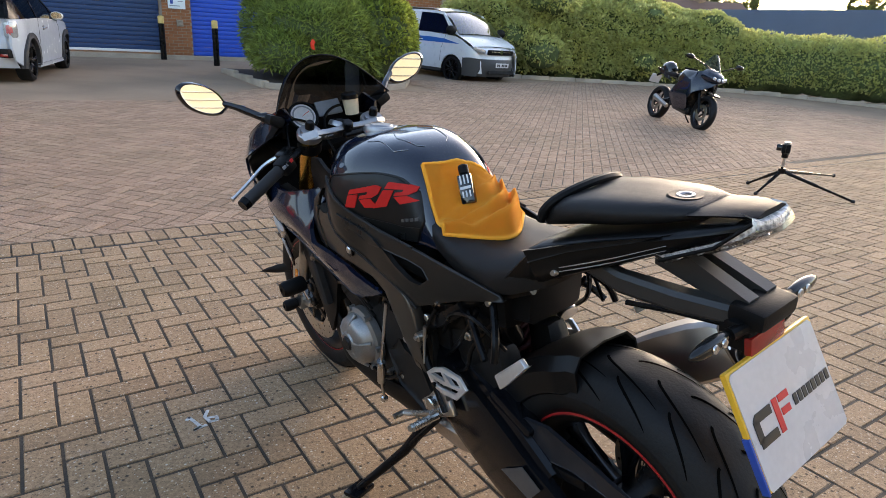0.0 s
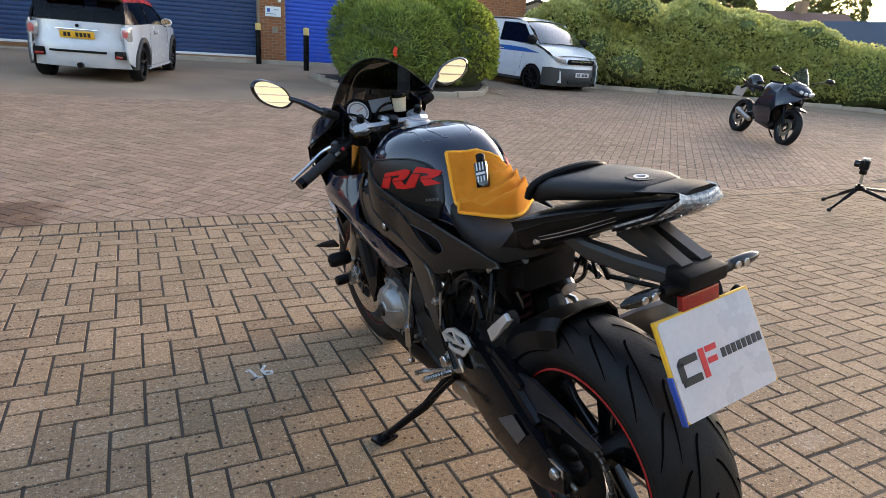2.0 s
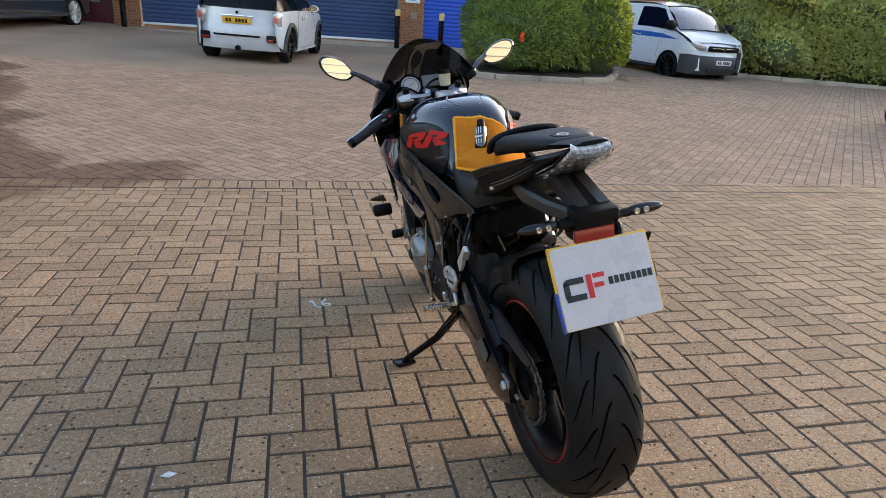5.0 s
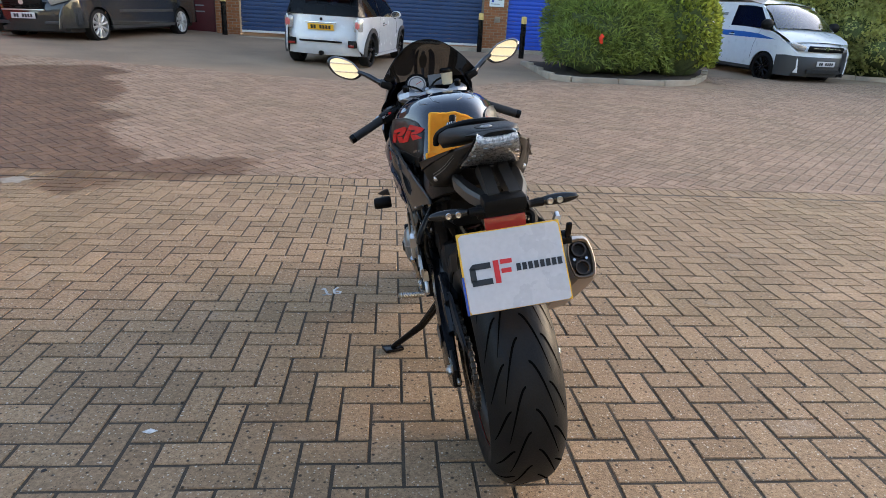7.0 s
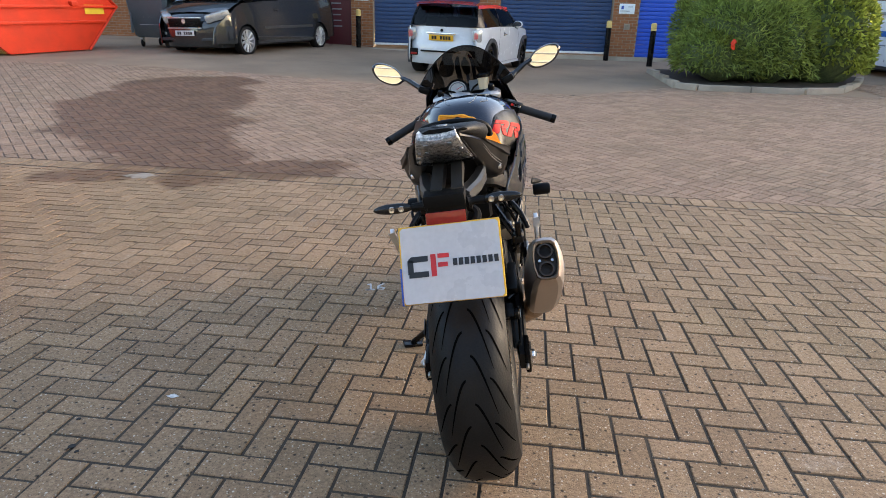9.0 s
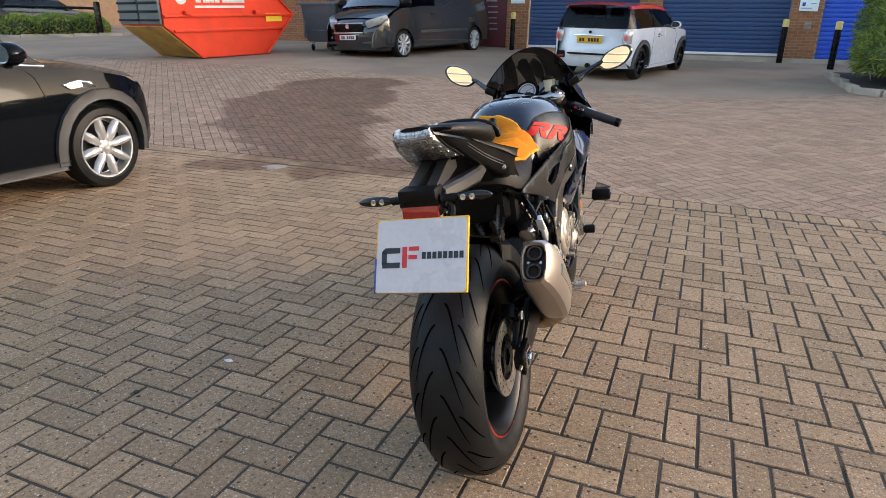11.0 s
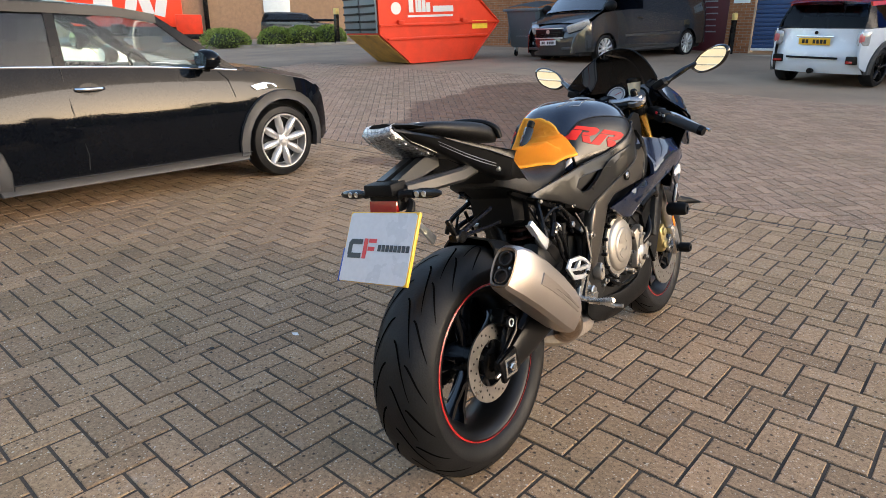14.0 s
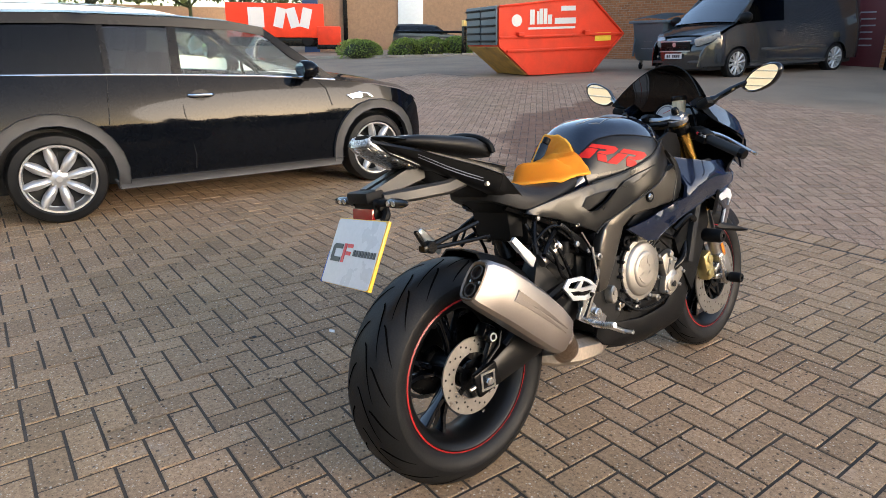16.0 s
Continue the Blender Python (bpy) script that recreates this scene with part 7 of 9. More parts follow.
# outline of the tank: height of the ridge and half-width along its length
TX, TZ = 0.66, 0.80
TOP = [(0.375, 0.79), (0.44, 0.81), (0.475, 0.845), (0.50, 0.89), (0.52, 0.93), (0.545, 0.96), (0.58, 0.983), (0.62, 0.994), (0.66, 1.0), (0.75, 0.998), (0.85, 0.986), (0.93, 0.96), (1.0, 0.915)]
WID = [(0.375, 0.10), (0.44, 0.112), (0.50, 0.122), (0.54, 0.132), (0.58, 0.144), (0.65, 0.173), (0.72, 0.196), (0.78, 0.200), (0.83, 0.184), (0.88, 0.156), (0.93, 0.130), (1.0, 0.10)]


def tank_x(v, w):
    t, wd = smooth_lerp(TOP, v), smooth_lerp(WID, v)
    z0 = 0.785 + 0.045 * max(0, (v - 0.6) / 0.4)
    q = min(0.98, max(0.0, (w - z0) / (t - z0))) ** (1 / TZ)
    return wd * max(0.05, math.sqrt(1 - q * q)) ** TX


# graphite side panels with their scooped vent
gill = [(0.215, 0.750), (0.225, 0.760), (0.430, 0.797), (0.470, 0.803), (0.620, 0.819), (0.735, 0.854), (0.806, 0.888), (0.842, 0.896), (0.890, 0.848), (0.884, 0.815), (0.769, 0.771), (0.637, 0.718), (0.515, 0.680), (0.479, 0.655), (0.330, 0.716)]
hole = [(0.419, 0.743), (0.436, 0.765), (0.480, 0.772), (0.575, 0.776), (0.530, 0.745), (0.480, 0.722), (0.449, 0.721)]


def gill_x(v, w):
    base = soft([(0.2, 0.128), (0.3, 0.148), (0.45, 0.176), (0.6, 0.190), (0.8, 0.186), (0.9, 0.165)], v)
    x = base - 0.9 * (w - soft([(0.2, 0.75), (0.5, 0.72), (0.65, 0.76), (0.9, 0.84)], v)) ** 2
    over = tank_x(v, w) + 0.010
    return 0.5 * (x + over + math.hypot(x - over, 0.006)) if v > 0.5 else x


for s in (1, -1):
    b = panel(gill, gill_x, 0.008, 0.026, holes=[hole], edge=0.002)
    bp("side_panel", b if s > 0 else flipped(b), "bike_satin", "graphite side panel with a scooped vent", smooth=50)
    b = panel([(v, w) for v, w in hole], lambda v, w: gill_x(v, w) - 0.03 + 0.12 * max(0, v - 0.45), 0.004, 0.03)
    bp("vent_scoop", b if s > 0 else flipped(b), "black_plastic")
    for edge in ([(0.889, 0.812), (0.769, 0.768), (0.637, 0.714), (0.515, 0.676), (0.477, 0.650)], [(0.470, 0.804), (0.620, 0.821), (0.735, 0.857), (0.806, 0.891), (0.842, 0.899)]):
        bp("panel_gap", tube(spline([(s * (gill_x(v, w) - 0.001), v, w) for v, w in edge], 5), 0.0034, seg=6), "dark_void", "black shut line along the side panel")
    b = panel([(0.60, 0.793), (0.745, 0.83), (0.70, 0.80), (0.62, 0.775), (0.575, 0.778)], lambda v, w: gill_x(v, w) + 0.006, 0.008, 0.03, edge=0.002)
    bp("panel_crease", b if s > 0 else flipped(b), "bike_satin")

# tank
rings = []
for i in range(57):
    v = 0.44 + 0.56 * i / 56
    t, w = smooth_lerp(TOP, v), smooth_lerp(WID, v)
    z0 = 0.785 + 0.045 * max(0, (v - 0.6) / 0.4)
    ring = []
    for k in range(33):
        a = math.pi * k / 32
        c, s = math.cos(a), math.sin(a)
        ring.append((w * math.copysign(abs(c) ** TX, c), v, z0 + (t - z0) * abs(s) ** TZ))
    rings.append(ring)
bp("tank", loft(rings), "bike_paint", "gloss blue-black fuel tank", smooth=60)


tpan = [(0.522, 0.902), (0.546, 0.918), (0.574, 0.931), (0.628, 0.937), (0.68, 0.933), (0.735, 0.924), (0.788, 0.911), (0.798, 0.886), (0.765, 0.858), (0.722, 0.838), (0.69, 0.824), (0.634, 0.806), (0.593, 0.797), (0.552, 0.792), (0.505, 0.796), (0.495, 0.84)]
STROKES = ([(0.08, 1.0), (0.82, 1.0), (1.0, 0.86), (0.96, 0.58), (0.80, 0.44), (0.42, 0.44), (0.44, 0.60), (0.64, 0.62), (0.66, 0.74), (0.05, 0.74)], [(0.04, 0.69), (0.36, 0.69), (0.31, 0.0), (-0.03, 0.0)], [(0.43, 0.40), (0.77, 0.40), (1.03, 0.0), (0.64, 0.0)])
BLOCKS = {1: (((0.545, 0.921), (0.633, 0.899), (0.577, 0.857), (0.503, 0.884)), ((0.636, 0.895), (0.728, 0.870), (0.678, 0.828), (0.581, 0.855))),
          -1: (((0.707, 0.892), (0.609, 0.917), (0.618, 0.861), (0.710, 0.850)), ((0.600, 0.922), (0.528, 0.918), (0.518, 0.885), (0.624, 0.859)))}


def stroke_on(block, pts):
    """Places a unit stroke between the four corners of a block on the tank side."""
    tl, tr, br, bl = block
    out = []
    for p, q in pts:
        v, w = (sum(c[i] * k for c, k in zip((tl, tr, br, bl), ((1 - p) * q, p * q, p * (1 - q), (1 - p) * (1 - q)))) for i in (0, 1))
        out.append((v, min(w, smooth_lerp(TOP, v) - 0.012)))
    return out


for s in (1, -1):
    b = panel(tpan, lambda v, w: tank_x(v, w) + 0.006, 0.010, 0.022, edge=0.002)
    tp = bp("tank_panel", b if s > 0 else flipped(b), "carbon", "matt dark tank side panel", smooth=50)
    for block in BLOCKS[s]:
        for mk in STROKES:
            b = panel(stroke_on(block, mk), lambda v, w: tank_x(v, w) + 0.0085, 0.002, 0.02)
            part("graphic", b if s > 0 else flipped(b), M["red_gloss2"], tp, "angular red graphic")
    if s < 0:
        for k in range(4):
            b = panel([(0.506 + 0.012 * k, 0.844 - 0.0025 * k), (0.514 + 0.012 * k, 0.842 - 0.0025 * k), (0.515 + 0.012 * k, 0.849 - 0.0025 * k), (0.507 + 0.012 * k, 0.851 - 0.0025 * k)], lambda v, w: tank_x(v, w) + 0.0082, 0.002, 0.02)
            part("marking", flipped(b), M["ink_dim"], tp)
    b = panel([(0.505, 0.797), (0.552, 0.793), (0.593, 0.798), (0.634, 0.807), (0.69, 0.826), (0.66, 0.832), (0.60, 0.828), (0.545, 0.824), (0.50, 0.828)], lambda v, w: tank_x(v, w) + 0.0075, 0.003, 0.02)
    part("lower_band", b if s > 0 else flipped(b), M["bike_satin"], tp, "lighter grey band along the panel foot")
    rim = [(tank_x(v, w) + 0.005, v, w) for v, w in tpan[1:15]]
    part("panel_rim", tube([(s * x, v, w) for x, v, w in spline(rim, 4)], 0.0028, seg=6), M["hugger_gloss"], tp, "gloss black rim round the panel")
    b = panel([(0.822, 0.885), (0.855, 0.884), (0.895, 0.842), (0.96, 0.80), (1.03, 0.80), (1.03, 0.87), (1.0, 0.915), (0.93, 0.925), (0.83, 0.90)], lambda v, w: 0.168 - 0.18 * max(0, v - 0.85), 0.01, 0.04)
    bp("intake_cover", b if s > 0 else flipped(b), "black_plastic", smooth=50)
    bp("panel_fastener", cyl(0.005, 0.006, (s * 0.196, 0.785, 0.862), seg=12), "silver")
cap = revolve([(0, 0.010), (0.028, 0.010), (0.032, 0.006), (0.044, 0.006), (0.047, 0.0), (0.047, -0.01)], 32, pose(0, 0.835, 0.990, 0, -90, 0) @ pose(0, 0, 0, 0, 9, 0))
bp("fuel_cap", cap, "yoke_alloy", "round silver fuel cap")
for s in (1, -1):
    for pts in ([(0.030, 0.585), (0.046, 0.600), (0.058, 0.665), (0.036, 0.715)], [(0.070, 0.600), (0.094, 0.625), (0.086, 0.70), (0.100, 0.735)]):
        line = []
        for a, b2 in zip(pts, pts[1:]):
            for k in range(9):
                x, v = a[0] + (b2[0] - a[0]) * k / 8, a[1] + (b2[1] - a[1]) * k / 8
                t, wd = smooth_lerp(TOP, v), smooth_lerp(WID, v)
                z0 = 0.785 + 0.045 * max(0, (v - 0.6) / 0.4)
                line.append((s * x, v, z0 + (t - z0) * math.sqrt(1 - (x / wd) ** (2 / TX)) ** TZ + 0.0008))
        bp("pinstripe", tube(line[:9] + line[10:18] + line[19:], 0.0009, seg=5), "ink_grey", "fine pale pinstripe on the tank")
for k in range(2):
    bp("tank_marking", box((0.030, 0.007, 0.001), (-0.021 + 0.042 * k, 0.765, 0.9985), (-2, 0, 0), 0), "ink_grey", "small pale marking bar on the tank")

# seats
rings = []
for v, hw, t, z0 in ((0.125, 0.085, 0.862, 0.80), (0.15, 0.105, 0.868, 0.79), (0.20, 0.122, 0.846, 0.768), (0.26, 0.130, 0.825, 0.750), (0.33, 0.130, 0.817, 0.755), (0.40, 0.122, 0.822, 0.770), (0.46, 0.112, 0.842, 0.785), (0.50, 0.10, 0.855, 0.80)):
    rings.append([(hw * a, v, z0 + (t - z0) * b) for a, b in ((1.0, 0.0), (1.04, 0.35), (0.98, 0.72), (0.78, 0.95), (0.4, 1.0), (0, 0.985), (-0.4, 1.0), (-0.78, 0.95), (-0.98, 0.72), (-1.04, 0.35), (-1.0, 0.0))])
bp("rider_seat", loft(rings), "seat_vinyl", "black textured rider seat", smooth=60)
rings = []
for v, hw, t, th in ((-0.138, 0.036, 0.991, 0.008), (-0.125, 0.052, 1.000, 0.018), (-0.08, 0.074, 1.001, 0.030), (-0.02, 0.088, 0.994, 0.036), (0.05, 0.096, 0.986, 0.042), (0.10, 0.098, 0.977, 0.046), (0.135, 0.092, 0.960, 0.040), (0.152, 0.074, 0.940, 0.022)):
    rings.append([(hw * a, v, t - th + th * b) for a, b in ((0.92, 0.0), (1.02, 0.35), (0.97, 0.75), (0.75, 0.97), (0.35, 1.0), (0, 0.99), (-0.35, 1.0), (-0.75, 0.97), (-0.97, 0.75), (-1.02, 0.35), (-0.92, 0.0))])
ps = bp("pillion_seat", loft(rings), "seat_vinyl", "black pillion seat pad", smooth=60)
strap = []
for k in range(17):
    a = math.pi * k / 16
    strap.append((0.102 * math.cos(a), 0.135 - 0.030 * math.sin(a), 0.932 + 0.052 * math.sin(a) ** 0.6))
part("front_lip", tube(strap, 0.0085, seg=8), M["black_plastic"], ps)
part("lock", revolve([(0, 0.001), (0.008, 0.001), (0.009, 0.0025), (0.014, 0.0025), (0.015, -0.004)], 20, pose(-0.004, -0.082, 0.9995, 0, -90, 0)), M["yoke_alloy"], ps, "silver seat lock")
part("lock_well", revolve([(0.015, 0.0010), (0.026, 0.0016), (0.030, -0.003)], 28, pose(-0.004, -0.082, 0.9995, 0, -90, 0) @ pose(0, 0, 0, 0, 3, 0)), M["black_plastic"], ps)

# tail fairing
rings = []
for v, hw, t, b0 in ((-0.212, 0.046, 0.998, 0.990), (-0.190, 0.057, 0.991, 0.976), (-0.15, 0.074, 0.979, 0.953), (-0.10, 0.089, 0.964, 0.929), (-0.03, 0.105, 0.945, 0.892), (0.03, 0.118, 0.928, 0.864), (0.075, 0.130, 0.914, 0.842), (0.105, 0.146, 0.906, 0.828), (0.122, 0.150, 0.900, 0.818), (0.132, 0.132, 0.892, 0.814), (0.16, 0.130, 0.862, 0.802), (0.205, 0.128, 0.816, 0.782), (0.255, 0.124, 0.762, 0.750)):
    m = t - (t - b0) * 0.22
    half_ring = [(hw * 0.70, t + 0.002), (hw * 0.95, t - 0.002), (hw, t - 0.008), (hw * 0.985, m), (hw * 0.93, (m + b0) / 2), (hw * 0.84, b0 + 0.006), (hw * 0.70, b0)]
    rings.append([(x, v, w) for x, w in half_ring] + [(-x, v, w) for x, w in reversed(half_ring)])
tip = []
for v, hw, z in ((-0.214, 0.036, 1.007), (-0.20, 0.042, 1.006), (-0.17, 0.052, 1.003), (-0.12, 0.060, 0.994)):
    tip.append([(hw, v, z - 0.002), (hw * 0.6, v, z + 0.003), (-hw * 0.6, v, z + 0.003), (-hw, v, z - 0.002), (-hw * 0.9, v, z - 0.006), (hw * 0.9, v, z - 0.006)])
bp("tail_tip", loft(tip), "black_plastic", "flat black blade over the tail lamp", smooth=40)
tl = bp("tail_fairing", loft(rings), "hugger_gloss", "smooth black tail fairing", smooth=65)
for s in (1, -1):
    # two thin silver lines put in for tail edges that catch the light
    for dz in (0.0, 0.0075):
        part("ridge_glint", tube([(s * 0.0905, -0.112, 0.944 + dz), (s * 0.1035, -0.03, 0.904 + dz), (s * 0.1135, 0.02, 0.882 + dz), (s * 0.1255, 0.07, 0.862 + dz)], [0.0005, 0.0010, 0.0013, 0.0009], seg=8), M["yoke_alloy"], tl, "thin silver line drawn for the light on the tail ridge")
    part("fastener", revolve([(0, 0.004), (0.006, 0.004), (0.0075, 0.001), (0.0075, -0.006)], 14, pose(s * 0.120, 0.088, 0.853, 0, 0, 0 if s > 0 else 180)), M["silver"], tl)
    vane = panel([(0.130, 0.893), (0.085, 0.907), (0.0, 0.934), (-0.10, 0.962), (-0.06, 0.944), (0.05, 0.905), (0.120, 0.872)], lambda v, w: lerp([(-0.10, 0.0905), (-0.03, 0.1075), (0.03, 0.121), (0.09, 0.141), (0.13, 0.154)], v), 0.006, 0.03, edge=0.0018)
    part("tail_vane", vane if s > 0 else flipped(vane), M["hugger_gloss"], tl, "raised gloss blade on the tail side")

rings = []
for v, hw, z1, z0 in ((-0.05, 0.068, 0.925, 0.902), (0.02, 0.084, 0.90, 0.862), (0.08, 0.086, 0.87, 0.836), (0.14, 0.082, 0.85, 0.800), (0.196, 0.074, 0.82, 0.752), (0.206, 0.073, 0.80, 0.674), (0.28, 0.085, 0.78, 0.662), (0.35, 0.09, 0.75, 0.676), (0.40, 0.08, 0.74, 0.700)):
    rings.append([(hw, v, z0 + 0.01), (hw, v, z1), (-hw, v, z1), (-hw, v, z0 + 0.01), (-hw * 0.85, v, z0), (hw * 0.85, v, z0)])
bp("undertray", loft(rings), "black_plastic", "black plastic undertray")
# tail lamp: an overhanging clear lens with small reflectors behind its face
LAMP = [(-0.205, 0.999, 0.040), (-0.224, 0.997, 0.044), (-0.228, 0.986, 0.048), (-0.210, 0.969, 0.053), (-0.175, 0.949, 0.060), (-0.135, 0.930, 0.067), (-0.103, 0.914, 0.0715), (-0.088, 0.916, 0.070)]
rings = []
for v, w, hw in LAMP:
    rings.append([(hw * a - 0.006, v + d, w + d * 0.6) for a, d in ((1, 0.008), (0.97, 0.002), (0.6, -0.003), (0, -0.006), (-0.6, -0.003), (-0.97, 0.002), (-1, 0.008))])
tlamp = bp("tail_lamp", loft(rings, closed=False), "lens_glass", "clear-lens tail lamp with small reflectors", smooth=30)
hous = [[(x * 0.97, v + 0.005, w + 0.0055) for x, v, w in r] for r in rings]
part("lamp_housing", loft(hous, closed=False), M["lamp_grey"], tlamp, "silvered lamp housing", 30)
for v, w, hw, n in ((-0.176, 0.962, 0.048, 6), (-0.145, 0.947, 0.054, 7), (-0.114, 0.932, 0.060, 7)):
    for i in range(n):
        x = hw * (2 * i / (n - 1) - 1)
        part("reflector", revolve([(0, -0.002), (0.003, 0.0), (0.0055, 0.003), (0.006, 0.0)], 12, pose(x - 0.006, v - 0.003, w - 0.005, 58, 0, 0) @ pose(0, 0, 0, 0, 0, -90)), M["lamp_bowl"], tlamp)
for x in (-0.026, -0.009, 0.009, 0.026):
    part("lens_flute", box((0.011, 0.003, 0.017), (x - 0.006, -0.209, 0.974), (58, 0, 0), 0.001), M["silver"], tlamp)
part("lamp_bezel", tube([(0.040, -0.214, 1.000), (0.056, -0.172, 0.958), (0.068, -0.094, 0.919), (-0.006, -0.086, 0.915), (-0.080, -0.094, 0.919), (-0.068, -0.172, 0.958), (-0.052, -0.214, 1.000)], 0.003, seg=6), M["black_plastic"], tlamp)
back = panel([(-0.19, 0.995), (-0.10, 0.965), (0.05, 0.91), (0.05, 0.865), (-0.08, 0.928), (-0.17, 0.968)], lambda v, w: 0.0, 0.09, 0.05)
bmesh.ops.translate(back, vec=(0.045, 0, 0), verts=back.verts)
bp("tail_inner", back, "dark_void")

# plate hanger
for s in (1, -1):
    rings = []
    for x, v, w, a, h in ((0.070, 0.05, 0.868, 0.012, 0.018), (0.072, -0.02, 0.856, 0.014, 0.019), (0.055, -0.12, 0.852, 0.018, 0.018), (0.030, -0.200, 0.850, 0.020, 0.015)):
        rings.append([(s * (x + a * p), v, w + h * q) for p, q in ((-1, -0.6), (-0.6, -1), (0.6, -1), (1, -0.6), (1, 0.6), (0.6, 1), (-0.6, 1), (-1, 0.6))])
    bp("hanger_arm", loft(rings), "hanger", "black plate hanger arm")
    rings = []
    for x, v, w, a, h in ((0.022, -0.055, 0.910, 0.013, 0.024), (0.022, -0.13, 0.888, 0.013, 0.020), (0.024, -0.215, 0.862, 0.013, 0.014)):
        rings.append([(s * (x + a * p), v, w + h * q) for p, q in ((-1, -1), (1, -1), (1, 1), (-1, 1))])
    bp("hanger_strut", loft(rings), "hanger")
    st = tube(spline([(s * 0.045, -0.222, 0.842), (s * 0.066, -0.218, 0.843), (s * 0.082, -0.215, 0.842)], 4), [0.013, 0.010, 0.009, 0.009, 0.0095, 0.010, 0.010, 0.010, 0.0105], seg=10)
    bp("indicator_stalk", st, "black_plastic")
    ind = bmesh.new()
    bmesh.ops.create_uvsphere(ind, u_segments=20, v_segments=12, radius=1.0, matrix=Matrix.LocRotScale((s * 0.122 - 0.004, -0.214, 0.843), None, (0.049, 0.011, 0.0125)))
    il = bp("indicator", ind, "smoke_lens", "slim smoked indicator", smooth=80)
    for k in (-0.012, 0.010):
        part("bulb", revolve([(0, 0.0), (0.003, 0.001), (0.0065, 0.0015), (0.0075, -0.001)], 14, pose(s * 0.114 - 0.004 + k, -0.2245, 0.843, 0, 0, -90)), M["silver"], il)

# folded tie-down bracket on the right
tb = tube([(0.095, 0.06, 0.750), (0.12, -0.05, 0.738), (0.145, -0.150, 0.726)], 0.0075, seg=8)
tube([(0.095, 0.10, 0.705), (0.12, 0.0, 0.712), (0.142, -0.140, 0.720)], 0.006, tb, 8)
box((0.026, 0.04, 0.018), (0.147, -0.155, 0.724), bevel=0.005, bm=tb)
cyl(0.016, 0.024, (0.150, -0.150, 0.726), seg=16, bm=tb, bevel=0.003)
br = bp("tie_down_bracket", tb, "black_satin", "black tubular bracket under the tail")
part("hook", box((0.014, 0.010, 0.055), (0.150, -0.176, 0.748), (28, 0, 0), 0.0045), M["black_satin"], br, "black hook plate")

lb = box((0.096, 0.056, 0.030), (-0.006, -0.220, 0.858), (4, 0, 0), 0.008)
box((0.094, 0.05, 0.05), (-0.006, -0.205, 0.826), (0, 0, 0), 0.008, lb)
box((0.120, 0.02, 0.032), (-0.006, -0.210, 0.838), (0, 0, 0), 0.006, lb)
tube(spline([(0.03, -0.20, 0.83), (0.06, -0.205, 0.815), (0.055, -0.22, 0.79), (0.03, -0.228, 0.78)], 4), 0.010, lb, 8)
bp("plate_lamp", lb, "black_plastic", "black plate lamp housing")
bp("rear_reflector", box((0.092, 0.012, 0.029), (-0.008, -0.229, 0.814), (-6, 0, 0), 0.003), "red_lens", "red rear reflector")
PL = pose(-0.005, -0.272, 0.722, -27.5, 0, 0)
pb = box((0.232, 0.010, 0.178), (0, 0, 0), (0, 0, 0), 0.003)
bmesh.ops.transform(pb, matrix=PL, verts=pb.verts)
plate = bp("number_plate", pb, "yellow", "yellow-edged plate under a white printed cover sheet")


def on_plate(name, pts, mat, y, label=""):
    b = bmesh.new()
    for q in pts:
        lo = [b.verts.new(PL @ Vector((x, y, z))) for x, z in q]
        hi = [b.verts.new(PL @ Vector((x, y - 0.0012, z))) for x, z in q]
        b.faces.new(hi)
        b.faces.new(lo[::-1])
        for i in range(len(q)):
            j = (i + 1) % len(q)
            b.faces.new((lo[i], lo[j], hi[j], hi[i]))
    return part(name, b, M[mat], plate, label, 0)


on_plate("cover_sheet", [[(-0.108, -0.088), (0.106, -0.088), (0.112, -0.082), (0.112, 0.079), (0.106, 0.085), (-0.106, 0.085), (-0.112, 0.079), (-0.112, -0.082)]], "plate_sheet", -0.0052, "white printed cover sheet")
bb = box((0.0045, 0.0118, 0.084), (-0.1155, 0, -0.048), bevel=0.001)
bmesh.ops.transform(bb, matrix=PL, verts=bb.verts)
part("blue_corner", bb, M["blue_band"], plate, "blue band on the plate edge")
on_plate("black_graphic", [[(-0.097, -0.030), (-0.052, -0.030), (-0.052, -0.017), (-0.097, -0.017)], [(-0.099, -0.022), (-0.086, -0.022), (-0.086, 0.010), (-0.099, 0.010)], [(-0.097, 0.005), (-0.052, 0.005), (-0.052, 0.018), (-0.090, 0.018), (-0.097, 0.012)]], "ink_black", -0.0066, "plain black bars")
on_plate("red_graphic", [[(-0.046, -0.030), (-0.034, -0.030), (-0.034, 0.020), (-0.046, 0.020)], [(-0.030, -0.010), (-0.008, -0.010), (-0.008, 0.000), (-0.030, 0.000)], [(-0.030, 0.010), (-0.004, 0.010), (-0.004, 0.020), (-0.030, 0.020)]], "ink_red", -0.0066, "plain red bars")
on_plate("small_marking", [[(0.004 + i * 0.0132, -0.010), (0.0135 + i * 0.0132, -0.010), (0.0135 + i * 0.0132, 0.006), (0.004 + i * 0.0132, 0.006)] for i in range(8)], "ink_black", -0.0066, "row of plain black bars")

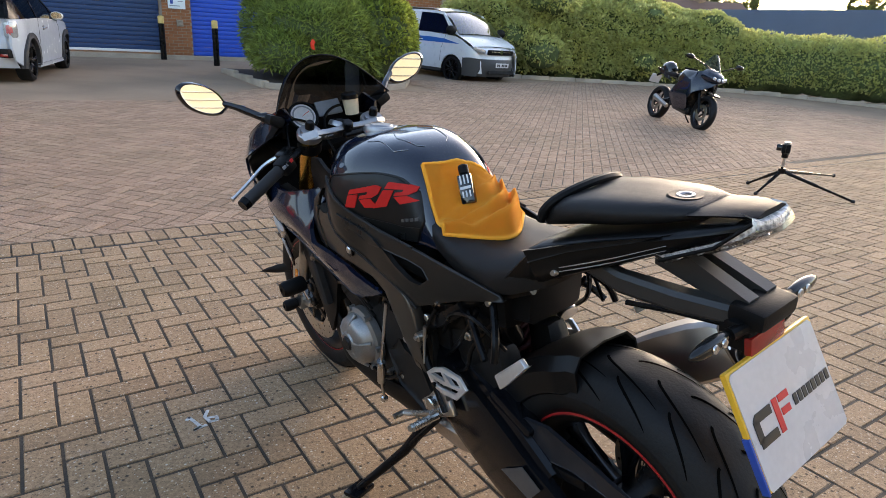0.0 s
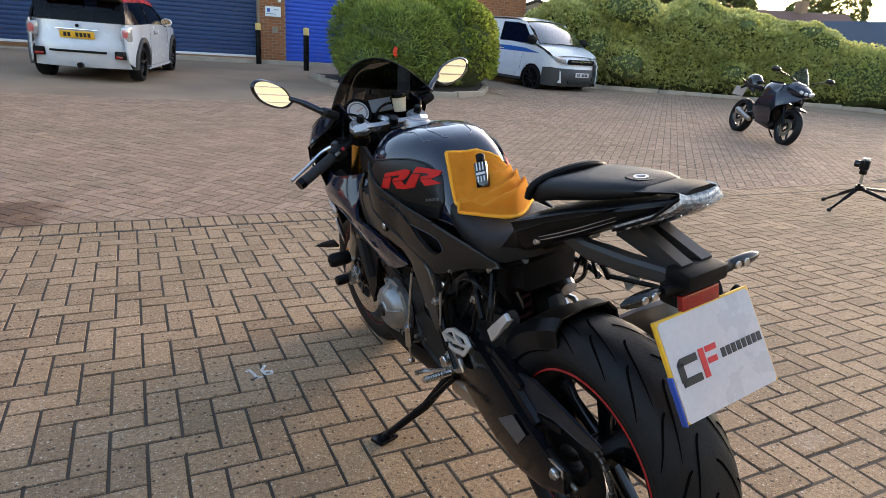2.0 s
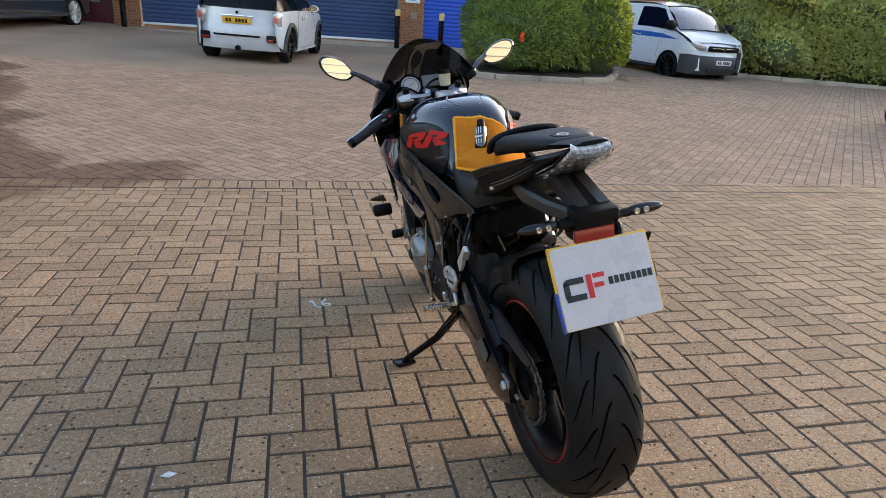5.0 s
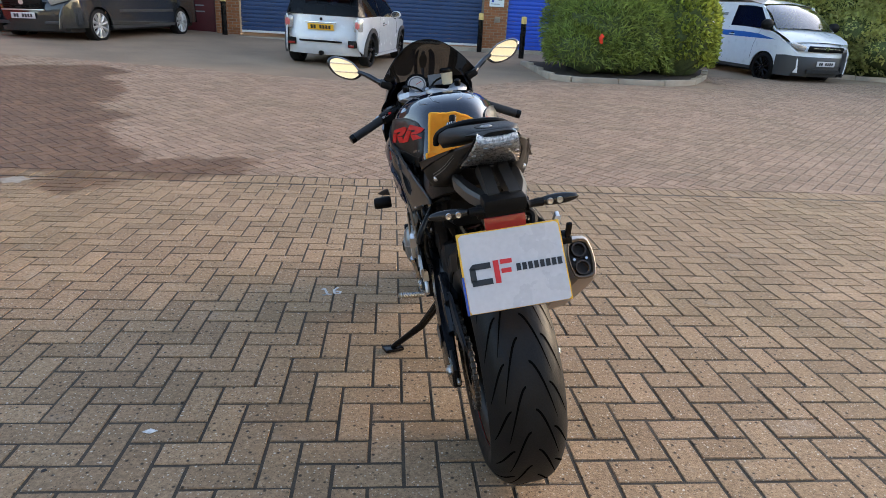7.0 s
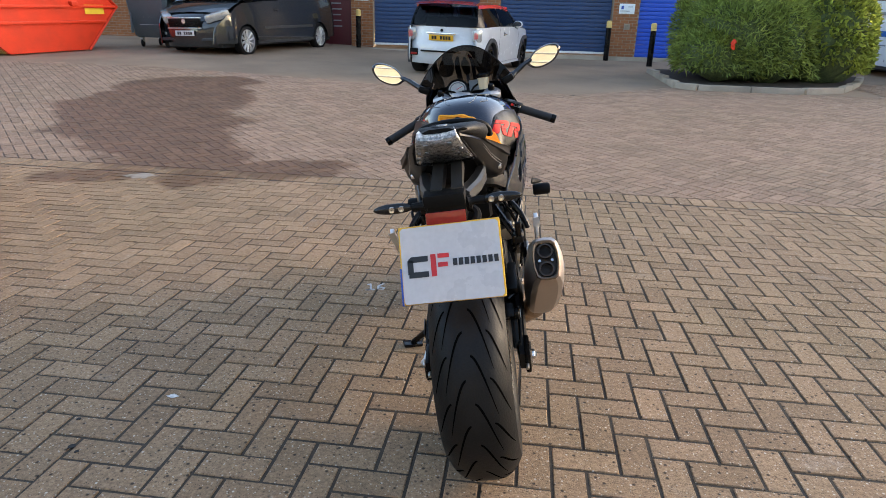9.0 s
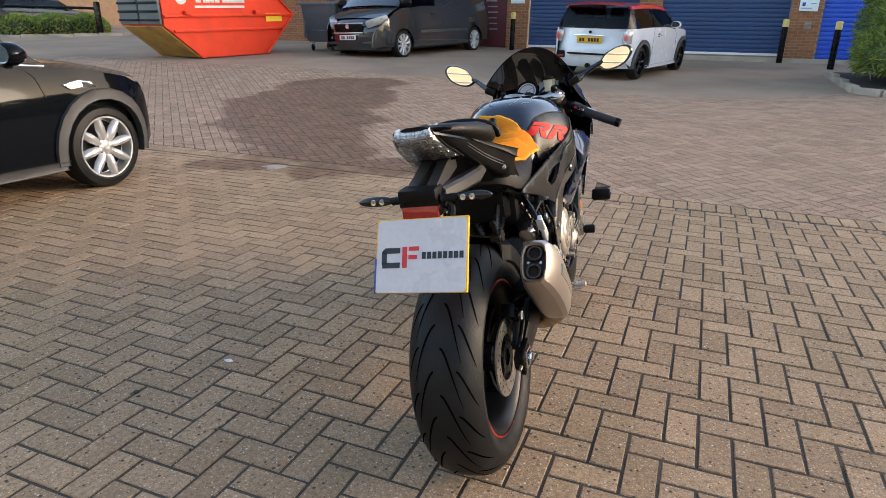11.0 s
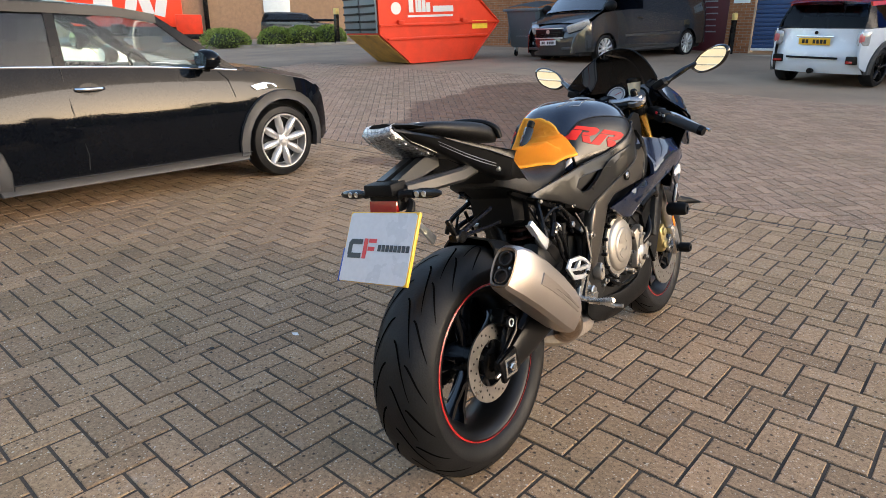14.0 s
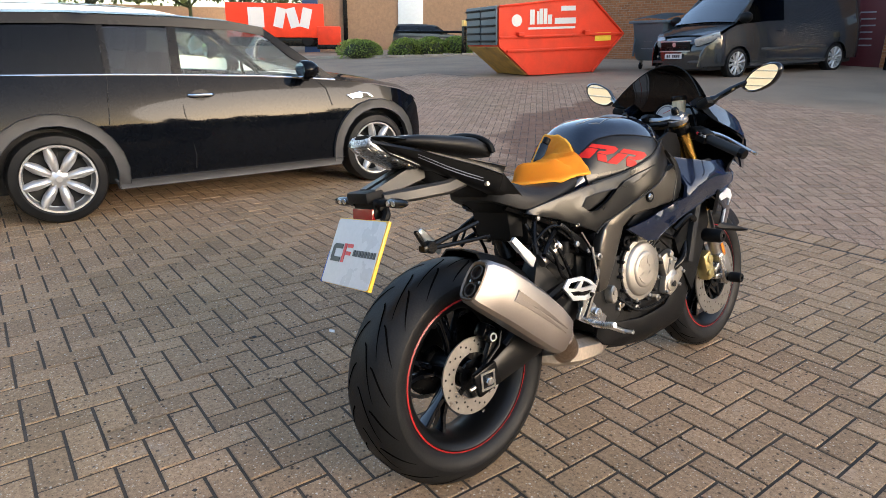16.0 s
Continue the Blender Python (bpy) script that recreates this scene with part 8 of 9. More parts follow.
# fairing sides
side = [(0.625, 0.636), (0.690, 0.604), (0.748, 0.578), (0.805, 0.572), (0.828, 0.592), (0.865, 0.612), (0.932, 0.632), (1.010, 0.648), (1.110, 0.672), (1.220, 0.694), (1.310, 0.708), (1.335, 0.738), (1.300, 0.775), (1.250, 0.798), (1.110, 0.806), (0.995, 0.828), (0.905, 0.858), (0.860, 0.874), (0.918, 0.826), (0.948, 0.785), (0.950, 0.735), (0.925, 0.700), (0.857, 0.684), (0.742, 0.655)]
RIDGE = [(0.60, 0.636), (0.80, 0.645), (0.90, 0.680), (1.0, 0.732), (1.11, 0.760), (1.21, 0.742), (1.34, 0.722)]


def fair_x(v, w):
    d = w - soft(RIDGE, v)
    return soft([(0.60, 0.176), (0.75, 0.196), (0.90, 0.214), (1.05, 0.226), (1.20, 0.222), (1.34, 0.178)], v) - (0.42 * math.hypot(d, 0.012) - 0.005) - (0.22 * d if d > 0 else 0)


lower = [(1.150, 0.672), (1.310, 0.702), (1.368, 0.684), (1.372, 0.620), (1.325, 0.540), (1.262, 0.500), (1.235, 0.550), (1.255, 0.608), (1.210, 0.638)]
lower_x = lambda v, w: 0.190 - 1.2 * max(0, v - 1.20) ** 2 - 0.15 * max(0, 0.66 - w)
for s in (1, -1):
    b = panel(side, fair_x, 0.008, 0.022, edge=0.002)
    fs = bp("side_fairing", b if s > 0 else flipped(b), "fairing_paint", "satin blue-black side fairing", smooth=60)
    b = panel(lower, lower_x, 0.008, 0.03, edge=0.002)
    lf = bp("lower_fairing", b if s > 0 else flipped(b), "bike_paint", "gloss black lower fairing tip", smooth=55)
    for pts in ([(1.185, 0.666), (1.262, 0.688), (1.302, 0.676), (1.338, 0.648), (1.296, 0.616), (1.300, 0.640), (1.262, 0.652), (1.214, 0.646)], [(1.252, 0.602), (1.270, 0.606), (1.262, 0.560), (1.246, 0.540)]):
        deco = panel(pts, lambda v, w: lower_x(v, w) + 0.004, 0.006, 0.03)
        part("pale_decal", deco if s > 0 else flipped(deco), M["decal_pale"], lf, "pale angular decal")
    b = panel([(0.850, 0.868), (0.905, 0.832), (0.938, 0.785), (0.940, 0.735), (0.915, 0.700), (0.875, 0.690), (0.885, 0.730), (0.905, 0.775), (0.885, 0.820)], lambda v, w: 0.196 - 0.5 * (w - 0.76) ** 2 - 0.12 * max(0, v - 0.89), 0.01, 0.025, edge=0.003)
    bp("air_duct", b if s > 0 else flipped(b), "bike_satin", "dark curved air duct edge", smooth=55)
    fr = panel([(0.95, 0.545), (1.05, 0.60), (1.20, 0.65), (1.225, 0.56), (1.17, 0.48), (1.06, 0.33), (1.0, 0.42)], lambda v, w: 0.150 - 0.1 * max(0, v - 1.05), 0.012, 0.04)
    bp("radiator_cowl", fr if s > 0 else flipped(fr), "black_plastic")
    # nose cowl halves
    nose = [(1.09, 1.015), (1.15, 0.968), (1.295, 0.898), (1.380, 0.855), (1.376, 0.825), (1.300, 0.805), (1.33, 0.76), (1.44, 0.745), (1.52, 0.775), (1.53, 0.825), (1.46, 0.885), (1.36, 0.945), (1.25, 1.000), (1.16, 1.035)]
    nose_x = lambda v, w: max(0.02, soft([(1.05, 0.200), (1.2, 0.218), (1.33, 0.222), (1.42, 0.195), (1.50, 0.12), (1.56, 0.03)], v) - 0.45 * max(0, w - 0.87) - 0.1 * max(0, 0.82 - w))
    b = panel(nose, nose_x, 0.006, 0.03, edge=0.0015)
    bp("nose_cowl", b if s > 0 else flipped(b), "bike_paint", "gloss black nose cowl", smooth=55)
    # crash bobbins
    bob = revolve([(0, 0.0), (0.020, 0.0), (0.024, 0.006), (0.024, 0.060), (0.020, 0.070), (0.008, 0.072), (0.008, 0.060), (0, 0.060)], 28, pose(s * 0.232, 1.002, 0.555, 0, 0, 0 if s > 0 else 180))
    bp("crash_bobbin", bob, "black_plastic", "black round crash bobbin")
    bp("bobbin_bolt", cyl(0.007, 0.004, (s * 0.296, 1.002, 0.555), seg=6), "steel")
    bob = revolve([(0, 0.0), (0.014, 0.0), (0.021, 0.008), (0.021, 0.045), (0.017, 0.052), (0.007, 0.053), (0.007, 0.044), (0, 0.044)], 24, pose(s * 0.130, 1.385, 0.305, 0, 0, 0 if s > 0 else 180))
    bp("axle_bobbin", bob, "black_plastic", "black front axle bobbin")
    wing = loft([[(s * (0.19 + 0.105 * f + c * 0.004), 1.02 + 0.235 * f + a * 0.030 * (1 - (f / 0.9) ** 4), 0.598 - 0.072 * f + c * 0.013 * (1 - (f / 0.9) ** 4)) for a, c in ((1, 0), (0.5, 0.9), (-0.5, 0.9), (-1, 0), (-0.5, -0.9), (0.5, -0.9))] for f in (0.42, 0.55, 0.68, 0.78, 0.85, 0.895)])
    bp("bobbin_wing", wing, "black_plastic", "black pointed wing tip", smooth=50)
    # belly pan
    bel = [(0.520, 0.345), (0.640, 0.318), (0.738, 0.306), (0.880, 0.318), (0.960, 0.380), (1.075, 0.480), (1.120, 0.500), (1.130, 0.470), (1.055, 0.330), (0.985, 0.225), (0.90, 0.195), (0.780, 0.200), (0.640, 0.225), (0.540, 0.262), (0.505, 0.30)]
    b = panel(bel, lambda v, w: lerp([(0.5, 0.125), (0.8, 0.150), (1.0, 0.145), (1.12, 0.125)], v) - 3.0 * max(0, 0.27 - w) ** 2 * 3, 0.008, 0.03, edge=0.002)
    bp("belly_pan", b if s > 0 else flipped(b), "black_plastic", "matt black belly pan side", smooth=55)
rings = []
for v, hw, z in ((0.52, 0.10, 0.235), (0.70, 0.115, 0.200), (0.90, 0.11, 0.185), (1.0, 0.085, 0.215), (1.08, 0.05, 0.32)):
    rings.append([(hw, v, z + 0.03), (hw * 0.7, v, z), (-hw * 0.7, v, z), (-hw, v, z + 0.03), (-hw * 0.7, v, z + 0.008), (hw * 0.7, v, z + 0.008)])
bp("belly_keel", loft(rings), "black_plastic")

# screen: a smoked double bubble
rings = []
for i in range(13):
    f = i / 12
    row = []
    for k in range(21):
        t = k / 10 - 1
        hw = 0.186 * (1 - f) + 0.105 * f
        top = 1.036 + 0.130 * (1 - abs(t) ** 2.1)
        low = 0.965 - 0.03 * t * t
        z = top * (1 - f) + low * f + 0.045 * math.sin(math.pi * f) * (1 - t * t)
        v = (1.085 + 0.085 * (1 - t * t)) * (1 - f) + (1.47 - 0.13 * t * t) * f
        row.append((hw * t * (1 - 0.12 * math.sin(math.pi * f) * 0), v, z))
    rings.append(row)
scr = bp("windscreen", loft(rings, closed=False), "glass_smoke", "smoked double-bubble windscreen", smooth=70)
edge = [rings[0][k] for k in range(21)]
part("screen_edge", tube(edge, 0.0022, seg=6), M["black_plastic"], scr)
bulk = []
for w, vedge, hw, deep in ((0.60, 1.14, 0.190, 0.16), (0.70, 1.16, 0.205, 0.16), (0.78, 1.22, 0.215, 0.14), (0.83, 1.34, 0.206, 0.06), (0.86, 1.350, 0.208, 0.06), (0.90, 1.280, 0.200, 0.13), (0.965, 1.150, 0.180, 0.22), (1.0, 1.105, 0.168, 0.24)):
    bulk.append([(hw * math.sin(a), vedge + deep * math.cos(a), w) for a in (math.pi * (i / 16 - 0.5) for i in range(17))])
bk = loft(bulk, closed=False)
bmesh.ops.solidify(bk, geom=list(bk.faces), thickness=0.005)
bp("cockpit_bulkhead", bk, "black_plastic", "black inner cockpit wall", smooth=60)
dash = box((0.24, 0.10, 0.03), (0, 1.29, 0.955), (25, 0, 0), 0.012)
box((0.30, 0.16, 0.02), (0, 1.25, 0.90), (8, 0, 0), 0.008, dash)
bp("dashboard", dash, "black_plastic", "black cockpit surround")
gm = pose(-0.045, 1.235, 0.985, 0, 0, 0) @ pose(0, 0, 0, -32, 0, 0) @ pose(0, 0, 0, 0, 0, -90)
gauge = bp("rev_counter", revolve([(0, -0.03), (0.044, -0.03), (0.050, 0.0), (0.048, 0.008), (0.043, 0.008), (0.042, 0.002), (0, 0.002)], 36, gm), "black_plastic", "round rev counter with a pale dial")
part("dial", revolve([(0, 0.003), (0.040, 0.003)], 36, gm), M["dial"], gauge, "pale dial face")
part("needle", box((0.001, 0.03, 0.002), (0.005, 0.010, 0.006), (25, 0, 0), 0), M["ink_red"], gauge).matrix_local = gm
part("dial_marks", revolve([(0.030, 0.0038), (0.035, 0.0038)], 36, gm), M["ink_grey"], gauge)
bp("display", box((0.085, 0.006, 0.05), (0.05, 1.245, 0.995), (-32, 0, 0), 0.004), "ink_grey", "grey digital display")

# mirrors
for s in (1, -1):
    mb = pose(s * 0.337, 1.215, 1.078 if s > 0 else 1.092, 0, 0, -s * 7) @ pose(0, 0, 0, -6, s * (-13 if s > 0 else -22), 0) @ Matrix.Scale(0.90, 4)
    outline = [(-0.082, -0.010), (-0.058, -0.036), (-0.016, -0.045), (0.036, -0.036), (0.070, -0.010), (0.080, 0.016), (0.062, 0.036), (0.022, 0.043), (-0.030, 0.034), (-0.066, 0.010)]
    pts = [Vector((p[0] * s, 0, p[1])) for p in spline([(*p, 0) for p in outline + outline[:1]], 4)[:-1]]
    shell = []
    for k, d in ((0.88, -0.001), (0.93, -0.006), (1.04, 0.002), (1.0, 0.022), (0.7, 0.036), (0.15, 0.040)):
        shell.append([mb @ Vector((p.x * k, d, p.z * k)) for p in pts])
    mir = bp("mirror", loft(shell, caps=False), "black_gloss", "black leaf-shaped rear-view mirror", smooth=60)
    g = bmesh.new()
    g.faces.new([g.verts.new(mb @ Vector((p.x * 0.90, -0.0015, p.z * 0.88))) for p in pts])
    part("mirror_glass", g, M["mirror"], mir, "mirror glass", 0)
    part("mirror_stalk", tube(spline([(s * 0.178, 1.150, 1.012), (s * 0.205, 1.160, 1.024), (s * 0.255, 1.205, 1.056), (s * 0.300, 1.240, 1.074)], 5), [0.016] * 5 + [0.011] * 5 + [0.009] * 6, seg=10), M["black_gloss"], mir)
    part("mirror_foot", box((0.05, 0.07, 0.03), (s * 0.178, 1.140, 1.010), (0, -s * 25, 0), 0.012), M["black_plastic"], mir)

# steering: yoke, forks, bars
FT, FB = Vector((0.105, 1.065, 0.972)), Vector((0.105, 1.378, 0.318))
yk = panel([(-0.135, -0.022), (-0.118, 0.032), (-0.075, 0.020), (-0.035, 0.048), (0.035, 0.048), (0.075, 0.020), (0.118, 0.032), (0.135, -0.022), (0.10, -0.040), (0.05, -0.030), (0, -0.042), (-0.05, -0.030), (-0.10, -0.040)], lambda y, z: 0.0, 0.016, 0.03, holes=[[(-0.07, -0.012), (-0.03, -0.02), (-0.03, 0.012), (-0.05, 0.012)], [(0.07, -0.012), (0.03, -0.02), (0.03, 0.012), (0.05, 0.012)]], edge=0.003)
bmesh.ops.transform(yk, matrix=Matrix(((0, 1, 0, 0), (0, 0, 1, 0), (1, 0, 0, 0), (0, 0, 0, 1))), verts=yk.verts)
bmesh.ops.transform(yk, matrix=pose(0, 1.068, 0.962, -25, 0, 0), verts=yk.verts)
bp("top_yoke", yk, "yoke_alloy", "milled silver top yoke")
bp("stem_ring", revolve([(0.024, -0.006), (0.036, -0.006), (0.036, 0.004), (0.032, 0.010), (0.024, 0.010)], 32, pose(0, 1.075, 0.968, 0, -90, 0) @ pose(0, 0, 0, 0, 25, 0), closed=True), "yoke_alloy", "silver ring round the steering stem")
bp("stem_nut", revolve([(0, 0.016), (0.010, 0.016), (0.012, 0.012), (0.022, 0.012), (0.024, 0.0), (0.024, -0.01)], 24, pose(0, 1.075, 0.972, 0, -90, 0) @ pose(0, 0, 0, 0, 25, 0)), "black_satin")
for s in (1, -1):
    t, b2 = Vector((s * FT.x, FT.y, FT.z)), Vector((s * FB.x, FB.y, FB.z))
    leg = bp("fork_leg", tube([t, t.lerp(b2, 0.55)], 0.0275, seg=20), "gold", "gold anodised fork tube")
    part("fork_cap", revolve([(0, 0.018), (0.011, 0.018), (0.013, 0.010), (0.026, 0.008), (0.028, 0.0)], 20, Matrix.Translation(t) @ (Vector((1, 0, 0)).rotation_difference((t - b2).normalized())).to_matrix().to_4x4()), M["yoke_alloy"], leg, "silver fork cap")
    part("fork_slider", tube([t.lerp(b2, 0.55), t.lerp(b2, 0.90)], 0.0225, seg=18), M["steel"], leg)
    foot = box((0.052, 0.062, 0.15), (s * 0.108, 1.362, 0.355), (25, 0, 0), 0.014)
    box((0.03, 0.10, 0.025), (s * 0.110, 1.330, 0.375), (40, 0, 0), 0.008, foot)
    box((0.03, 0.09, 0.022), (s * 0.110, 1.335, 0.320), (-5, 0, 0), 0.008, foot)
    part("fork_foot", foot, M["silver"], leg, "silver cast fork foot")
    fc = box((0.045, 0.055, 0.115), (s * 0.092, 1.265, 0.375), (18, 0, 0), 0.012)
    for k in (-0.028, 0.028):
        cyl(0.017, 0.02, (s * 0.112, 1.262, 0.375 + k), bm=fc, seg=16, bevel=0.003)
    # left caliper takes black in place of gold; its shade is in the material
    bp("front_caliper", fc, "caliper_gold" if s > 0 else "black_satin", "pale gold radial brake caliper" if s > 0 else "brake caliper in black that stands in for its shade")
    dr = (Vector((1, 0, 0)).rotation_difference((t - b2).normalized())).to_matrix().to_4x4()
    part("yoke_clamp", revolve([(0.028, -0.022), (0.036, -0.022), (0.037, -0.018), (0.037, -0.004), (0.034, 0.0), (0.028, 0.0)], 28, Matrix.Translation(t) @ dr, closed=True), M["yoke_alloy"], leg, "silver yoke clamp")
    part("adjuster", revolve([(0, 0.034), (0.010, 0.034), (0.013, 0.028), (0.0135, 0.012), (0, 0.012)], 18, Matrix.Translation(t) @ dr), M["black_satin"], leg, "black fork adjuster")
    part("clip_on_clamp", revolve([(0.0278, -0.062), (0.036, -0.062), (0.036, -0.032), (0.0278, -0.032)], 24, Matrix.Translation(t) @ dr, closed=True), M["black_satin"], leg)
    ib = panel([(0.97, 0.66), (0.985, 0.75), (1.07, 0.80), (1.18, 0.81), (1.28, 0.77), (1.22, 0.66)], lambda v, w: 0.170 - 0.25 * max(0, w - 0.78), 0.008, 0.04, edge=0.002)
    bp("inner_fairing", ib if s > 0 else flipped(ib), "black_plastic", "black inner fairing panel", smooth=50)
    # clip-on bar, grip, lever
    inner, outer = Vector((s * 0.125, 1.095 + s * 0.008, 0.925)), Vector((s * 0.343, 1.040 + s * 0.020, 0.831))
    bar = bp("clip_on", tube([inner, inner.lerp(outer, 0.42)], 0.011, seg=12), "black_satin", "black clip-on handlebar")
    gr = []
    rad = []
    for i in range(15):
        f = 0.42 + 0.56 * i / 14
        gr.append(inner.lerp(outer, f))
        rad.append(0.0165 + (0.0012 if i % 2 else 0))
    part("grip", tube(gr, rad, seg=16), M["grip_rubber"], bar, "black rubber grip")
    d = (outer - inner).normalized()
    part("bar_end", tube([outer - d * 0.006, outer + d * 0.012], [0.0185, 0.0165], seg=16), M["black_satin"], bar)
    sw = box((0.05, 0.045, 0.042), tuple(inner.lerp(outer, 0.33)), (0, s * 22, s * -22), 0.010)
    cyl(0.005, 0.02, tuple(inner.lerp(outer, 0.33) + Vector((0, -0.028, 0.012))), (0, 0, 90), sw, 10)
    switch = part("switchgear", sw, M["black_plastic"], bar)
    for k in range(3):
        part("button", box((0.012, 0.006, 0.009), tuple(inner.lerp(outer, 0.27 + 0.06 * k) + Vector((0, -0.024, 0.008))), (0, s * 22, s * -22), 0.002), M["ink_grey" if k else "ink_red"], bar)
    lv = tube(spline([(s * 0.175, 1.145 + s * 0.01, 0.908), (s * 0.225, 1.165 + s * 0.01, 0.885), (s * 0.29, 1.155 + s * 0.015, 0.848), (s * 0.350, 1.133 + s * 0.015, 0.820)], 5), [0.006] * 5 + [0.0055] * 5 + [0.005] * 5 + [0.007], seg=8)
    part("lever", lv, M["silver"], bar, "silver hand lever")
    part("lever_perch", box((0.05, 0.05, 0.03), (s * 0.170, 1.105, 0.912), (0, s * 20, s * -20), 0.008), M["black_satin"], bar)
res = bp("brake_reservoir", revolve([(0, -0.026), (0.021, -0.026), (0.025, 0.022), (0, 0.022)], 28, pose(0.075, 1.135, 1.008, 0, -90, 0)), "reservoir", "cream brake fluid reservoir")
part("reservoir_lid", revolve([(0, 0.038), (0.024, 0.038), (0.028, 0.034), (0.028, 0.022), (0, 0.022)], 28, pose(0.075, 1.135, 1.008, 0, -90, 0)), M["black_satin"], res, "black lid")
part("reservoir_bracket", tube(spline([(0.075, 1.135, 0.985), (0.105, 1.12, 0.975), (0.125, 1.10, 0.945)], 4), 0.005, seg=8), M["black_satin"], res)
bp("brake_hose", tube(spline([(0.15, 1.12, 0.92), (0.09, 1.19, 1.0), (0.02, 1.21, 0.98), (0.0, 1.18, 0.88), (0.06, 1.25, 0.55), (0.09, 1.28, 0.42)], 7), 0.0045, seg=8), "black_satin")
bp("clutch_cable", tube(spline([(-0.15, 1.13, 0.92), (-0.10, 1.22, 0.985), (-0.02, 1.20, 0.95), (0.0, 1.12, 0.86)], 7), 0.004, seg=8), "black_satin")
bp("steering_damper", tube([(-0.02, 1.02, 0.95), (0.09, 1.03, 0.95)], 0.008, seg=10), "black_satin")
bp("ignition", cyl(0.016, 0.03, (0.0, 1.03, 0.972), (0, 65, 90), seg=20, bevel=0.003), "black_satin")
# front mudguard
rings = []
for i in range(15):
    a = radians(38 + i * 8.2)
    r = 0.318
    ring = [(0.060, 0.86), (0.066, 0.96), (0.045, 1.0), (0, 1.012), (-0.045, 1.0), (-0.066, 0.96), (-0.060, 0.86)]
    ring += [(x * 0.94, k - 0.01) for x, k in reversed(ring)]
    rings.append([FRONT @ Vector((x, r * k * math.cos(a), r * k * math.sin(a))) for x, k in ring])
bp("front_mudguard", loft(rings), "bike_paint", "gloss black front mudguard", smooth=55)
for s in (1, -1):
    bp("side_reflector", box((0.004, 0.018, 0.055), (s * 0.132, 1.335, 0.43), (25, 0, 0), 0.001), "amber", "amber fork reflector")

# rearsets, pegs, heel guards, stand
for s in (1, -1):
    hg = [(0.300, 0.517), (0.323, 0.540), (0.385, 0.536), (0.425, 0.516), (0.455, 0.490), (0.435, 0.462), (0.400, 0.458), (0.340, 0.470)]
    h1 = [(0.318, 0.514), (0.332, 0.528), (0.380, 0.524), (0.352, 0.504)]
    h2 = [(0.330, 0.500), (0.345, 0.484), (0.398, 0.472), (0.422, 0.474), (0.430, 0.484), (0.385, 0.487), (0.366, 0.494)]
    h3 = [(0.394, 0.520), (0.418, 0.508), (0.434, 0.496), (0.378, 0.500)]
    b = panel(hg, lambda v, w: 0.180, 0.007, 0.02, holes=[h1, h2, h3], edge=0.001)
    rs = bp("heel_guard", b if s > 0 else flipped(b), "white_alloy", "milled silver heel guard")
    part("guard_bolt", cyl(0.007, 0.008, (s * 0.182, 0.425, 0.470), seg=8), M["black_satin"], rs)
    part("rearset_arm", tube([(s * 0.172, 0.40, 0.40), (s * 0.165, 0.47, 0.50), (s * 0.155, 0.50, 0.56)], 0.010, seg=8), M["black_satin"], rs)
    part("pivot_boss", cyl(0.017, 0.020, (s * 0.180, 0.445, 0.405), seg=18, bevel=0.003), M["silver"], rs)
    br = panel([(0.392, 0.468), (0.425, 0.466), (0.446, 0.438), (0.475, 0.405), (0.508, 0.378), (0.495, 0.356), (0.44, 0.364), (0.40, 0.384), (0.368, 0.404), (0.388, 0.440)], lambda v, w: 0.172, 0.014, 0.03, edge=0.003)
    part("rearset_bracket", br if s > 0 else flipped(br), M["silver"], rs, "milled silver footrest bracket")
    pg = tube([(s * 0.175, 0.435, 0.372), (s * 0.205, 0.435, 0.374), (s * 0.262, 0.424, 0.386)], [0.010, 0.010, 0.008], seg=10)
    for k in range(6):
        cyl(0.0108, 0.004, (s * (0.205 + 0.0095 * k), 0.434 - 0.0018 * k, 0.374 + 0.002 * k), bm=pg, seg=10)
    part("footpeg", pg, M["silver"], rs, "knurled silver footpeg")
    part("toe_lever", tube(spline([(s * 0.182, 0.45, 0.372), (s * 0.190, 0.51, 0.342), (s * 0.192, 0.570, 0.312)], 4), 0.008, seg=8), M["silver"], rs, "silver foot lever")
    part("toe_peg", tube([(s * 0.19, 0.568, 0.314), (s * 0.225, 0.568, 0.316)], 0.007, seg=8), M["silver"], rs)
    pp = panel([(0.075, 0.700), (0.09, 0.712), (0.165, 0.640), (0.15, 0.615), (0.13, 0.635)], lambda v, w: 0.208, 0.012, 0.03, edge=0.003)
    pil = bp("pillion_peg", pp if s > 0 else flipped(pp), "white_alloy", "folded silver pillion peg")
    for a, c in (((0.120, 0.262, 0.730), (0.180, 0.196, 0.640)), ((0.128, 0.340, 0.684), (0.180, 0.225, 0.632))):
        part("peg_hanger", tube(spline([(s * a[0], a[1], a[2]), (s * (a[0] + c[0]) / 2 + s * 0.012, (a[1] + c[1]) / 2 - 0.02, (a[2] + c[2]) / 2), (s * c[0], c[1], c[2])], 5), 0.008, seg=8), M["black_satin"], pil, "bent black peg hanger")
        part("hanger_bolt", cyl(0.007, 0.008, (s * (a[0] + 0.012), a[1], a[2]), seg=8), M["silver"], pil)
    sub = tube([(s * 0.085, 0.18, 0.775), (s * 0.115, 0.28, 0.730), (s * 0.130, 0.36, 0.690)], 0.013, seg=8)
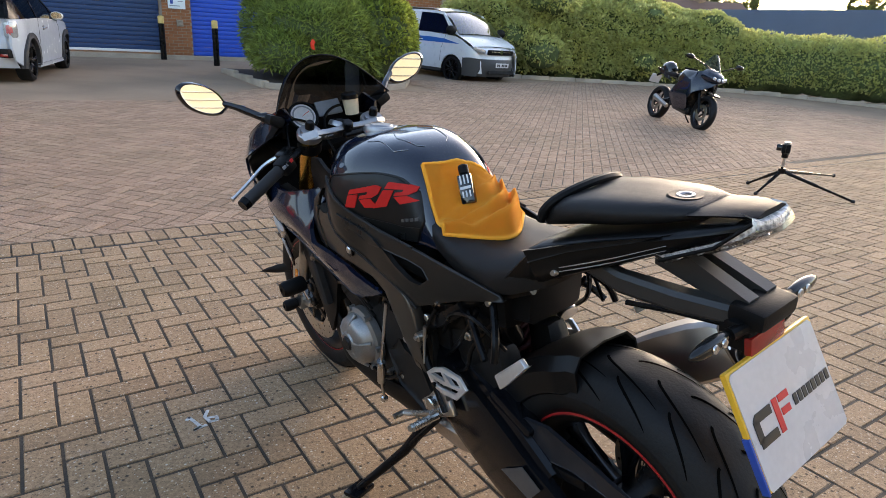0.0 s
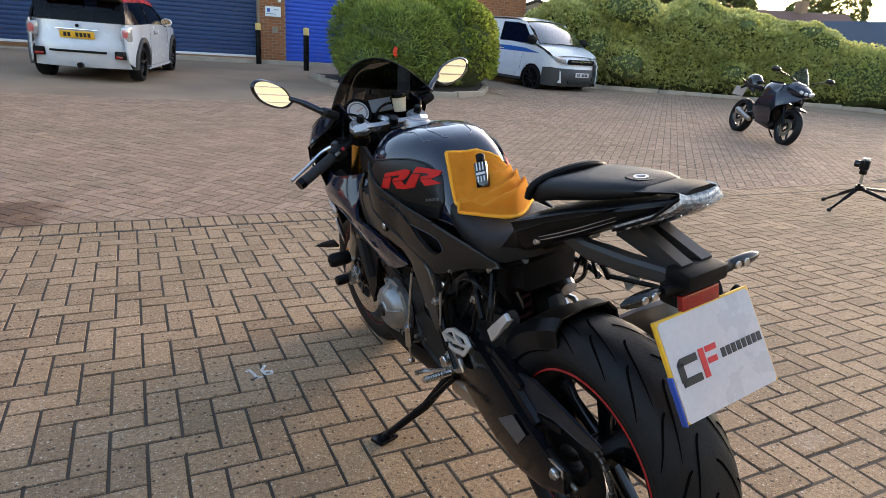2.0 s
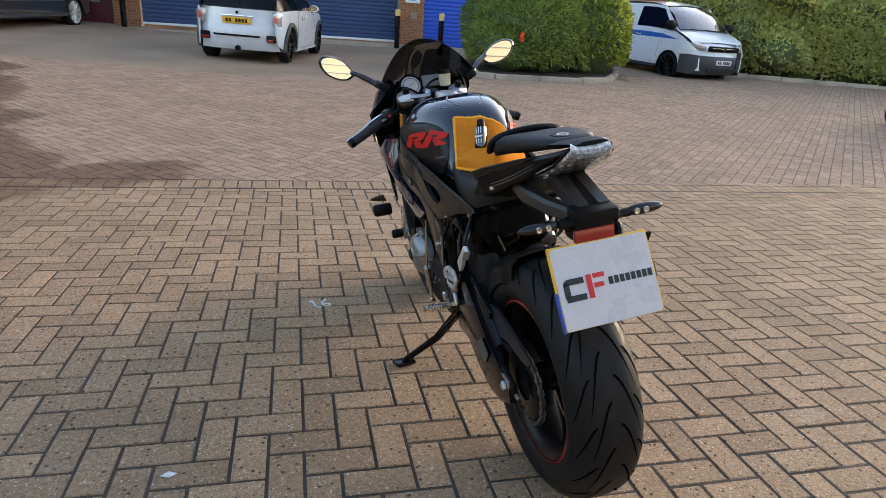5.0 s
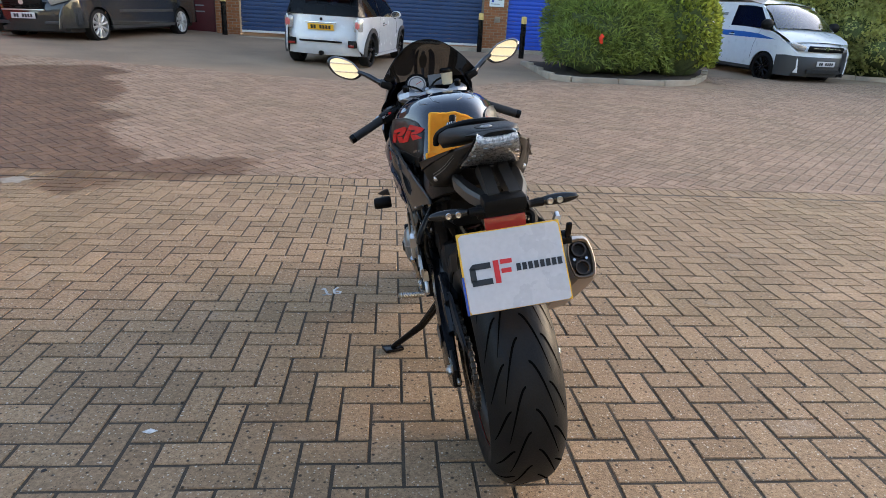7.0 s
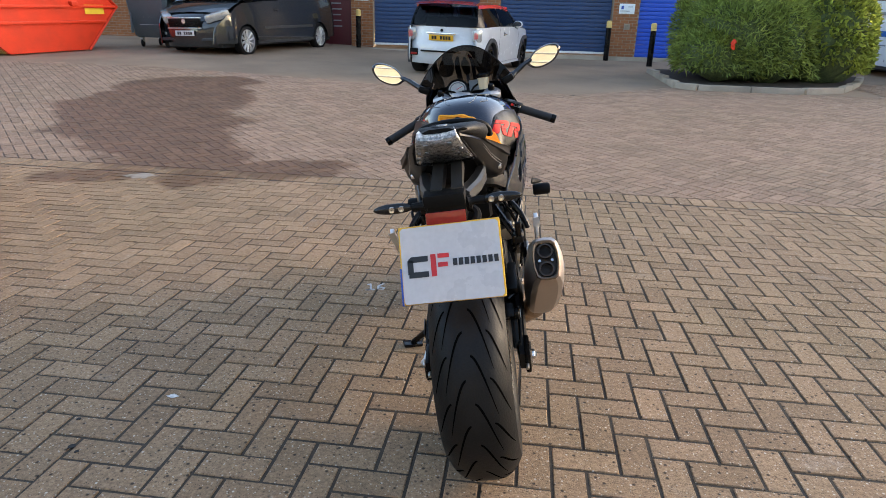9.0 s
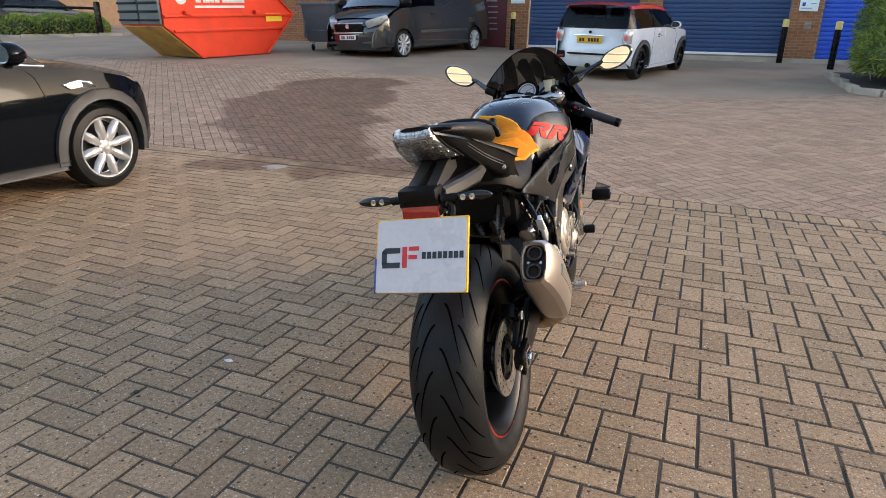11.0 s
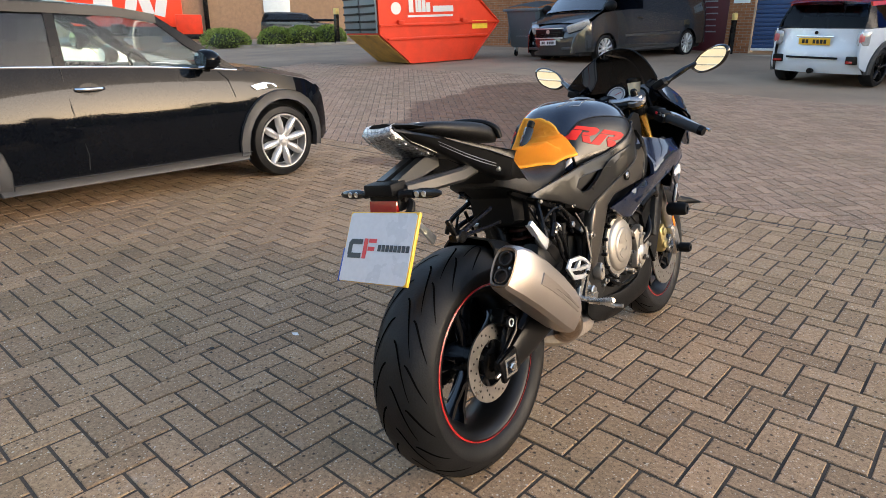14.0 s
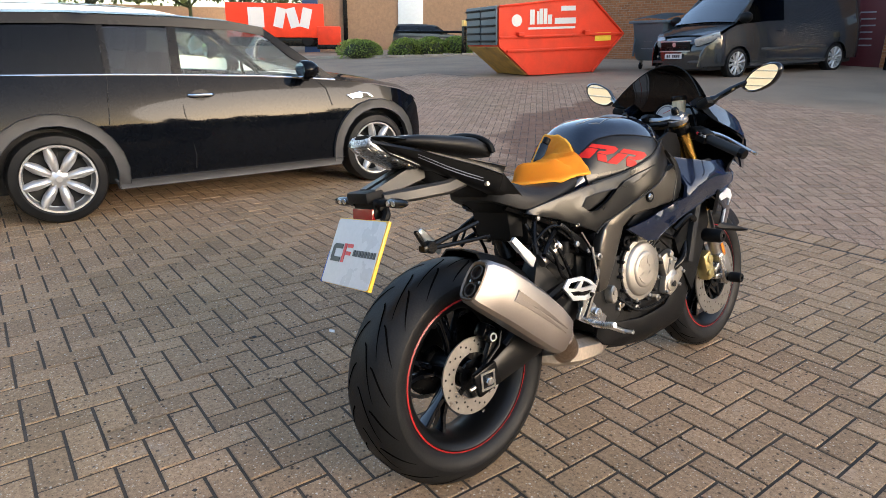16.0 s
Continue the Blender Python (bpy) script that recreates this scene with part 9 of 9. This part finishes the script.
    box((0.022, 0.185, 0.030), (s * 0.140, 0.410, 0.640), (-36, 0, 0), 0.005, sub)
    bp("subframe_rail", sub, "black_satin")
wpl = panel([(0.895, 0.478), (0.935, 0.486), (0.962, 0.458), (0.994, 0.428), (0.985, 0.402), (0.964, 0.386), (0.944, 0.362), (0.905, 0.346), (0.864, 0.362), (0.870, 0.410), (0.882, 0.440)], lambda v, w: 0.158, 0.05, 0.03, edge=0.006)
wpp = bp("pump_housing", wpl, "engine_champagne", "champagne-coloured pump housing")
for c in ((0.900, 0.470), (0.932, 0.474), (0.984, 0.420), (0.955, 0.378), (0.874, 0.368)):
    part("cover_bolt", cyl(0.0065, 0.012, (0.160, c[0], c[1]), seg=6, bevel=0.001), M["steel"], wpp)
part("pump_hub", revolve([(0, 0.014), (0.010, 0.014), (0.013, 0.008), (0.026, 0.006), (0.030, 0.0)], 24, pose(0.157, 0.905, 0.392)), M["engine_champagne"], wpp)
part("pump_bore", cyl(0.011, 0.004, (0.171, 0.905, 0.392), seg=16), M["engine_dark"], wpp)
for s in (1, -1):
    plt = panel([(0.485, 0.60), (0.56, 0.60), (0.615, 0.56), (0.640, 0.45), (0.625, 0.345), (0.545, 0.315), (0.49, 0.36), (0.475, 0.47)], lambda v, w: 0.138, 0.02, 0.03, edge=0.005)
    pv = bp("pivot_plate", plt if s > 0 else flipped(plt), "engine_dark", "black cast swingarm pivot plate")
    for c in ((0.60, 0.57), (0.61, 0.37), (0.52, 0.345), (0.505, 0.565)):
        part("plate_bolt", cyl(0.008, 0.012, (s * 0.142, c[0], c[1]), seg=6, bevel=0.0015), M["steel"], pv)
    lug = panel([(0.305, 0.66), (0.355, 0.672), (0.44, 0.60), (0.435, 0.545), (0.36, 0.515), (0.31, 0.57)], lambda v, w: 0.112, 0.03, 0.03, edge=0.006)
    bp("linkage_plate", lug if s > 0 else flipped(lug), "engine_dark", "dark cast linkage plate")
    bp("heat_shield", box((0.07, 0.17, 0.15), (s * 0.075, 0.335, 0.51), (-15, 0, 0), 0.035), "engine_dark", "dark rounded heat shield")
    for pts, r in (([(0.145, 0.20, 0.65), (0.168, 0.27, 0.705), (0.158, 0.36, 0.675), (0.142, 0.42, 0.60)], 0.0045), ([(0.150, 0.43, 0.66), (0.170, 0.462, 0.58), (0.160, 0.475, 0.50), (0.150, 0.46, 0.43)], 0.005), ([(0.150, 0.60, 0.41), (0.166, 0.68, 0.352), (0.162, 0.80, 0.342), (0.150, 0.90, 0.352)], 0.006), ([(0.13, 0.24, 0.70), (0.15, 0.30, 0.62), (0.15, 0.33, 0.55), (0.13, 0.40, 0.50)], 0.0055), ([(0.142, 0.66, 0.60), (0.168, 0.74, 0.605), (0.168, 0.84, 0.585), (0.15, 0.94, 0.55)], 0.007), ([(0.15, 0.95, 0.58), (0.175, 1.0, 0.62), (0.17, 1.05, 0.60)], 0.012)):
        bp("hose", tube(spline([(s * a, b2, c) for a, b2, c in pts], 6), r, seg=8), "black_satin")
    for x, v, w, r in ((0.150, 0.615, 0.385, 0.013), (0.152, 0.660, 0.362, 0.015), (0.150, 0.700, 0.352, 0.010), (0.168, 0.800, 0.366, 0.012), (0.152, 0.655, 0.588, 0.018), (0.182, 0.470, 0.580, 0.011), (0.160, 0.400, 0.690, 0.008), (0.152, 0.310, 0.640, 0.010)):
        fit = bp("union", revolve([(0, 0.010), (r * 0.45, 0.010), (r * 0.5, 0.004), (r, 0.003), (r, -0.02)], 14, pose(s * x, v, w, 0, 0, 0 if s > 0 else 180)), "steel" if r < 0.014 else "black_satin", "small round fitting on the engine")
    bp("switch_rod", tube([(s * 0.172, 0.452, 0.612), (s * 0.174, 0.470, 0.505)], [0.0045, 0.003], seg=8), "steel", "thin steel brake switch rod")
    cylinder = panel([(0.700, 0.600), (0.860, 0.628), (0.955, 0.575), (0.940, 0.505), (0.868, 0.560), (0.740, 0.575)], lambda v, w: 0.142, 0.02, 0.03, edge=0.004)
    bp("cylinder_flank", cylinder if s > 0 else flipped(cylinder), "engine_dark", "dark cast cylinder flank")
    for k in range(5):
        bp("cooling_rib", box((0.010, 0.115, 0.006), (s * 0.146, 0.80 + 0.012 * k, 0.530 + 0.018 * k), (22, 0, 0), 0.002), "engine_dark")
bp("shock_reservoir", tube([(0.115, 0.275, 0.60), (0.125, 0.345, 0.635)], 0.024, seg=18), "steel", "silver shock reservoir")
spk = panel([(0.500, 0.335), (0.620, 0.365), (0.664, 0.440), (0.605, 0.500), (0.505, 0.480), (0.462, 0.405)], lambda v, w: 0.158, 0.03, 0.03, edge=0.008)
bp("sprocket_cover", flipped(spk), "engine_dark", "dark cast sprocket cover")
bp("frame_cross", box((0.24, 0.14, 0.07), (0, 0.44, 0.62), (-20, 0, 0), 0.02), "black_satin")
bp("airbox", box((0.24, 0.42, 0.12), (0, 0.70, 0.74), (0, 0, 0), 0.03), "black_plastic")
bp("battery_box", box((0.2, 0.22, 0.10), (0, 0.36, 0.70), (0, 0, 0), 0.02), "black_plastic")
bp("brake_fluid_cup", revolve([(0, -0.018), (0.016, -0.018), (0.017, 0.018), (0, 0.018)], 20, pose(0.13, 0.37, 0.625, 0, -90, 0)), "black_plastic")
gs = tube([(-0.185, 0.600, 0.62), (-0.187, 0.668, 0.42)], 0.0040, seg=8)
tube([(-0.187, 0.670, 0.42), (-0.172, 0.716, 0.325)], 0.0115, gs, 12)
tube([(-0.172, 0.716, 0.325), (-0.166, 0.725, 0.262)], 0.0045, gs, 8)
cyl(0.011, 0.018, (-0.166, 0.727, 0.256), bm=gs, seg=14, bevel=0.004)
bp("quickshift_rod", gs, "silver", "silver gear linkage rod")
for x, c in ((0.155, (0.40, 0.63)), (0.15, (0.46, 0.60)), (-0.15, (0.47, 0.62)), (-0.165, (0.555, 0.53))):
    bp("frame_fastener", cyl(0.010, 0.012, (x, c[0], c[1]), seg=6, bevel=0.002), "silver")
for a, b2, c in (((0.13, 0.30, 0.70), (0.15, 0.34, 0.60), (0.13, 0.40, 0.52)), ((-0.13, 0.30, 0.70), (-0.14, 0.36, 0.60), (-0.12, 0.46, 0.50)), ((0.12, 0.22, 0.72), (0.15, 0.26, 0.63), (0.13, 0.36, 0.56))):
    bp("hose", tube(spline([a, b2, c], 6), 0.006, seg=8), "black_satin")
# side stand
UPV = Vector((0.1685, 0, 0.9857))
ft = Vector((-0.318, 0.662, 0.0547))
leg = tube([(-0.125, 0.545, 0.275), (-0.195, 0.590, 0.175), ft + UPV * 0.012], [0.016, 0.014, 0.011], seg=12)
stand = bp("side_stand", leg, "black_satin", "black side stand folded down")
fp = box((0.075, 0.05, 0.012), tuple(ft + UPV * 0.007), (0, 9.7, 20), 0.004)
part("stand_foot", fp, M["arm_black"], stand, "gloss black stand foot")
part("stand_spring", tube([(-0.13, 0.50, 0.30), (-0.185, 0.572, 0.20)], 0.008, seg=8), M["black_satin"], stand)

# ---- cloth and bottle on the seat ----
M["towel"] = material("orange_microfibre", (1.0, 0.385, 0.022), 0.95, var=0.05, scale=60, fine=620, bump=0.5)

M["towel"].node_tree.nodes["Principled BSDF"].inputs["Sheen Weight"].default_value = 1.0
M["towel"].node_tree.nodes["Principled BSDF"].inputs["Sheen Roughness"].default_value = 0.6
M["towel"].node_tree.nodes["Principled BSDF"].inputs["Sheen Tint"].default_value = (1.0, 0.55, 0.10, 1)


def seat_top(x, v):
    t = smooth_lerp([(0.125, 0.868), (0.20, 0.846), (0.26, 0.825), (0.33, 0.817), (0.40, 0.822), (0.46, 0.842)], v) - 0.35 * max(0, abs(x) - 0.08)
    if v > 0.44:
        wd, tt = smooth_lerp(WID, v), smooth_lerp(TOP, v)
        q = min(0.999, abs(x) / wd)
        t = max(t, 0.785 + (tt - 0.785) * math.sqrt(max(0, 1 - q ** (2 / TX))) ** TZ)
    return t


def make_towel():
    rows = [[(-0.070, 0.546, 0.950), (-0.030, 0.533, 0.955), (0.010, 0.520, 0.954), (0.050, 0.508, 0.940)],
            [(-0.086, 0.498, 0.885), (-0.020, 0.482, 0.900), (0.040, 0.478, 0.906), (0.094, 0.494, 0.896)],
            [(-0.098, 0.458, 0.828), (-0.030, 0.410, 0.856), (0.050, 0.420, 0.866), (0.128, 0.512, 0.842)],
            [(-0.106, 0.432, 0.802), (-0.060, 0.365, 0.826), (0.0, 0.325, 0.836), (0.105, 0.405, 0.826)]]
    n = 48
    fine = [spline(r, n // 3) for r in rows]
    cols = [spline([fine[k][i] for k in range(4)], n // 3) for i in range(n + 1)]
    b = bmesh.new()
    vs = []
    for j in range(n + 1):
        g = j / n
        for i in range(n + 1):
            f = i / n
            p = cols[i][j].copy()
            low = ease((g - 0.45) / 0.5)
            p.z = max(p.z, seat_top(p.x, p.y) + 0.011)
            fold = 0.005 * math.sin(11 * f + 6 * g + 0.6) * low + 0.003 * math.sin(19 * f - 7 * g) * low * f
            for g0, tilt, wide, tall in ((0.90, 0.10, 0.075, 0.036), (0.72, 0.30, 0.060, 0.024), (0.53, 0.55, 0.050, 0.012)):
                fold += tall * math.exp(-((g - g0 + tilt * (1 - f) * (f - 0.3)) / wide) ** 2) * (0.42 + 0.58 * ease((f - 0.2) / 0.4)) * (1 - 0.75 * ease((f - 0.86) / 0.14))
            fold += 0.018 * math.exp(-((f - 0.84 - 0.06 * g) / 0.08) ** 2) * ease((g - 0.2) / 0.4)
            p.z += max(-0.004, fold) + 0.0060 * noise.noise(p * 30) * ease((g - 0.3) / 0.3) + 0.0025 * noise.noise(p * 60) + 0.0012 * noise.noise(p * 120)
            tuck = max(ease((g - 0.93) / 0.07), 0.8 * ease((f - 0.93) / 0.07) * ease((g - 0.15) / 0.3))
            p.z += (seat_top(p.x, p.y) + 0.007 - p.z) * tuck
            p.y += 0.004 * math.sin(7 * f) * g
            vs.append(b.verts.new(p))
    w = n + 1
    for j in range(n):
        for i in range(n):
            b.faces.new((vs[j * w + i], vs[j * w + i + 1], vs[(j + 1) * w + i + 1], vs[(j + 1) * w + i]))
    rim = [vs[i].co.copy() for i in range(n + 1)] + [vs[j * w + n].co.copy() for j in range(1, n + 1)] + [vs[n * w + i].co.copy() for i in range(n - 1, -1, -1)] + [vs[j * w].co.copy() for j in range(n - 1, -1, -1)]
    bmesh.ops.solidify(b, geom=list(b.faces), thickness=0.009)
    tube([p - Vector((0, 0, 0.0045)) for p in rim], 0.0048, b, 8)
    bmesh.ops.transform(b, matrix=BIKE, verts=b.verts)
    return finish(b, "cleaning_cloth", M["towel"], None, "crumpled orange microfibre cloth draped over the motorcycle seat", 80, category="cloth")


make_towel()
BOT = BIKE @ pose(-0.013, 0.462, 0.909, -27, 13, 0) @ pose(0, 0, 0, 0, 0, -52) @ Matrix.Scale(1.04, 4)
bottle = thing("product_bottle", "small black bottle with pale markings lying on the cloth", "bottle", BOT)
part("body", box((0.032, 0.026, 0.066), (0, 0, -0.010), (0, 0, 0), 0.006), M["black_gloss"], bottle)
part("cap", cyl(0.0115, 0.022, (0, 0, 0.034), (0, 90, 0), seg=20, bevel=0.003), M["black_plastic"], bottle, "black screw cap")
for k in range(3):
    part("marking", box((0.0032, 0.001, 0.020), (-0.008 + 0.008 * k, -0.0134, 0.010), bevel=0), M["white_sheet"], bottle)
    part("marking", box((0.0032, 0.001, 0.014), (-0.008 + 0.008 * k, -0.0134, -0.022), bevel=0), M["white_sheet"], bottle)
part("marking", box((0.024, 0.001, 0.006), (0, -0.0134, -0.008), bevel=0), M["white_sheet"], bottle)


make_second_bike()

# ---- block paving: herringbone in the bay, a soldier course at the channel, diagonal herringbone in the lane ----
CELL, GAP = 0.101, 0.0097
LAY = radians(-0.9)
HOME = (1.393, 0.816)


def lay(i, j, angle):
    """From cells of the pattern to the yard."""
    c, s = math.cos(angle), math.sin(angle)
    return HOME[0] + CELL * (i * c - j * s), HOME[1] + CELL * (i * s + j * c)


def clip(poly, a, b, c):
    """The part of a polygon where a x + b y <= c."""
    out = []
    for p, q in zip(poly, poly[1:] + poly[:1]):
        dp, dq = a * p[0] + b * p[1] - c, a * q[0] + b * q[1] - c
        if dp <= 0:
            out.append(p)
        if (dp < 0) != (dq < 0):
            t = dp / (dp - dq)
            out.append((p[0] + t * (q[0] - p[0]), p[1] + t * (q[1] - p[1])))
    return out


def block(poly, rnd, verts, faces, chamfer=0.0027, simple=False):
    cx, cy = sum(p[0] for p in poly) / len(poly), sum(p[1] for p in poly) / len(poly)
    dz, tx, ty = rnd.gauss(0, 0.0006), rnd.gauss(0, 0.006), rnd.gauss(0, 0.006)

    def shrink(p, d):
        r = math.dist(p, (cx, cy))
        k = max(0.0, 1 - d * 1.35 / max(r, 0.02))
        return cx + (p[0] - cx) * k, cy + (p[1] - cy) * k
    n, o = len(poly), len(verts)
    for p in poly:
        x, y = shrink(p, 0.0)
        verts.append((x, y, ground_z(x, y) - 0.016))
    for p in poly:
        x, y = shrink(p, 0.0)
        verts.append((x, y, ground_z(x, y) - 0.0030 + dz))
    for p in poly:
        x, y = shrink(p, chamfer)
        verts.append((x, y, ground_z(x, y) + dz + tx * (x - cx) + ty * (y - cy)))
    for i in range(n):
        j = (i + 1) % n
        if not simple:
            faces.append((o + i, o + j, o + n + j, o + n + i))
        faces.append((o + n + i, o + n + j, o + 2 * n + j, o + 2 * n + i))
    faces.append(tuple(o + 2 * n + i for i in range(n)))


def herringbone(angle, x0, x1, y0, y1):
    """Every block of the pattern that touches the rectangle, as (corners, lies along x)."""
    c, s = math.cos(-angle), math.sin(-angle)
    corners = [((x - HOME[0]) * c - (y - HOME[1]) * s, (x - HOME[0]) * s + (y - HOME[1]) * c) for x in (x0, x1) for y in (y0, y1)]
    i0, i1 = int(min(p[0] for p in corners) / CELL) - 3, int(max(p[0] for p in corners) / CELL) + 3
    j0, j1 = int(min(p[1] for p in corners) / CELL) - 3, int(max(p[1] for p in corners) / CELL) + 3
    g = GAP / CELL / 2
    for j in range(j0, j1):
        for i in range(i0, i1):
            k = (i + j) % 4
            if k not in (0, 2):
                continue
            w, h = (2, 1) if k == 0 else (1, 2)
            poly = [lay(i + g, j + g, angle), lay(i + w - g, j + g, angle), lay(i + w - g, j + h - g, angle), lay(i + g, j + h - g, angle)]
            cx, cy = sum(p[0] for p in poly) / 4, sum(p[1] for p in poly) / 4
            if x0 <= cx <= x1 and y0 <= cy <= y1:
                yield poly, k == 0, cx, cy


M["joint_sand"] = material("dark_joint_sand", (0.066, 0.050, 0.035), 0.95, var=0.35, scale=5, fine=150, bump=0.4)


def joint_bed(name, x0, x1, y0, y1, keep, parent):
    """Dark jointing sand just under the tops of the blocks."""
    step = 0.25
    nx, ny = int((x1 - x0) / step), int((y1 - y0) / step)
    verts = [(x0 + i * step, y0 + j * step, ground_z(x0 + i * step, y0 + j * step) - 0.0038) for j in range(ny + 1) for i in range(nx + 1)]
    faces = [(j * (nx + 1) + i, j * (nx + 1) + i + 1, (j + 1) * (nx + 1) + i + 1, (j + 1) * (nx + 1) + i) for j in range(ny) for i in range(nx) if keep(x0 + (i + 0.5) * step, y0 + (j + 0.5) * step)]
    raw(name, verts, faces, M["joint_sand"], parent)


def make_paving():
    rnd = random.Random(5)
    slope = math.tan(LAY)
    pave = raw("pavement_bay", [], [], M["paver"], None, "buff-brown herringbone block paving of the parking bay", "structure", "paving")
    joint_bed("joint_sand", -6.25, 12.5, -3.25, 4.05, lambda x, y: True, pave)
    singles = 0
    shapes = {}
    verts, faces = [], []
    for poly, along, cx, cy in herringbone(LAY, -6.2, 12.5, -3.4, 4.2):
        edge = CHANNEL + slope * (cx - 1.0)
        if -0.3 < cx < 2.25 and -0.15 < cy < 2.2 and singles < 300:
            if (along, singles % 4) not in shapes:
                v, f = [], []
                block([(p[0] - cx, p[1] - cy) for p in poly], random.Random(singles), v, f)
                me = bpy.data.meshes.new("brick")
                me.from_pydata(v, [], f)
                me.materials.append(M["paver_each"])
                shapes[(along, singles % 4)] = me
            ob = new("brick", shapes[(along, singles % 4)])
            ob.parent = pave
            ob.location = (cx, cy, rnd.gauss(0, 0.0008))
            singles += 1
            continue
        cut = clip(poly, -slope, 1.0, edge - slope * cx - 0.032)
        if cy < -3.1:
            cut = clip(cut, 0.0, -1.0, 3.25)
        if len(cut) >= 3:
            block(cut, rnd, verts, faces)
    raw("block_paving", verts, faces, M["paver"], pave, kind="stuff")
    # soldier course along the channel
    verts, faces = [], []
    for i in range(-62, 128):
        x = i * CELL
        y = CHANNEL + slope * (x - 1.0)
        block([(x + GAP, y), (x + CELL, y), (x + CELL, y + 0.2), (x + GAP, y + 0.2)], rnd, verts, faces)
    row = raw("pavement_channel", [], [], M["paver"], None, "single soldier course of block paving along the drainage line", "structure", "paving")
    raw("block_course", verts, faces, M["paver"], row, kind="stuff")
    # flat black strip for the shadow line along the near edge of the course
    y0, y1 = (CHANNEL + slope * (x - 1.0) for x in (-6.2, 12.5))
    raw("course_shadow_strip", [(-6.2, y0 - 0.024, -0.0035), (12.5, y1 - 0.024, -0.0035), (12.5, y1 - 0.003, -0.0035), (-6.2, y0 - 0.003, -0.0035)], [(0, 1, 2, 3)], M["dark_void"], row, "flat black strip in place of the shadow line beside the course")
    # lane
    verts, faces = [], []
    for poly, along, cx, cy in herringbone(LAY + radians(45), -12.5, 17.0, 4.1, 13.6):
        if cy > 10.2 - 0.03 * cx and cx < 2.0 or cy > 10.0 + 0.9 * (cx - 2.0) and cx >= 2.0:
            continue
        if 4.0 < cx < 7.7 and cy > 11.4:
            continue
        edge = CHANNEL + 0.208 + slope * (cx - 1.0)
        cut = clip(poly, slope, -1.0, -(edge - slope * cx + GAP))
        if len(cut) >= 3:
            block(cut, rnd, verts, faces, simple=cy > 7.5)
    lane = raw("pavement_lane", [], [], M["paver_lane"], None, "diagonal herringbone block paving of the access lane", "structure", "paving")
    raw("block_paving", verts, faces, M["paver_lane"], lane, kind="stuff")
    joint_bed("joint_sand", -12.5, 17.0, 4.05, 13.55, lambda x, y: y < 10.1 - 0.03 * x if x < 2.0 else (y < 9.8 + 0.9 * (x - 2.0) and not (3.8 < x < 7.9 and y > 11.2)), lane)


make_paving()


# ---- marks on the paving ----
def flat_mark(name, mat, label, pts, z=0.0022, thick=0.0012):
    b = bmesh.new()
    for q in pts:
        hi = [b.verts.new((x, y, z)) for x, y in q]
        lo = [b.verts.new((x, y, z - thick)) for x, y in q]
        b.faces.new(hi)
        for i in range(len(q)):
            j = (i + 1) % len(q)
            b.faces.new((lo[i], lo[j], hi[j], hi[i]))
    return finish(b, name, M[mat], None, label, 0, "", name.replace("_", " "))


def blotch(x, y, r, seed, n=18, rough=0.45):
    rnd = random.Random(seed)
    return [(x + r * (1 - rough * rnd.random()) * math.cos(i * math.tau / n), y + r * (1 - rough * rnd.random()) * math.sin(i * math.tau / n)) for i in range(n)]


M["chalk"] = material("worn_white_paint_mark", (0.62, 0.60, 0.57), 0.8, var=0.3, scale=40, bump=0.2)
M["stain"] = material("pale_dried_stain", (0.33, 0.28, 0.22), 0.8, var=0.3, scale=25, bump=0.2)
M["gum"] = material("dark_gum_spot", (0.02, 0.018, 0.016), 0.7, bump=0.1)
def stroke(x, y, turn, pts, w):
    c, s = math.cos(radians(turn)), math.sin(radians(turn))
    out = []
    for (ax, ay), (bx, by) in zip(pts, pts[1:]):
        n = math.hypot(bx - ax, by - ay)
        ox, oy, ex, ey = -(by - ay) / n * w, (bx - ax) / n * w, (bx - ax) / n * w * 0.4, (by - ay) / n * w * 0.4
        out.append([(x + p * c - q * s, y + p * s + q * c) for p, q in ((ax + ox - ex, ay + oy - ey), (ax - ox - ex, ay - oy - ey), (bx - ox + ex, by - oy + ey), (bx + ox + ex, by + oy + ey))])
    return out


flat_mark("paint_mark", "chalk", "worn white hand-painted squiggle on the paving", stroke(0.385, 1.862, 12, [(-0.038, 0.032), (-0.025, 0.042), (-0.021, -0.028), (-0.045, -0.035), (-0.004, -0.033)], 0.0055) + stroke(0.385, 1.862, 12, [(0.038, 0.042), (0.014, 0.014), (0.013, -0.025), (0.035, -0.031), (0.043, -0.010), (0.020, 0.0)], 0.0055))
flat_mark("paper_scrap", "chalk", "small white paper scrap on the paving", [[(-0.10, 0.785), (-0.075, 0.775), (-0.055, 0.79), (-0.08, 0.802)]], 0.004)
for gx, gy, gr in ((-0.23, 0.49, 0.014), (-0.20, 0.47, 0.008), (-0.30, 0.62, 0.009), (0.62, -0.02, 0.008)):
    flat_mark("gum_spot", "gum", "dark gum spot on the paving", [blotch(gx, gy, gr, 3)])
flat_mark("cement_patch", "stain", "pale cement patch beside the drainage line", [blotch(-2.06, 3.86, 0.16, 6, 26, 0.6)], 0.0024)
